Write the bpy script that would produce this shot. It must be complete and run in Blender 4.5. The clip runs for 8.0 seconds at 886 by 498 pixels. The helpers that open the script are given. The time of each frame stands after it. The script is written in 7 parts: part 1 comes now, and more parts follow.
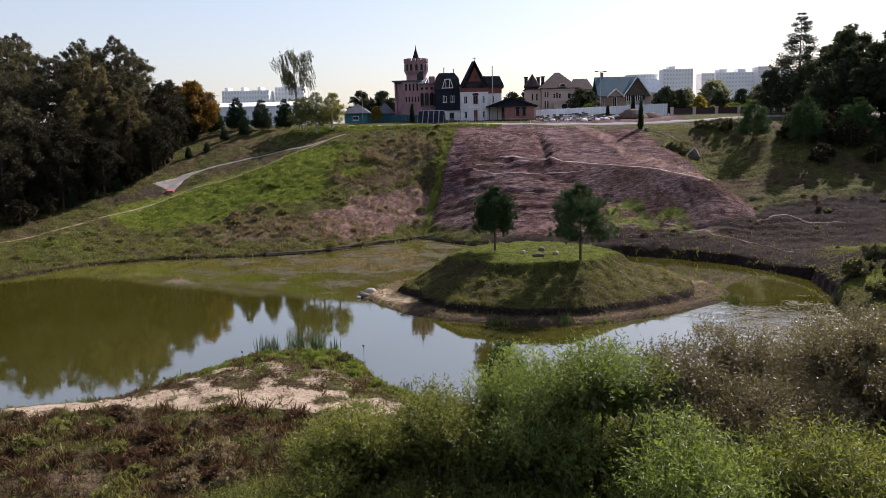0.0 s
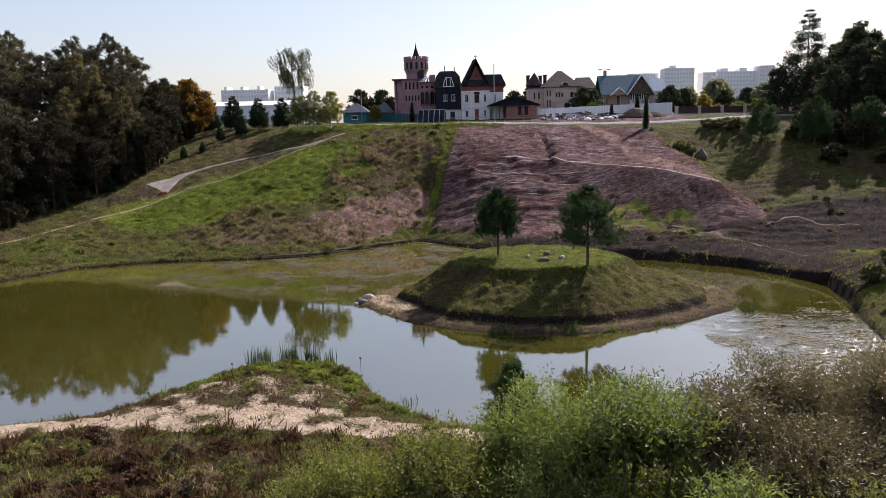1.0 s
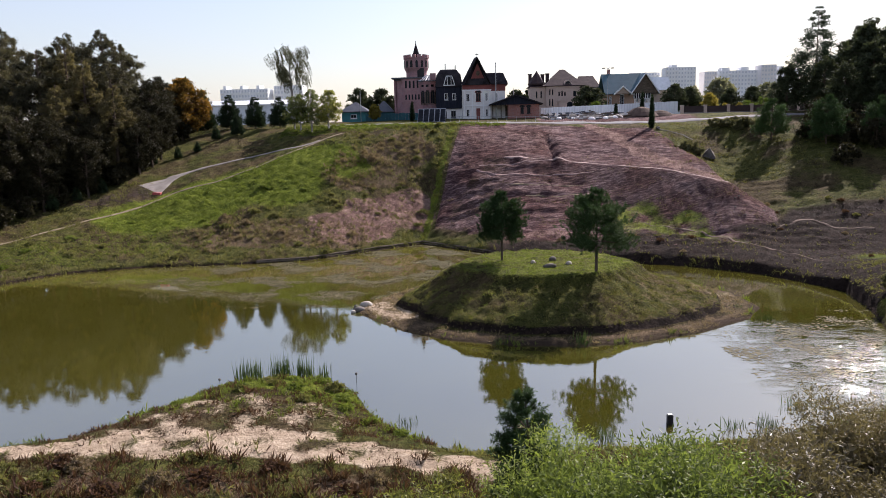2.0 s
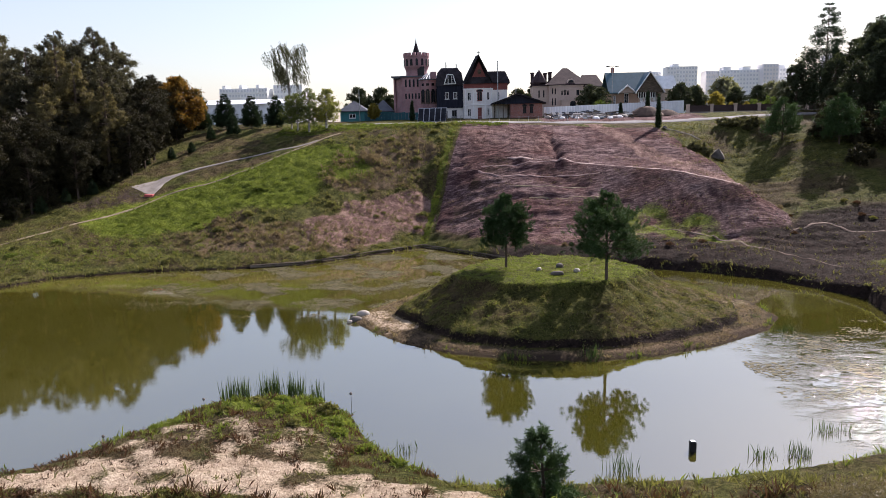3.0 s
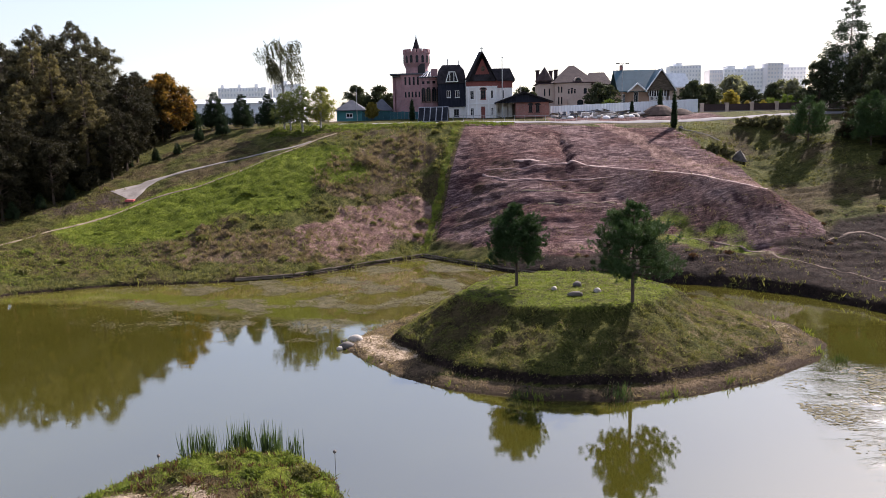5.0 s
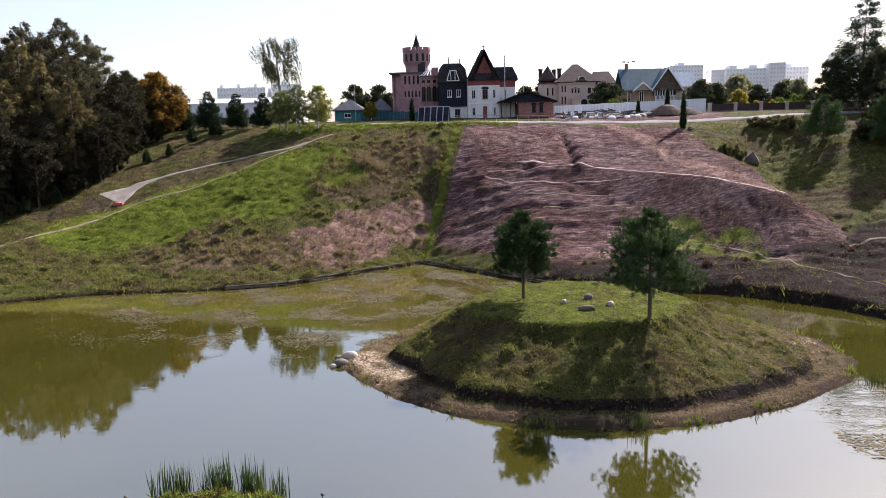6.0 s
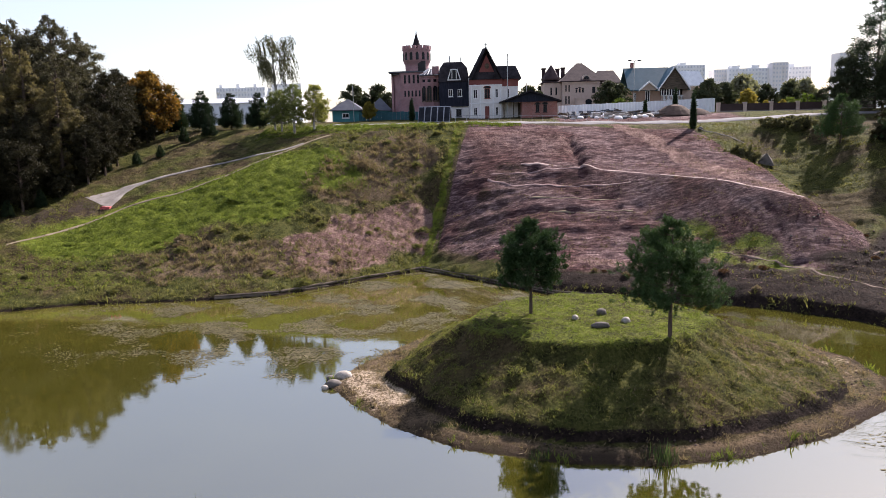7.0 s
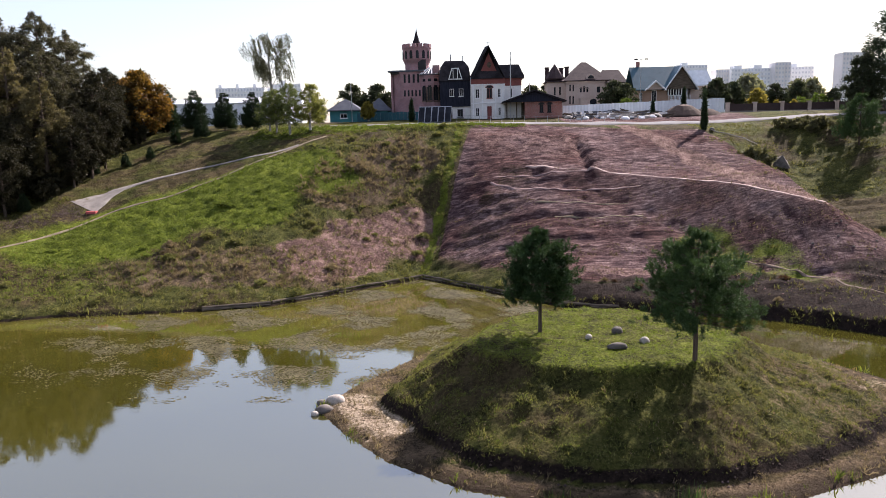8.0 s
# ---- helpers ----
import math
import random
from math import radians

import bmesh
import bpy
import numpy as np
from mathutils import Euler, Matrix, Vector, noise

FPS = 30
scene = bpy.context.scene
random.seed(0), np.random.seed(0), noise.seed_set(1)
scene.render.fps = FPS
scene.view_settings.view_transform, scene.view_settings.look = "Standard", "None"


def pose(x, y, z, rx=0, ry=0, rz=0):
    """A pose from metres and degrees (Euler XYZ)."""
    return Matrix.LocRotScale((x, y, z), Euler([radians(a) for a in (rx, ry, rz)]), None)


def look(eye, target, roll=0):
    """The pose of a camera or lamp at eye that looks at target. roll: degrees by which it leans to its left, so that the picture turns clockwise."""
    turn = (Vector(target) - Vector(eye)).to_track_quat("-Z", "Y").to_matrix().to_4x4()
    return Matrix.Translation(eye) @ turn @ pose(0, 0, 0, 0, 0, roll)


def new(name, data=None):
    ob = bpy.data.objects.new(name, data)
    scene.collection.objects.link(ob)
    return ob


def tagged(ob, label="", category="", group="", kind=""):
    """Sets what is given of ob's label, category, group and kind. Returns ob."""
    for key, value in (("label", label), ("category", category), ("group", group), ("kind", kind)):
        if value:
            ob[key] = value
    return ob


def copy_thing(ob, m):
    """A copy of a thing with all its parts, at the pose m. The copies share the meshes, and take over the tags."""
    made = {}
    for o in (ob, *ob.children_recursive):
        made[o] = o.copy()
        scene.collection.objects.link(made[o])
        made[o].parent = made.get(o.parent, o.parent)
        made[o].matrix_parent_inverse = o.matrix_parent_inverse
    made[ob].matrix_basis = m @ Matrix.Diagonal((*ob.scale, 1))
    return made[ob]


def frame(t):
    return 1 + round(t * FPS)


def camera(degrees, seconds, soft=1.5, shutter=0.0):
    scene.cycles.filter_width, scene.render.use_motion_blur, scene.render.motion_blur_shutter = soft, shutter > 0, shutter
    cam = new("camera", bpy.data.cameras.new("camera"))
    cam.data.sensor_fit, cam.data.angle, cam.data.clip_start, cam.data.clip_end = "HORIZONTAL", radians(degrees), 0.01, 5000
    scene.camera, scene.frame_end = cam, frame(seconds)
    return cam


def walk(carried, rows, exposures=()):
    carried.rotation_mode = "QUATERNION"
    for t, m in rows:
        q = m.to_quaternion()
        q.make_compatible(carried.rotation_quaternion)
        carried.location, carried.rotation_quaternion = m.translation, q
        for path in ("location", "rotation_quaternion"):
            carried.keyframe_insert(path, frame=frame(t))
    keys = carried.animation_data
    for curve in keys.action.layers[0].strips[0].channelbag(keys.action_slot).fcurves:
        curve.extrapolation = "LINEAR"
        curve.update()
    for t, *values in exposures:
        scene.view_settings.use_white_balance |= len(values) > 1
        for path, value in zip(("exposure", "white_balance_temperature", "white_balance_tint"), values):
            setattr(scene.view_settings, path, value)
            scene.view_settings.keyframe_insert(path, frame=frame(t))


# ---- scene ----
cam = camera(62.4, 8.0, soft=0.65)
# seconds, place, degrees up, turn to the left, lean to the right
ROWS = [
    (0.0, 0.000, 0.000, 14.431, -9.300, 1.958, 1.295),
    (0.5, -0.081, 1.262, 14.433, -9.327, 1.966, 1.297),
    (1.0, -0.161, 2.590, 14.438, -9.352, 1.976, 1.299),
    (1.5, -0.241, 3.980, 14.445, -9.374, 1.987, 1.301),
    (2.0, -0.321, 5.428, 14.454, -9.393, 1.998, 1.303),
    (2.5, -0.400, 6.930, 14.466, -9.410, 2.012, 1.305),
    (3.0, -0.480, 8.484, 14.480, -9.424, 2.026, 1.307),
    (3.5, -0.559, 10.084, 14.497, -9.436, 2.042, 1.309),
    (4.0, -0.638, 11.728, 14.515, -9.445, 2.059, 1.311),
    (4.5, -0.716, 13.411, 14.536, -9.451, 2.077, 1.313),
    (5.0, -0.795, 15.131, 14.560, -9.454, 2.097, 1.315),
    (5.5, -0.873, 16.883, 14.586, -9.455, 2.118, 1.317),
    (6.0, -0.951, 18.663, 14.614, -9.454, 2.140, 1.319),
    (6.5, -1.028, 20.469, 14.644, -9.449, 2.163, 1.321),
    (7.0, -1.106, 22.296, 14.677, -9.442, 2.188, 1.323),
    (7.5, -1.183, 24.141, 14.712, -9.433, 2.214, 1.325),
    (8.0, -1.260, 26.000, 14.749, -9.421, 2.241, 1.327),
]


def aim(x, y, z, up, turn, lean):
    way = Vector((-math.sin(radians(turn)) * math.cos(radians(up)), math.cos(radians(turn)) * math.cos(radians(up)), math.sin(radians(up))))
    return look((x, y, z), Vector((x, y, z)) + way * 50, -lean)


walk(cam, [(row[0], aim(*row[1:])) for row in ROWS], exposures=[(0.0, 0.95, 6350, 16), (3.0, 1.22, 6400, 16), (8.0, 1.41, 6450, 16)])

# ---- daylight ----
SUN_SIDE, SUN_UP = 37.0, 38.5
world = bpy.data.worlds.new("sky")
scene.world = world
world.use_nodes = True
sky = world.node_tree.nodes.new("ShaderNodeTexSky")
sky.sky_type, sky.sun_disc = "NISHITA", False
sky.sun_elevation, sky.sun_rotation = radians(SUN_UP), radians(SUN_SIDE)
sky.dust_density, sky.air_density, sky.ozone_density = 1.2, 1.3, 1.5
back = world.node_tree.nodes["Background"]
back.inputs["Strength"].default_value = 0.067
haze = world.node_tree.nodes.new("ShaderNodeMix")  # thin white haze over the whole sky
haze.data_type = "RGBA"
haze.inputs[0].default_value, haze.inputs[7].default_value = 0.30, (6.5, 6.6, 8.4, 1.0)
world.node_tree.links.new(sky.outputs[0], haze.inputs[6])
world.node_tree.links.new(haze.outputs[2], back.inputs["Color"])
sun = new("sun", bpy.data.lights.new("sun", "SUN"))
sun.data.energy, sun.data.angle, sun.data.color = 5.0, radians(0.6), (1.0, 0.915, 0.87)
sun.matrix_world = look((200 * math.sin(radians(SUN_SIDE)) * math.cos(radians(SUN_UP)), 200 * math.cos(radians(SUN_SIDE)) * math.cos(radians(SUN_UP)), 200 * math.sin(radians(SUN_UP))), (0, 0, 0))

# ---- the lie of the land ----
WATER = 0.0
POND = [(-95, 34), (-60, 33.5), (-40, 34.5), (-30, 35.6), (-23.6, 36.4), (-19.4, 37.9), (-16.6, 41.6), (-14.6, 44.8), (-11.6, 46.3),
        (-8.6, 45.5), (-6.6, 43.6), (-5.6, 41.0), (-3.8, 38.4), (-1.2, 36.2), (2.5, 36.0), (8.5, 36.5), (13, 37.4), (18, 39.0), (23, 42.5),
        (26.5, 47.5), (28.2, 54), (30.6, 61), (31.8, 67.4), (29.6, 71.6), (26.8, 75.8), (22.3, 79.2), (18, 81.2), (10.7, 83.2),
        (6.3, 84.7), (2.2, 88.6), (-0.2, 91.2), (-3.1, 93.9), (-6.2, 96.9), (-9.2, 94.4), (-13.4, 90.9), (-18.5, 86.4),
        (-26, 84.6), (-36, 83.6), (-43.5, 80.6), (-48.4, 73.5), (-62, 66), (-95, 58)]
LIP_X, LIP_Y = [5, 8.1, 11.2, 16.1, 19.8, 23.7, 25.7, 27.9, 30.3], [109, 107.8, 106.5, 104.6, 102.4, 99.8, 97.7, 94.8, 92.1]
LIP_Z = [9.9, 9.75, 9.5, 9.05, 8.65, 8.45, 8.2, 7.6, 7.0]
SHORE_X = [-170, -95, -62, -48.4, -43.5, -36, -26, -18.5, -13.4, -9.2, -6.2, -3.1, -0.2, 2.2, 6.3, 10.7, 18, 22.3, 26.8, 30, 36, 50, 80, 170]
SHORE_Y = [50, 58, 66, 73.5, 80.6, 83.6, 84.6, 86.4, 90.9, 94.4, 96.9, 93.9, 91.2, 88.6, 84.7, 83.2, 81.2, 79.2, 75.8, 71.5, 68, 66, 66, 70]
EDGE_X = [-170, -70, -54, -46, -38, -28, -18, -8, 0, 12, 26, 34, 42, 52, 70, 170]
EDGE_Y = [150, 148, 141, 134, 130, 126.5, 124, 122.5, 122, 122, 121.5, 120, 117, 113, 112, 114]
TOP_X = [-170, -50, -25, 0, 15, 30, 50, 170]
TOP_Z = [14.4, 14.4, 14.8, 14.75, 14.2, 13.75, 13.7, 14.0]


def smooth(a, b, v):
    k = np.clip((v - a) / (b - a), 0, 1)
    return k * k * (3 - 2 * k)


def near_line(x, y, ax, ay, bx, by):
    """Distance from a segment, and how far along it."""
    dx, dy = bx - ax, by - ay
    k = np.clip(((x - ax) * dx + (y - ay) * dy) / (dx * dx + dy * dy), 0, 1)
    return np.hypot(x - ax - k * dx, y - ay - k * dy), k


def pond_distance(x, y):
    """Metres from the pond's edge: outside plus, inside minus."""
    best = np.full(np.shape(x), 1e9)
    inside = np.zeros(np.shape(x), bool)
    for (ax, ay), (bx, by) in zip(POND, POND[1:] + POND[:1]):
        best = np.minimum(best, near_line(x, y, ax, ay, bx, by)[0])
        inside ^= ((ay > y) != (by > y)) & (x < (bx - ax) * (y - ay) / (by - ay + 1e-12) + ax)
    return np.where(inside, -best, best)


def ripple(x, y, size, seed=0.0):
    """Cheap smooth noise from crossed waves, about -1 to 1."""
    a, b = x / size + seed, y / size - 1.7 * seed
    return (np.sin(a * 2.1 + 1.3 * np.sin(b * 1.7 + seed)) + np.sin(b * 2.3 + 1.1 * np.sin(a * 1.9 - seed)) + np.sin((a + b) * 1.6 + 2 * seed) * np.sin((a - b) * 1.3)) / 2.6


def lumps(x, y, size, seed=0.0):
    """Uneven bumps from smoothed random heights on a grid, about -1 to 1."""
    a, b = x / size + 0.31 * y / size, y / size - 0.27 * x / size
    i, j = np.floor(a), np.floor(b)
    u, v = a - i, b - j
    u, v = u * u * (3 - 2 * u), v * v * (3 - 2 * v)

    def at(i, j):
        h = np.sin(i * 127.1 + j * 311.7 + seed * 74.7) * 43758.5453
        return h - np.floor(h)

    return 2 * ((at(i, j) * (1 - u) + at(i + 1, j) * u) * (1 - v) + (at(i, j + 1) * (1 - u) + at(i + 1, j + 1) * u) * v) - 1


def strip_x(y):
    return -6.0 + (y - 97) * 0.165


PATH = [(-44.5, 105.85), (-43.4, 107.9), (-42.0, 109.9), (-39.2, 111.3), (-33.9, 113.2), (-25.5, 115.6), (-22.6, 117.8)]
FOOTPATH = [(-62, 78), (-55, 86.5), (-50, 93), (-46.5, 97.2), (-42.5, 102.1), (-40.7, 104.4), (-35.4, 106.7), (-31.2, 109.3), (-25.3, 114.6), (-22.3, 117.8), (-19.5, 120.5)]


def trodden(x, y):
    """1 on the two paths, where the ground is level, 0 beside them."""
    r = near_line(x, y, -45, 107, -43, 107)[0] - 1.6
    for line in (PATH, FOOTPATH):
        for (ax, ay), (bx, by) in zip(line, line[1:]):
            r = np.minimum(r, near_line(x, y, ax, ay, bx, by)[0])
    return smooth(1.3, 0.5, r)


def land(x, y, fine=True):
    x, y = np.asarray(x, float), np.asarray(y, float)
    d = pond_distance(x, y)
    shore, edge, top = np.interp(x, SHORE_X, SHORE_Y), np.interp(x, EDGE_X, EDGE_Y), np.interp(x, TOP_X, TOP_Z)
    s = (y - shore) / (edge - shore)
    bend = 1.0 + 0.35 * smooth(26, 36, x) + 0.15 * smooth(-35, -50, x)
    k = np.clip(s, 0, 1)
    hill = top * (k ** bend - 0.05 * np.sin(2 * math.pi * k)) + np.clip((y - edge) / 22, 0, 1) * (15.75 - top)
    # the hollow east of the soil
    hill = hill - 2.2 * np.exp(-((x - 36.0) / 5) ** 2 - ((y - 107) / 9) ** 2)
    # the heap of dumped soil: a ledge with a sharp lip, a steep bare face below it and a blunt nose
    gap, lip_z = np.full(np.shape(x), 1e9), np.zeros(np.shape(x))
    for ax, ay, az, bx, by, bz in zip(LIP_X, LIP_Y, LIP_Z, LIP_X[1:], LIP_Y[1:], LIP_Z[1:]):
        r, a = near_line(x, y, ax, ay, bx, by)
        lip_z, gap = np.where(r < gap, az + a * (bz - az), lip_z), np.minimum(gap, r)
    before = (y < np.interp(x, LIP_X, LIP_Y)) | (x > LIP_X[-1])
    wear = 0.05 * ripple(x * 1.5, y * 0.4, 0.7, 1.0) * smooth(0.3, 1.5, gap) * smooth(14, 24, x)
    beyond = np.maximum(0, x - np.interp(y, [92, 99, 110, 118], [30.6, 30.4, 29.2, 27.6]))
    ledge = np.where(before, lip_z + 0.05 - 0.66 * np.maximum(0, gap - 0.25) + wear, lip_z + 0.05 + 0.20 * np.minimum(gap, 14) - 0.75 * beyond)
    heap = smooth(-0.2, 0.5, ledge - hill) * smooth(8, 16, x)
    hill = np.maximum(hill, np.where((x > 6) & (y < 122), ledge, hill))
    # ditch down the grass strip, and a gully in the soil
    hill = hill - 0.2 * np.exp(-((x - strip_x(y)) / 1.0) ** 2) * smooth(0, 0.1, k) * smooth(1, 0.8, k)
    r, a = near_line(x, y, 11.5, 116.5, 11.8, 107.6)
    hill = hill - 0.42 * np.exp(-(np.maximum(0, r + 0.25 * ripple(x, y, 1.3, 4.0)) / 0.5) ** 2) + 0.35 * np.exp(-((r - 1.5) / 1.1) ** 2) * smooth(0.0, 0.4, a) * (x > 11.7)
    # benches that the machines left across the soil
    soil = smooth(0.5, 2.5, x - strip_x(y)) * smooth(48, 42, x) * smooth(0.03, 0.1, k) * smooth(0.97, 0.85, k)
    if fine:
        turn = y * 3.1 + 1.1 * ripple(x, y, 7.0, 2.0) + x * 0.42
        saw = np.mod(turn / (2 * math.pi), 1.0)
        step = np.where(saw < 0.8, 1 - 2.5 * saw, 10 * (saw - 0.8) - 1)
        hill = hill + soil * ((1 - 0.95 * heap) * (0.12 * step * np.clip(0.5 + 0.5 * ripple(x * 0.5, y, 4.0, 9.0), 0.1, 1) * smooth(111, 105, y) + 0.07 * ripple(x, y, 1.6, 3.0) + 0.07 * ripple(x, y * 1.6, 0.8, 6.0)) + 0.03 * heap * ripple(x, y, 0.9, 2.0))
        hill = hill + 0.10 * ripple(x, y, 3.1, 1.0) * smooth(0, 0.05, k)
        hill = hill + np.where(x < strip_x(y) + 0.6, 0.17 * lumps(x, y, 1.7, 5.0) + 0.14 * lumps(x, y, 0.8, 6.0), 0.10 * lumps(x * 0.3, y + 0.15 * x, 0.75, 5.0) + 0.10 * lumps(x * 0.7, y, 0.6, 6.0)) * smooth(1.05, 0.9, k) * smooth(0, 0.03, k) * (1 - 0.7 * heap) * (1 - trodden(x, y))
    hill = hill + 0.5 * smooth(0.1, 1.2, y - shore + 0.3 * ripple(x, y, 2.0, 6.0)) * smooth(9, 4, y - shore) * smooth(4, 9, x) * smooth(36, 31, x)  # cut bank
    bank = 0.95 * (1 - np.exp(-np.maximum(d, 0) / 2.6)) + 0.02 * np.clip(34 - y, 0, 60)
    bank = bank + 2.6 * np.exp(-(((x - 39) / 7) ** 2 + ((y - 62) / 10) ** 2))
    if fine:
        bank = bank + (0.10 * ripple(x, y, 2.3, 2.0) + 0.12 * lumps(x, y, 0.8, 4.0)) * smooth(0, 1.5, d)
    north = y > shore - 0.01
    high = np.where(north, np.where(x < 27, hill, np.maximum(hill, bank * smooth(40, 30, y - shore))), bank)
    lip = 0.06 + 0.22 * smooth(0, 0.35, d)
    return np.where(d > 0, np.maximum(high, 0) + lip, -np.minimum(1.6, -d * 0.35) - 0.02)


ISLE = [(-9.6, 63.0), (-7.6, 59.8), (-5.2, 56.8), (-1.8, 54.2), (2.9, 52.6), (7.0, 52.3), (10.9, 53.0), (15.8, 55.3), (20.4, 58.8), (22.4, 62.0),
        (22.2, 66.6), (20.1, 70.2), (16, 74), (10, 77), (4, 77.5), (-0.5, 76), (-4.0, 73), (-6.2, 69.5), (-8.0, 66.5)]


def isle_height(x, y):
    d = np.full(np.shape(x), 1e9)
    inside = np.zeros(np.shape(x), bool)
    for (ax, ay), (bx, by) in zip(ISLE, ISLE[1:] + ISLE[:1]):
        d = np.minimum(d, near_line(x, y, ax, ay, bx, by)[0])
        inside ^= ((ay > y) != (by > y)) & (x < (bx - ax) * (y - ay) / (by - ay + 1e-12) + ax)
    d = np.where(inside, d, -d)
    # a low shelf, wider to the west, then a worn step, then the grass mound with a level top
    shelf = 1.3 + 1.7 * smooth(0, -7, x) * smooth(72, 64, y) + 1.6 * smooth(17, 21, x)
    w = d - shelf + 0.25 * ripple(x, y, 1.6, 2.0)
    z = np.where(d < 0, d * 0.4, 0.10 + 0.22 * smooth(0, 1.2, d))
    z = z + 0.42 * smooth(-0.15, 0.65, w + 0.12 * ripple(x, y, 0.7, 5.0))
    run = 5.4 + 5.5 * smooth(9, 18, x) + 1.5 * smooth(70, 75, y)
    k = np.clip(w / run, 0, 1)
    brow = smooth(-3, 0, x) * smooth(11, 8, x) * smooth(68, 64, y)  # a sharp brow along the south side of the level top
    z = z + 2.2 * (1.06 * k - 0.06 * k * k * k) + 0.56 * (brow * smooth(0.88, 1.02, w / run) + (1 - brow) * smooth(0.6, 1.1, w / run))
    z = z + 0.06 * ripple(x, y, 0.55, 2.0) * smooth(0.0, 0.8, w) * smooth(1.15, 0.8, w / run) + 0.05 * ripple(x * 0.7, y, 0.4, 4.0) * smooth(0.0, 0.8, w) * smooth(1.1, 0.9, w / run)
    return z + 0.05 * ripple(x, y, 0.9, 1.0) * smooth(0, 1, d) + (0.085 * lumps(x, y, 0.55, 3.0) + 0.06 * lumps(x, y, 0.32, 4.0)) * smooth(0.1, 0.8, w) * (1 - 0.6 * smooth(0.9, 1.1, w / run))


# ---- materials ----
def nodes_of(name):
    m = bpy.data.materials.new(name)
    m.use_nodes = True
    t = m.node_tree
    return m, t, t.nodes["Principled BSDF"]


def link(t, a, b):
    t.links.new(a, b)


def noise_node(t, coords, scale, detail=5, rough=0.6, stretch=None):
    n = t.nodes.new("ShaderNodeTexNoise")
    n.inputs["Scale"].default_value, n.inputs["Detail"].default_value, n.inputs["Roughness"].default_value = scale, detail, rough
    if stretch:
        mp = t.nodes.new("ShaderNodeMapping")
        mp.inputs["Scale"].default_value = stretch
        link(t, coords, mp.inputs["Vector"])
        coords = mp.outputs[0]
    link(t, coords, n.inputs["Vector"])
    return n.outputs["Fac"]


def ramp(t, fac, stops):
    r = t.nodes.new("ShaderNodeValToRGB")
    while len(r.color_ramp.elements) < len(stops):
        r.color_ramp.elements.new(0.5)
    for e, (p, c) in zip(r.color_ramp.elements, stops):
        e.position, e.color = p, (*c, 1)
    link(t, fac, r.inputs["Fac"])
    return r.outputs["Color"]


def mixed(t, fac, a, b, mode="MIX"):
    n = t.nodes.new("ShaderNodeMix")
    n.data_type, n.blend_type = "RGBA", mode
    for socket, v in ((n.inputs[0], fac), (n.inputs[6], a), (n.inputs[7], b)):
        if isinstance(v, (int, float)):
            socket.default_value = v
        elif isinstance(v, tuple):
            socket.default_value = (*v, 1)
        else:
            link(t, v, socket)
    return n.outputs[2]


def maths(t, op, a, b=0.0):
    n = t.nodes.new("ShaderNodeMath")
    n.operation = op
    for socket, v in zip(n.inputs, (a, b)):
        if isinstance(v, (int, float)):
            socket.default_value = v
        else:
            link(t, v, socket)
    return n.outputs[0]


def bump(t, bsdf, height, strength, distance):
    b = t.nodes.new("ShaderNodeBump")
    b.inputs["Strength"].default_value, b.inputs["Distance"].default_value = strength, distance
    link(t, height, b.inputs["Height"])
    link(t, b.outputs[0], bsdf.inputs["Normal"])


def place(t):
    return t.nodes.new("ShaderNodeNewGeometry").outputs["Position"]


def plain(name, dark, light, size=0.5, rough=0.8, metal=0.0, relief=0.01, stretch=None, gloss=0.2):
    """A worn surface: two scales of mottling between two colours, with fine relief."""
    m, t, b = nodes_of(name)
    where = place(t)
    big, small = noise_node(t, where, 0.45 / size, 4, 0.6, stretch), noise_node(t, where, 5 / size, 6, 0.7, stretch)
    fac = maths(t, "ADD", maths(t, "MULTIPLY", big, 0.6), maths(t, "MULTIPLY", small, 0.4))
    link(t, ramp(t, fac, [(0.36, dark), (0.64, light)]), b.inputs["Base Color"])
    b.inputs["Roughness"].default_value, b.inputs["Metallic"].default_value, b.inputs["Specular IOR Level"].default_value = rough, metal, gloss
    bump(t, b, small, 0.5, relief)
    return m


def foliage(name, dark, light, glow=0.35, rough=0.65, gloss=0.10):
    """Leaves: each has a tone of its own; some light passes through."""
    m, t, b = nodes_of(name)
    g = t.nodes.new("ShaderNodeNewGeometry")
    o = t.nodes.new("ShaderNodeObjectInfo")
    fac = maths(t, "ADD", maths(t, "MULTIPLY", g.outputs["Random Per Island"], 0.6), maths(t, "MULTIPLY", noise_node(t, g.outputs["Position"], 0.5, 3), 0.4))
    colour = ramp(t, fac, [(0.2, dark), (0.8, light)])
    colour = mixed(t, 0.35, colour, ramp(t, o.outputs["Random"], [(0.0, dark), (1.0, light)]))
    link(t, colour, b.inputs["Base Color"])
    b.inputs["Roughness"].default_value, b.inputs["Specular IOR Level"].default_value = rough, gloss
    tr = t.nodes.new("ShaderNodeBsdfTranslucent")
    link(t, mixed(t, 1.0, colour, (1.5, 1.55, 1.0), "MULTIPLY"), tr.inputs["Color"])
    mx = t.nodes.new("ShaderNodeMixShader")
    mx.inputs[0].default_value = glow
    link(t, b.outputs[0], mx.inputs[1]), link(t, tr.outputs[0], mx.inputs[2])
    link(t, mx.outputs[0], t.nodes["Material Output"].inputs["Surface"])
    return m


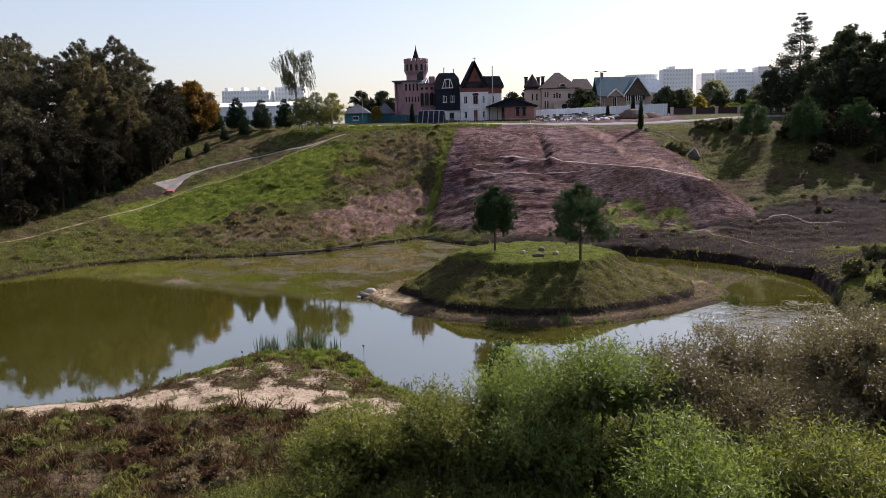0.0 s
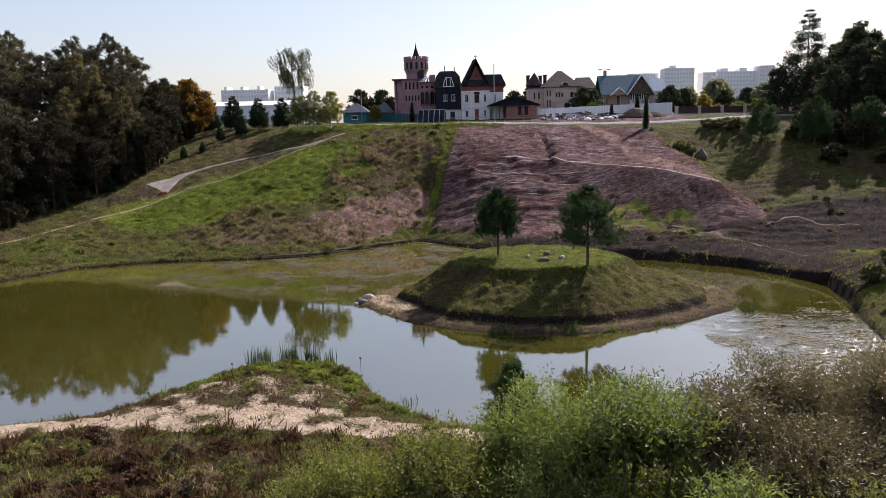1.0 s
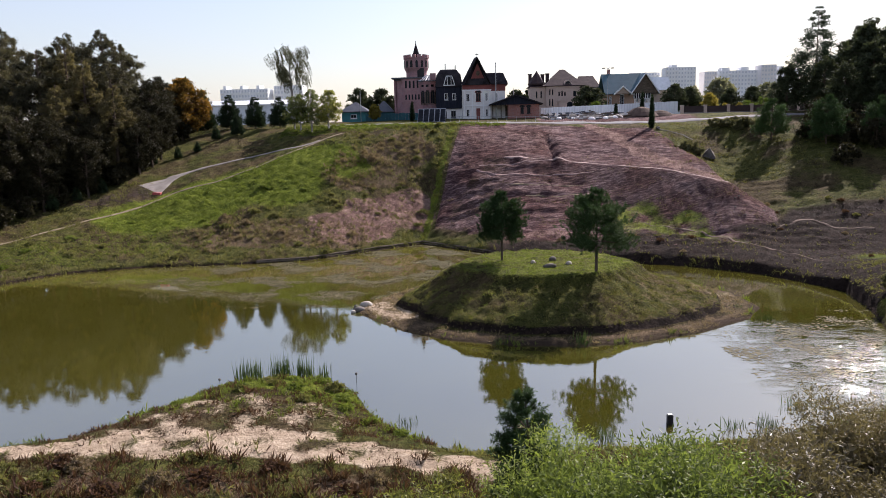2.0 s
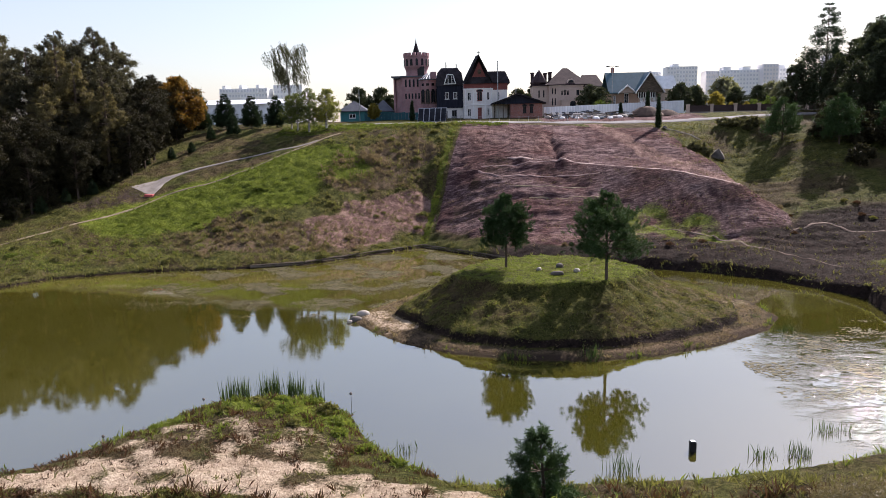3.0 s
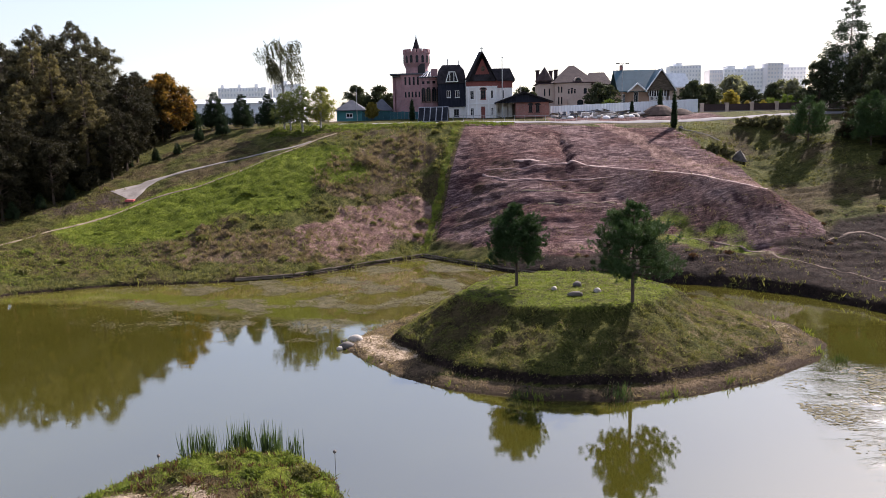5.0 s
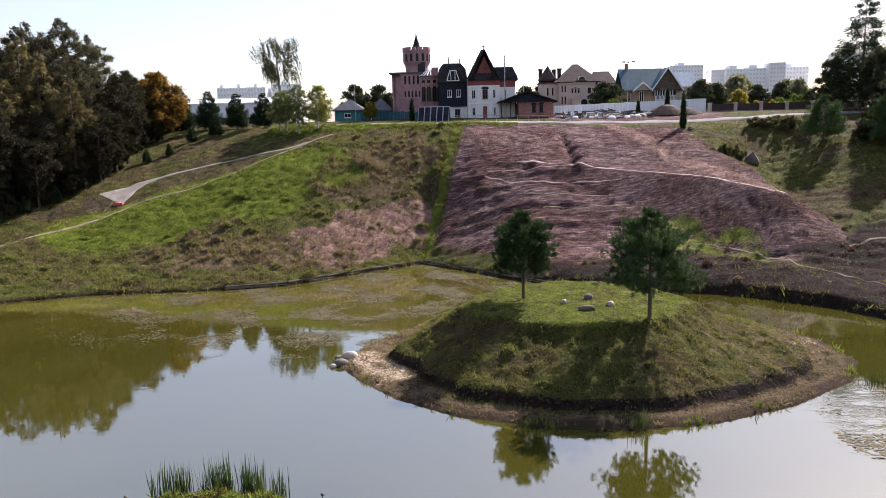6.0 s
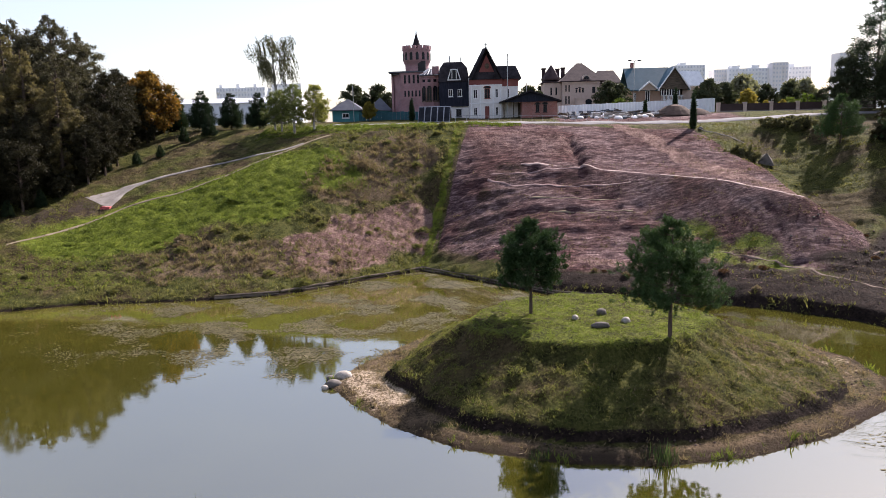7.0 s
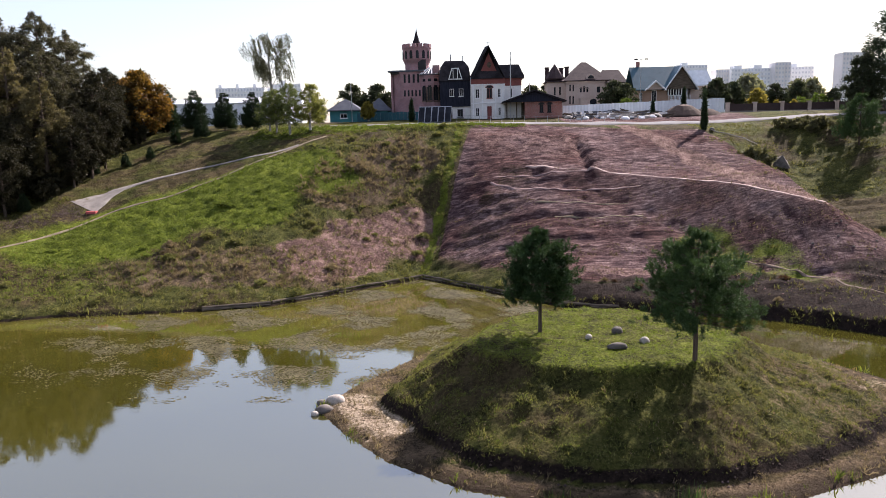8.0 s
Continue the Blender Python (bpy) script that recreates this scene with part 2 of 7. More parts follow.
def ground_material():
    m, t, b = nodes_of("soil_and_grass")
    where = place(t)
    za, zb = t.nodes.new("ShaderNodeVertexColor"), t.nodes.new("ShaderNodeVertexColor")
    za.layer_name, zb.layer_name = "zone_a", "zone_b"
    sa, sb = t.nodes.new("ShaderNodeSeparateColor"), t.nodes.new("ShaderNodeSeparateColor")
    link(t, za.outputs["Color"], sa.inputs[0]), link(t, zb.outputs["Color"], sb.inputs[0])
    big, mid, small = noise_node(t, where, 0.16, 4), noise_node(t, where, 0.9, 5, 0.65), noise_node(t, where, 6.0, 5, 0.7)
    streak = noise_node(t, where, 1.6, 6, 0.7, (0.35, 2.2, 2.2))
    fine = noise_node(t, where, 15.0, 4, 0.75)
    tone = maths(t, "ADD", maths(t, "MULTIPLY", mid, 0.45), maths(t, "MULTIPLY", small, 0.55))

    def zone(mask):  # soften a zone's rim with noise
        return maths(t, "SMOOTH_MIN", 1.0, maths(t, "MAXIMUM", 0.0, maths(t, "MULTIPLY", maths(t, "SUBTRACT", maths(t, "ADD", mask, maths(t, "MULTIPLY", tone, 1.3)), 1.08), 3.4)))

    grass = ramp(t, tone, [(0.37, (0.014, 0.017, 0.006)), (0.5, (0.062, 0.066, 0.017)), (0.63, (0.125, 0.118, 0.036))])
    grass = mixed(t, maths(t, "MULTIPLY", ramp_value(t, big, 0.42, 0.60), 0.75), grass, ramp(t, tone, [(0.38, (0.020, 0.013, 0.009)), (0.62, (0.110, 0.074, 0.044))]))
    lush = ramp(t, tone, [(0.36, (0.026, 0.038, 0.006)), (0.5, (0.10, 0.125, 0.017)), (0.63, (0.175, 0.195, 0.027))])
    dry = ramp(t, tone, [(0.36, (0.028, 0.019, 0.014)), (0.63, (0.20, 0.145, 0.09))])
    bare = ramp(t, maths(t, "ADD", maths(t, "MULTIPLY", streak, 0.62), maths(t, "MULTIPLY", tone, 0.38)), [(0.38, (0.030, 0.017, 0.020)), (0.50, (0.108, 0.066, 0.066)), (0.64, (0.37, 0.265, 0.245))])
    sand = ramp(t, tone, [(0.36, (0.22, 0.16, 0.105)), (0.50, (0.45, 0.35, 0.25)), (0.64, (0.62, 0.51, 0.38))])
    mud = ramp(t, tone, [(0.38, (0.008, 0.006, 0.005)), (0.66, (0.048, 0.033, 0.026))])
    red = ramp(t, tone, [(0.36, (0.050, 0.028, 0.024)), (0.5, (0.155, 0.094, 0.078)), (0.64, (0.35, 0.235, 0.20))])
    colour = mixed(t, zone(sa.outputs[2]), grass, dry)
    bare = mixed(t, ramp_value(t, big, 0.36, 0.64), mixed(t, 1.0, bare, (0.60, 0.46, 0.43), "MULTIPLY"), bare)
    colour = mixed(t, zone(sa.outputs[0]), colour, bare)
    colour = mixed(t, zone(sb.outputs[1]), colour, red)
    colour = mixed(t, zone(sa.outputs[1]), colour, lush)
    colour = mixed(t, zone(sb.outputs[0]), colour, sand)
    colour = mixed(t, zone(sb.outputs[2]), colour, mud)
    link(t, colour, b.inputs["Base Color"])
    b.inputs["Roughness"].default_value = 0.95
    b.inputs["Specular IOR Level"].default_value = 0.05
    bump(t, b, maths(t, "ADD", mid, maths(t, "ADD", maths(t, "MULTIPLY", small, 0.9), maths(t, "MULTIPLY", fine, 0.5))), 1.0, 0.32)
    return m


def ramp_value(t, fac, a, b):
    n = t.nodes.new("ShaderNodeMapRange")
    n.interpolation_type = "SMOOTHSTEP"
    n.inputs["From Min"].default_value, n.inputs["From Max"].default_value = a, b
    link(t, fac, n.inputs["Value"])
    return n.outputs[0]


def water_material():
    m, t, b = nodes_of("pond_water")
    where = place(t)
    deep = ramp(t, noise_node(t, where, 0.05, 3), [(0.35, (0.034, 0.031, 0.004)), (0.65, (0.048, 0.045, 0.008))])
    sx = t.nodes.new("ShaderNodeSeparateXYZ")
    link(t, where, sx.inputs[0])
    # the far shallows are greener with algae
    far = maths(t, "MULTIPLY", ramp_value(t, maths(t, "ADD", sx.outputs[1], maths(t, "MULTIPLY", noise_node(t, where, 0.15, 3), 12.0)), 72.0, 88.0), ramp_value(t, maths(t, "SUBTRACT", 0.0, sx.outputs[0]), -16.0, -4.0))
    link(t, mixed(t, maths(t, "MULTIPLY", far, ramp_value(t, noise_node(t, where, 0.35, 5), 0.25, 0.75)), deep, (0.085, 0.075, 0.013)), b.inputs["Base Color"])
    b.inputs["IOR"].default_value = 2.6
    # the breeze roughens the open water to the east
    breeze = maths(t, "ADD", maths(t, "MULTIPLY", ramp_value(t, maths(t, "ADD", sx.outputs[0], maths(t, "MULTIPLY", noise_node(t, where, 0.12, 2), 8.0)), 17.0, 27.0), ramp_value(t, maths(t, "SUBTRACT", 0.0, sx.outputs[1]), -60.0, -50.0)), 0.02)
    # calm lanes lie between the ruffled patches
    breeze = maths(t, "MULTIPLY", breeze, ramp_value(t, noise_node(t, where, 0.55, 5, 0.65, (1, 1.8, 1)), 0.40, 0.62))
    waves = maths(t, "MULTIPLY", maths(t, "ADD", noise_node(t, where, 6.5, 3, 0.6, (1, 1.4, 1)), maths(t, "MULTIPLY", noise_node(t, where, 0.5, 2, 0.5), 0.4)), breeze)
    rough = maths(t, "ADD", maths(t, "MULTIPLY", breeze, 0.05), 0.015)
    link(t, rough, b.inputs["Roughness"]), link(t, rough, b.inputs["Coat Roughness"])
    b.inputs["Coat Weight"].default_value, b.inputs["Coat IOR"].default_value = 0.5, 2.3
    bump(t, b, waves, 0.5, 0.07)
    link(t, b.inputs["Normal"].links[0].from_socket, b.inputs["Coat Normal"])
    return m


def glass_material():
    m, t, b = nodes_of("dark_window_glass")
    link(t, ramp(t, noise_node(t, place(t), 0.6, 2), [(0.3, (0.006, 0.007, 0.010)), (0.7, (0.022, 0.025, 0.032))]), b.inputs["Base Color"])
    b.inputs["Roughness"].default_value = 0.08
    b.inputs["Specular IOR Level"].default_value = 0.12
    return m


def brick_material(name, tones, joint, size=1.0):
    m, t, b = nodes_of(name)
    where = place(t)
    k = t.nodes.new("ShaderNodeTexBrick")
    mp = t.nodes.new("ShaderNodeMapping")
    mp.inputs["Rotation"].default_value = (radians(90), 0, 0)
    link(t, where, mp.inputs["Vector"]), link(t, mp.outputs[0], k.inputs["Vector"])
    k.inputs["Scale"].default_value = 1.0
    k.inputs["Brick Width"].default_value, k.inputs["Row Height"].default_value, k.inputs["Mortar Size"].default_value = 0.25 * size, 0.077 * size, 0.01 * size
    for slot, c in zip(("Color1", "Color2", "Mortar"), (*tones, joint)):
        k.inputs[slot].default_value = (*c, 1)
    stain = ramp(t, noise_node(t, where, 0.5, 5), [(0.3, (0.6, 0.6, 0.6)), (0.7, (1.1, 1.1, 1.1))])
    link(t, mixed(t, 1.0, k.outputs["Color"], stain, "MULTIPLY"), b.inputs["Base Color"])
    b.inputs["Roughness"].default_value = 0.9
    bump(t, b, k.outputs["Fac"], -0.4, 0.01)
    return m


GROUND, WATER_M, GLASS = ground_material(), water_material(), glass_material()
BRICK = brick_material("plum_brick", ((0.33, 0.165, 0.175), (0.41, 0.215, 0.22)), (0.33, 0.25, 0.26))
BRICK_RED = brick_material("red_brick", ((0.26, 0.09, 0.07), (0.34, 0.13, 0.10)), (0.3, 0.22, 0.2))
STONE_WALL = brick_material("grey_block", ((0.20, 0.18, 0.17), (0.27, 0.24, 0.22)), (0.15, 0.14, 0.13), 2.2)
STUCCO = plain("white_stucco", (0.55, 0.53, 0.52), (0.78, 0.76, 0.73), 2.0)
BEIGE = plain("beige_stucco", (0.40, 0.31, 0.26), (0.54, 0.43, 0.37), 2.0)
TIMBER = plain("black_timber", (0.010, 0.012, 0.020), (0.028, 0.030, 0.045), 0.6, 0.8, stretch=(6, 1, 1), gloss=0.1)
ROOF = plain("dark_shingle", (0.012, 0.011, 0.013), (0.045, 0.04, 0.045), 0.4, 0.9, gloss=0.08)
ROOF_BROWN = plain("brown_tile", (0.028, 0.018, 0.020), (0.065, 0.045, 0.045), 0.4, 0.85, gloss=0.15)
ROOF_TEAL = plain("teal_metal_roof", (0.03, 0.075, 0.095), (0.06, 0.12, 0.15), 1.0, 0.5)
TEAL = plain("teal_painted_board", (0.03, 0.13, 0.14), (0.06, 0.21, 0.22), 0.8, 0.7)
SLATE = plain("grey_slate", (0.06, 0.065, 0.085), (0.12, 0.125, 0.14), 0.6, 0.85, gloss=0.15)
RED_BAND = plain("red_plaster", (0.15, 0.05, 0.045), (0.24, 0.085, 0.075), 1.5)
WHITE_METAL = plain("white_sheet_fence", (0.60, 0.62, 0.66), (0.75, 0.77, 0.80), 1.5, 0.45)
BROWN_METAL = plain("brown_sheet_fence", (0.035, 0.022, 0.022), (0.06, 0.04, 0.038), 1.0, 0.45)
FRAME_WHITE = plain("white_window_frame", (0.6, 0.6, 0.6), (0.8, 0.8, 0.8), 0.5, 0.4)
ASPHALT = plain("pale_asphalt", (0.12, 0.115, 0.115), (0.21, 0.20, 0.20), 1.0, 0.95, gloss=0.1)
GRAVEL = plain("pale_gravel", (0.12, 0.105, 0.095), (0.24, 0.215, 0.19), 0.5, 0.95, relief=0.03)
RUT = plain("dried_rut_soil", (0.10, 0.078, 0.050), (0.25, 0.20, 0.135), 0.4, 0.95, relief=0.03)
TRAIL = plain("trodden_dirt", (0.17, 0.115, 0.105), (0.40, 0.30, 0.265), 0.5, 0.95, relief=0.03)
TRACK_SOIL = plain("dull_track_soil", (0.07, 0.05, 0.04), (0.17, 0.125, 0.095), 0.5, 0.95, relief=0.03)
RIDGE = plain("packed_pink_soil", (0.14, 0.088, 0.084), (0.30, 0.21, 0.19), 0.5, 0.9, relief=0.03)
# far haze is put into these light window and concrete colours
FAR_GLASS = plain("haze_paled_window", (0.56, 0.58, 0.62), (0.68, 0.70, 0.74), 6.0, 0.5)
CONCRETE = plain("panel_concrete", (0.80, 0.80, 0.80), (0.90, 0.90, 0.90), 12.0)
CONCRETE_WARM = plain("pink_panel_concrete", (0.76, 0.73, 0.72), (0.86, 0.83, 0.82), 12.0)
BARK = plain("grey_brown_bark", (0.035, 0.025, 0.018), (0.12, 0.09, 0.07), 0.25, 0.95, relief=0.03, stretch=(1, 1, 0.3))
BIRCH_BARK = plain("birch_bark", (0.07, 0.06, 0.05), (0.40, 0.38, 0.35), 0.35, 0.8, stretch=(1, 1, 2))
STONE = plain("field_stone", (0.20, 0.175, 0.15), (0.50, 0.455, 0.40), 0.5, 0.85, relief=0.04)
DARK_STONE = plain("dark_field_stone", (0.05, 0.045, 0.042), (0.16, 0.14, 0.125), 0.4, 0.9, relief=0.04)
OLD_WOOD = plain("weathered_log", (0.035, 0.027, 0.02), (0.15, 0.12, 0.09), 0.4, 0.9, stretch=(1, 1, 4))
STEEL = plain("grey_steel", (0.25, 0.26, 0.27), (0.42, 0.43, 0.44), 0.4, 0.4, 0.7)
DARK_STEEL = plain("black_painted_steel", (0.012, 0.012, 0.014), (0.03, 0.03, 0.033), 0.4, 0.5)
CONIFER = foliage("conifer_needles", (0.010, 0.020, 0.010), (0.040, 0.062, 0.028), 0.12)
PINE = foliage("pine_needles", (0.014, 0.032, 0.012), (0.060, 0.100, 0.035), 0.15)
LEAF_DARK = foliage("dark_leaves", (0.010, 0.010, 0.005), (0.048, 0.042, 0.022), 0.14)
LEAF_GARDEN = foliage("garden_leaves", (0.014, 0.019, 0.010), (0.060, 0.070, 0.038), 0.22)
LEAF_GREEN = foliage("fresh_leaves", (0.035, 0.060, 0.010), (0.115, 0.150, 0.030), 0.35)
# distance haze is put into this pale leaf colour
LEAF_HAZY = foliage("haze_paled_leaves", (0.09, 0.095, 0.06), (0.20, 0.195, 0.13), 0.3)
LEAF_YELLOW = foliage("yellowing_leaves", (0.10, 0.085, 0.018), (0.28, 0.22, 0.05), 0.4)
LEAF_ORANGE = foliage("orange_autumn_leaves", (0.032, 0.032, 0.010), (0.32, 0.16, 0.032), 0.32)
LEAF_WILLOW = foliage("willow_leaves", (0.022, 0.034, 0.010), (0.20, 0.245, 0.058), 0.42, 0.52, 0.28)
LEAF_OLIVE = foliage("olive_brown_willow_leaves", (0.010, 0.008, 0.005), (0.19, 0.155, 0.082), 0.26, 0.5, 0.30)
LEAF_LIME = foliage("yellowish_willow_leaves", (0.022, 0.027, 0.008), (0.225, 0.235, 0.052), 0.42, 0.52, 0.28)
GRASS = foliage("meadow_grass", (0.040, 0.056, 0.010), (0.165, 0.20, 0.040), 0.40, 0.6)
GRASS_DRY = foliage("dry_stalks", (0.065, 0.048, 0.032), (0.25, 0.19, 0.125), 0.35, 0.7)
GRASS_DUSK = foliage("withered_weeds", (0.028, 0.016, 0.010), (0.105, 0.056, 0.034), 0.3, 0.7)
GRASS_WEED = foliage("weeds", (0.034, 0.038, 0.012), (0.185, 0.175, 0.062), 0.38, 0.6)
REED = foliage("reeds", (0.014, 0.028, 0.010), (0.060, 0.088, 0.030), 0.25, 0.5)


# ---- mesh helpers ----
def mesh_of(name, verts, faces, material=None):
    """A mesh from arrays: points, and faces that all have the same number of corners."""
    verts, faces = np.asarray(verts, np.float32), np.asarray(faces, np.int32)
    me = bpy.data.meshes.new(name)
    n, k = faces.shape
    me.vertices.add(len(verts)), me.loops.add(n * k), me.polygons.add(n)
    me.vertices.foreach_set("co", verts.ravel())
    me.loops.foreach_set("vertex_index", faces.ravel())
    me.polygons.foreach_set("loop_start", np.arange(0, n * k, k, dtype=np.int32))
    me.update(calc_edges=True)
    if material:
        me.materials.append(material)
    return me


def part(name, shape, material, parent=None, label=""):
    """One mesh object, under a thing or a part; the shape is in world places, its parent stands unturned."""
    if isinstance(shape, bmesh.types.BMesh):
        me = bpy.data.meshes.new(name)
        bmesh.ops.remove_doubles(shape, verts=shape.verts, dist=1e-4)
        shape.to_mesh(me)
        shape.free()
        me.materials.append(material)
    else:
        me = shape
    ob = new(name, me)
    if parent:
        base = Vector((0, 0, 0))
        p = parent
        while p:
            base += p.location
            p = p.parent
        me.transform(Matrix.Translation(-base))
        ob.parent = parent
    return tagged(ob, label) if label else ob


def thing(name, at, label, category, group="", kind=""):
    ob = new(name)
    ob.location = at
    ob.empty_display_size = 0.1
    return tagged(ob, label, category, group, kind)


def box(bm, x0, x1, y0, y1, z0, z1):
    v = [bm.verts.new(p) for p in ((x0, y0, z0), (x1, y0, z0), (x1, y1, z0), (x0, y1, z0), (x0, y0, z1), (x1, y0, z1), (x1, y1, z1), (x0, y1, z1))]
    for f in ((3, 2, 1, 0), (4, 5, 6, 7), (0, 1, 5, 4), (1, 2, 6, 5), (2, 3, 7, 6), (3, 0, 4, 7)):
        bm.faces.new([v[i] for i in f])
    return bm


def boxes(*sizes):
    bm = bmesh.new()
    for s in sizes:
        box(bm, *s)
    return bm


def loft(bm, rings, cap=True):
    """Skin rings of points, all of one length."""
    rows = [[bm.verts.new(p) for p in r] for r in rings]
    for a, b in zip(rows, rows[1:]):
        n = len(a)
        for i in range(n):
            bm.faces.new((a[i], a[(i + 1) % n], b[(i + 1) % n], b[i]))
    if cap:
        bm.faces.new(rows[0][::-1]), bm.faces.new(rows[-1])
    return bm


def ring(x, y, z, r, n=12, turn=0.0, squash=1.0):
    return [(x + r * math.cos(turn + 2 * math.pi * i / n), y + r * squash * math.sin(turn + 2 * math.pi * i / n), z) for i in range(n)]


def tube(bm, points, radii, n=6):
    pts, radii = [Vector([float(c) for c in p]) for p in points], [float(r) for r in radii]
    rings = []
    for i, (p, r) in enumerate(zip(pts, radii)):
        way = (pts[min(i + 1, len(pts) - 1)] - pts[max(i - 1, 0)]).normalized()
        side = way.cross(Vector((0.3, 1, 0.2))).normalized()
        other = way.cross(side)
        rings.append([p + r * (math.cos(2 * math.pi * k / n) * side + math.sin(2 * math.pi * k / n) * other) for k in range(n)])
    return loft(bm, rings)


def hull(bm, points, faces):
    v = [bm.verts.new(p) for p in points]
    for f in faces:
        bm.faces.new([v[i] for i in f])
    return bm

# ---- ground and water ----
def stretch_axis(a, b, step, far):
    """Even steps between a and b, then ever longer ones out to the horizon."""
    inner = np.arange(a, b + step / 2, step)
    out = step * np.cumsum(1.22 ** np.arange(1, 200))
    out = np.append(out[out < far], far)
    return np.concatenate([(a - out)[::-1], inner, b + out])


def grid_mesh(name, xs, ys, height):
    gx, gy = np.meshgrid(xs, ys)
    z = height(gx, gy)
    n, m = len(xs), len(ys)
    i = (np.arange(m - 1)[:, None] * n + np.arange(n - 1)[None]).ravel()
    me = mesh_of(name, np.stack([gx, gy, z], -1).reshape(-1, 3), np.stack([i, i + 1, i + n + 1, i + n], -1))
    me.polygons.foreach_set("use_smooth", np.ones(len(i), bool))
    return me, gx.ravel(), gy.ravel(), z.ravel()


def paint(me, name, r, g, b):
    layer = me.color_attributes.new(name, "FLOAT_COLOR", "POINT")
    layer.data.foreach_set("color", np.stack([r, g, b, np.ones_like(r)], -1).astype(np.float32).ravel())


def blob(x, y, ax, ay, bx, by, radius):
    """1 along a line, 0 beyond the radius."""
    return smooth(radius, radius * 0.55, near_line(x, y, ax, ay, bx, by)[0] + radius * 0.25 * ripple(x, y, radius * 0.6, ax))


def soil_zone(x, y):
    shore = np.interp(x, SHORE_X, SHORE_Y)
    right = np.interp(y, [70, 85, 90, 95, 99, 110, 122], [32, 34, 35, 32.5, 31.2, 29.8, 27.5])
    dirt = 0.12 * smooth(29, 33, x) * smooth(70, 58, x) * smooth(71, 75, y) * smooth(97, 90, y)
    dirt = np.maximum(dirt, smooth(127, 130.5, y) * smooth(142, 139, y) * smooth(10, 14, x) * smooth(42, 36, x))
    return np.maximum(dirt, smooth(0.6, 1.2, x - strip_x(y)) * smooth(0.5, -0.8, x - right) * smooth(1.5, 5.0, y - shore + 1.5 * ripple(x, y, 3.0, 1.3)) * smooth(124.5, 122.5, y + 0.15 * x) * (1 - 0.3 * blob(x, y, -3.0, 95, 3.5, 107, 3.2)))


def lush_zone(x, y):
    z = blob(x, y, -41, 98.5, -21, 109.5, 8.2)
    z = np.maximum(z, 0.8 * blob(x, y, -6, 97.5, -2.2, 121, 0.7))
    z = np.maximum(z, 0.62 * blob(x, y, 19.5, 92, 27, 81, 4.2) * (1 + 0.4 * ripple(x, y, 1.4, 3.3)))
    z = np.maximum(z, 0.45 * blob(x, y, -54, 84, -34, 92, 6.0))
    z = np.maximum(z, blob(x, y, -24, 124.5, 3, 123.5, 2.0))
    z = np.maximum(z, 0.85 * blob(x, y, -12.5, 44.5, -7.5, 42.5, 2.3))
    z = np.maximum(z, 0.8 * blob(x, y, 34, 60, 37, 72, 4))
    z = np.maximum(z, 0.35 * blob(x, y, -46, 122, -30, 122, 12))
    return z


def sand_zone(x, y):
    z = blob(x, y, -34, 33.6, -17, 35.6, 1.7)
    z = np.maximum(z, blob(x, y, -17, 35.8, -8, 35.4, 2.5))
    z = np.maximum(z, blob(x, y, -8, 35.0, 1, 32.8, 1.6))
    z = np.maximum(z, 0.62 * blob(x, y, -14.5, 39.5, -8, 38.5, 3.0))
    return z * (0.72 + 0.38 * ripple(x, y, 0.9, 7.0) + 0.2 * ripple(x, y, 2.4, 8.0))


def dry_zone(x, y):
    shore = np.interp(x, SHORE_X, SHORE_Y)
    z = blob(x, y, -16, 108, -9, 115, 5.5)
    z = np.maximum(z, 0.85 * blob(x, y, -32, 91.5, -16, 93, 4.5))
    z = np.maximum(z, smooth(34, 31.5, y) * (0.45 + 0.45 * ripple(x, y, 1.6, 4.4)))
    z = np.maximum(z, 0.1 * smooth(30, 34, x) * smooth(98, 90, y) * smooth(66, 70, y))
    return z


def red_and_sheen_zone(x, y):
    # the sunlit sheen along the heap's crest is put in as pale soil
    return np.maximum(blob(x, y, -16.5, 95, -8, 103.5, 5.0), np.maximum.reduce([0.5 * blob(x, y, 2, 117, 9, 114, 5), 0.78 * blob(x, y, 19.0, 122, 26.4, 100.4, 1.9), 0.78 * blob(x, y, 26.4, 100.4, 30.2, 92.6, 1.2), 0.6 * blob(x, y, 4, 90.5, 14, 88, 1.3)]))


xs, ys = stretch_axis(-62, 62, 0.33, 3200), stretch_axis(22, 126, 0.28, 3600)
me, gx, gy, gz = grid_mesh("ground", xs, ys, land)
wet = smooth(0.35, 0.05, gz)
paint(me, "zone_a", soil_zone(gx, gy), lush_zone(gx, gy) * (1 - wet), dry_zone(gx, gy))
# eastern soil and shore band: dark mud, with the banks' shade put in
dug = 0.95 * smooth(25, 31, gx) * smooth(72, 58, gx) * smooth(73, 77, gy) * smooth(93, 88, gy) * smooth(5.0, 7.0, near_line(gx, gy, 25.7, 97.7, 30.3, 92.1)[0])
paint(me, "zone_b", sand_zone(gx, gy), red_and_sheen_zone(gx, gy), np.maximum.reduce([wet, dug, 0.9 * smooth(5.5 + 4.5 * smooth(12, 20, gx), 2.5 + 3.0 * smooth(12, 20, gx), gy - np.interp(gx, SHORE_X, SHORE_Y) + 1.2 * ripple(gx, gy, 2.5, 3.0)) * smooth(-1, 4, gx) * smooth(40, 34, gx) * (gy > 60)]))
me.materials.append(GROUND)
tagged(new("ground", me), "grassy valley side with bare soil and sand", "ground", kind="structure")

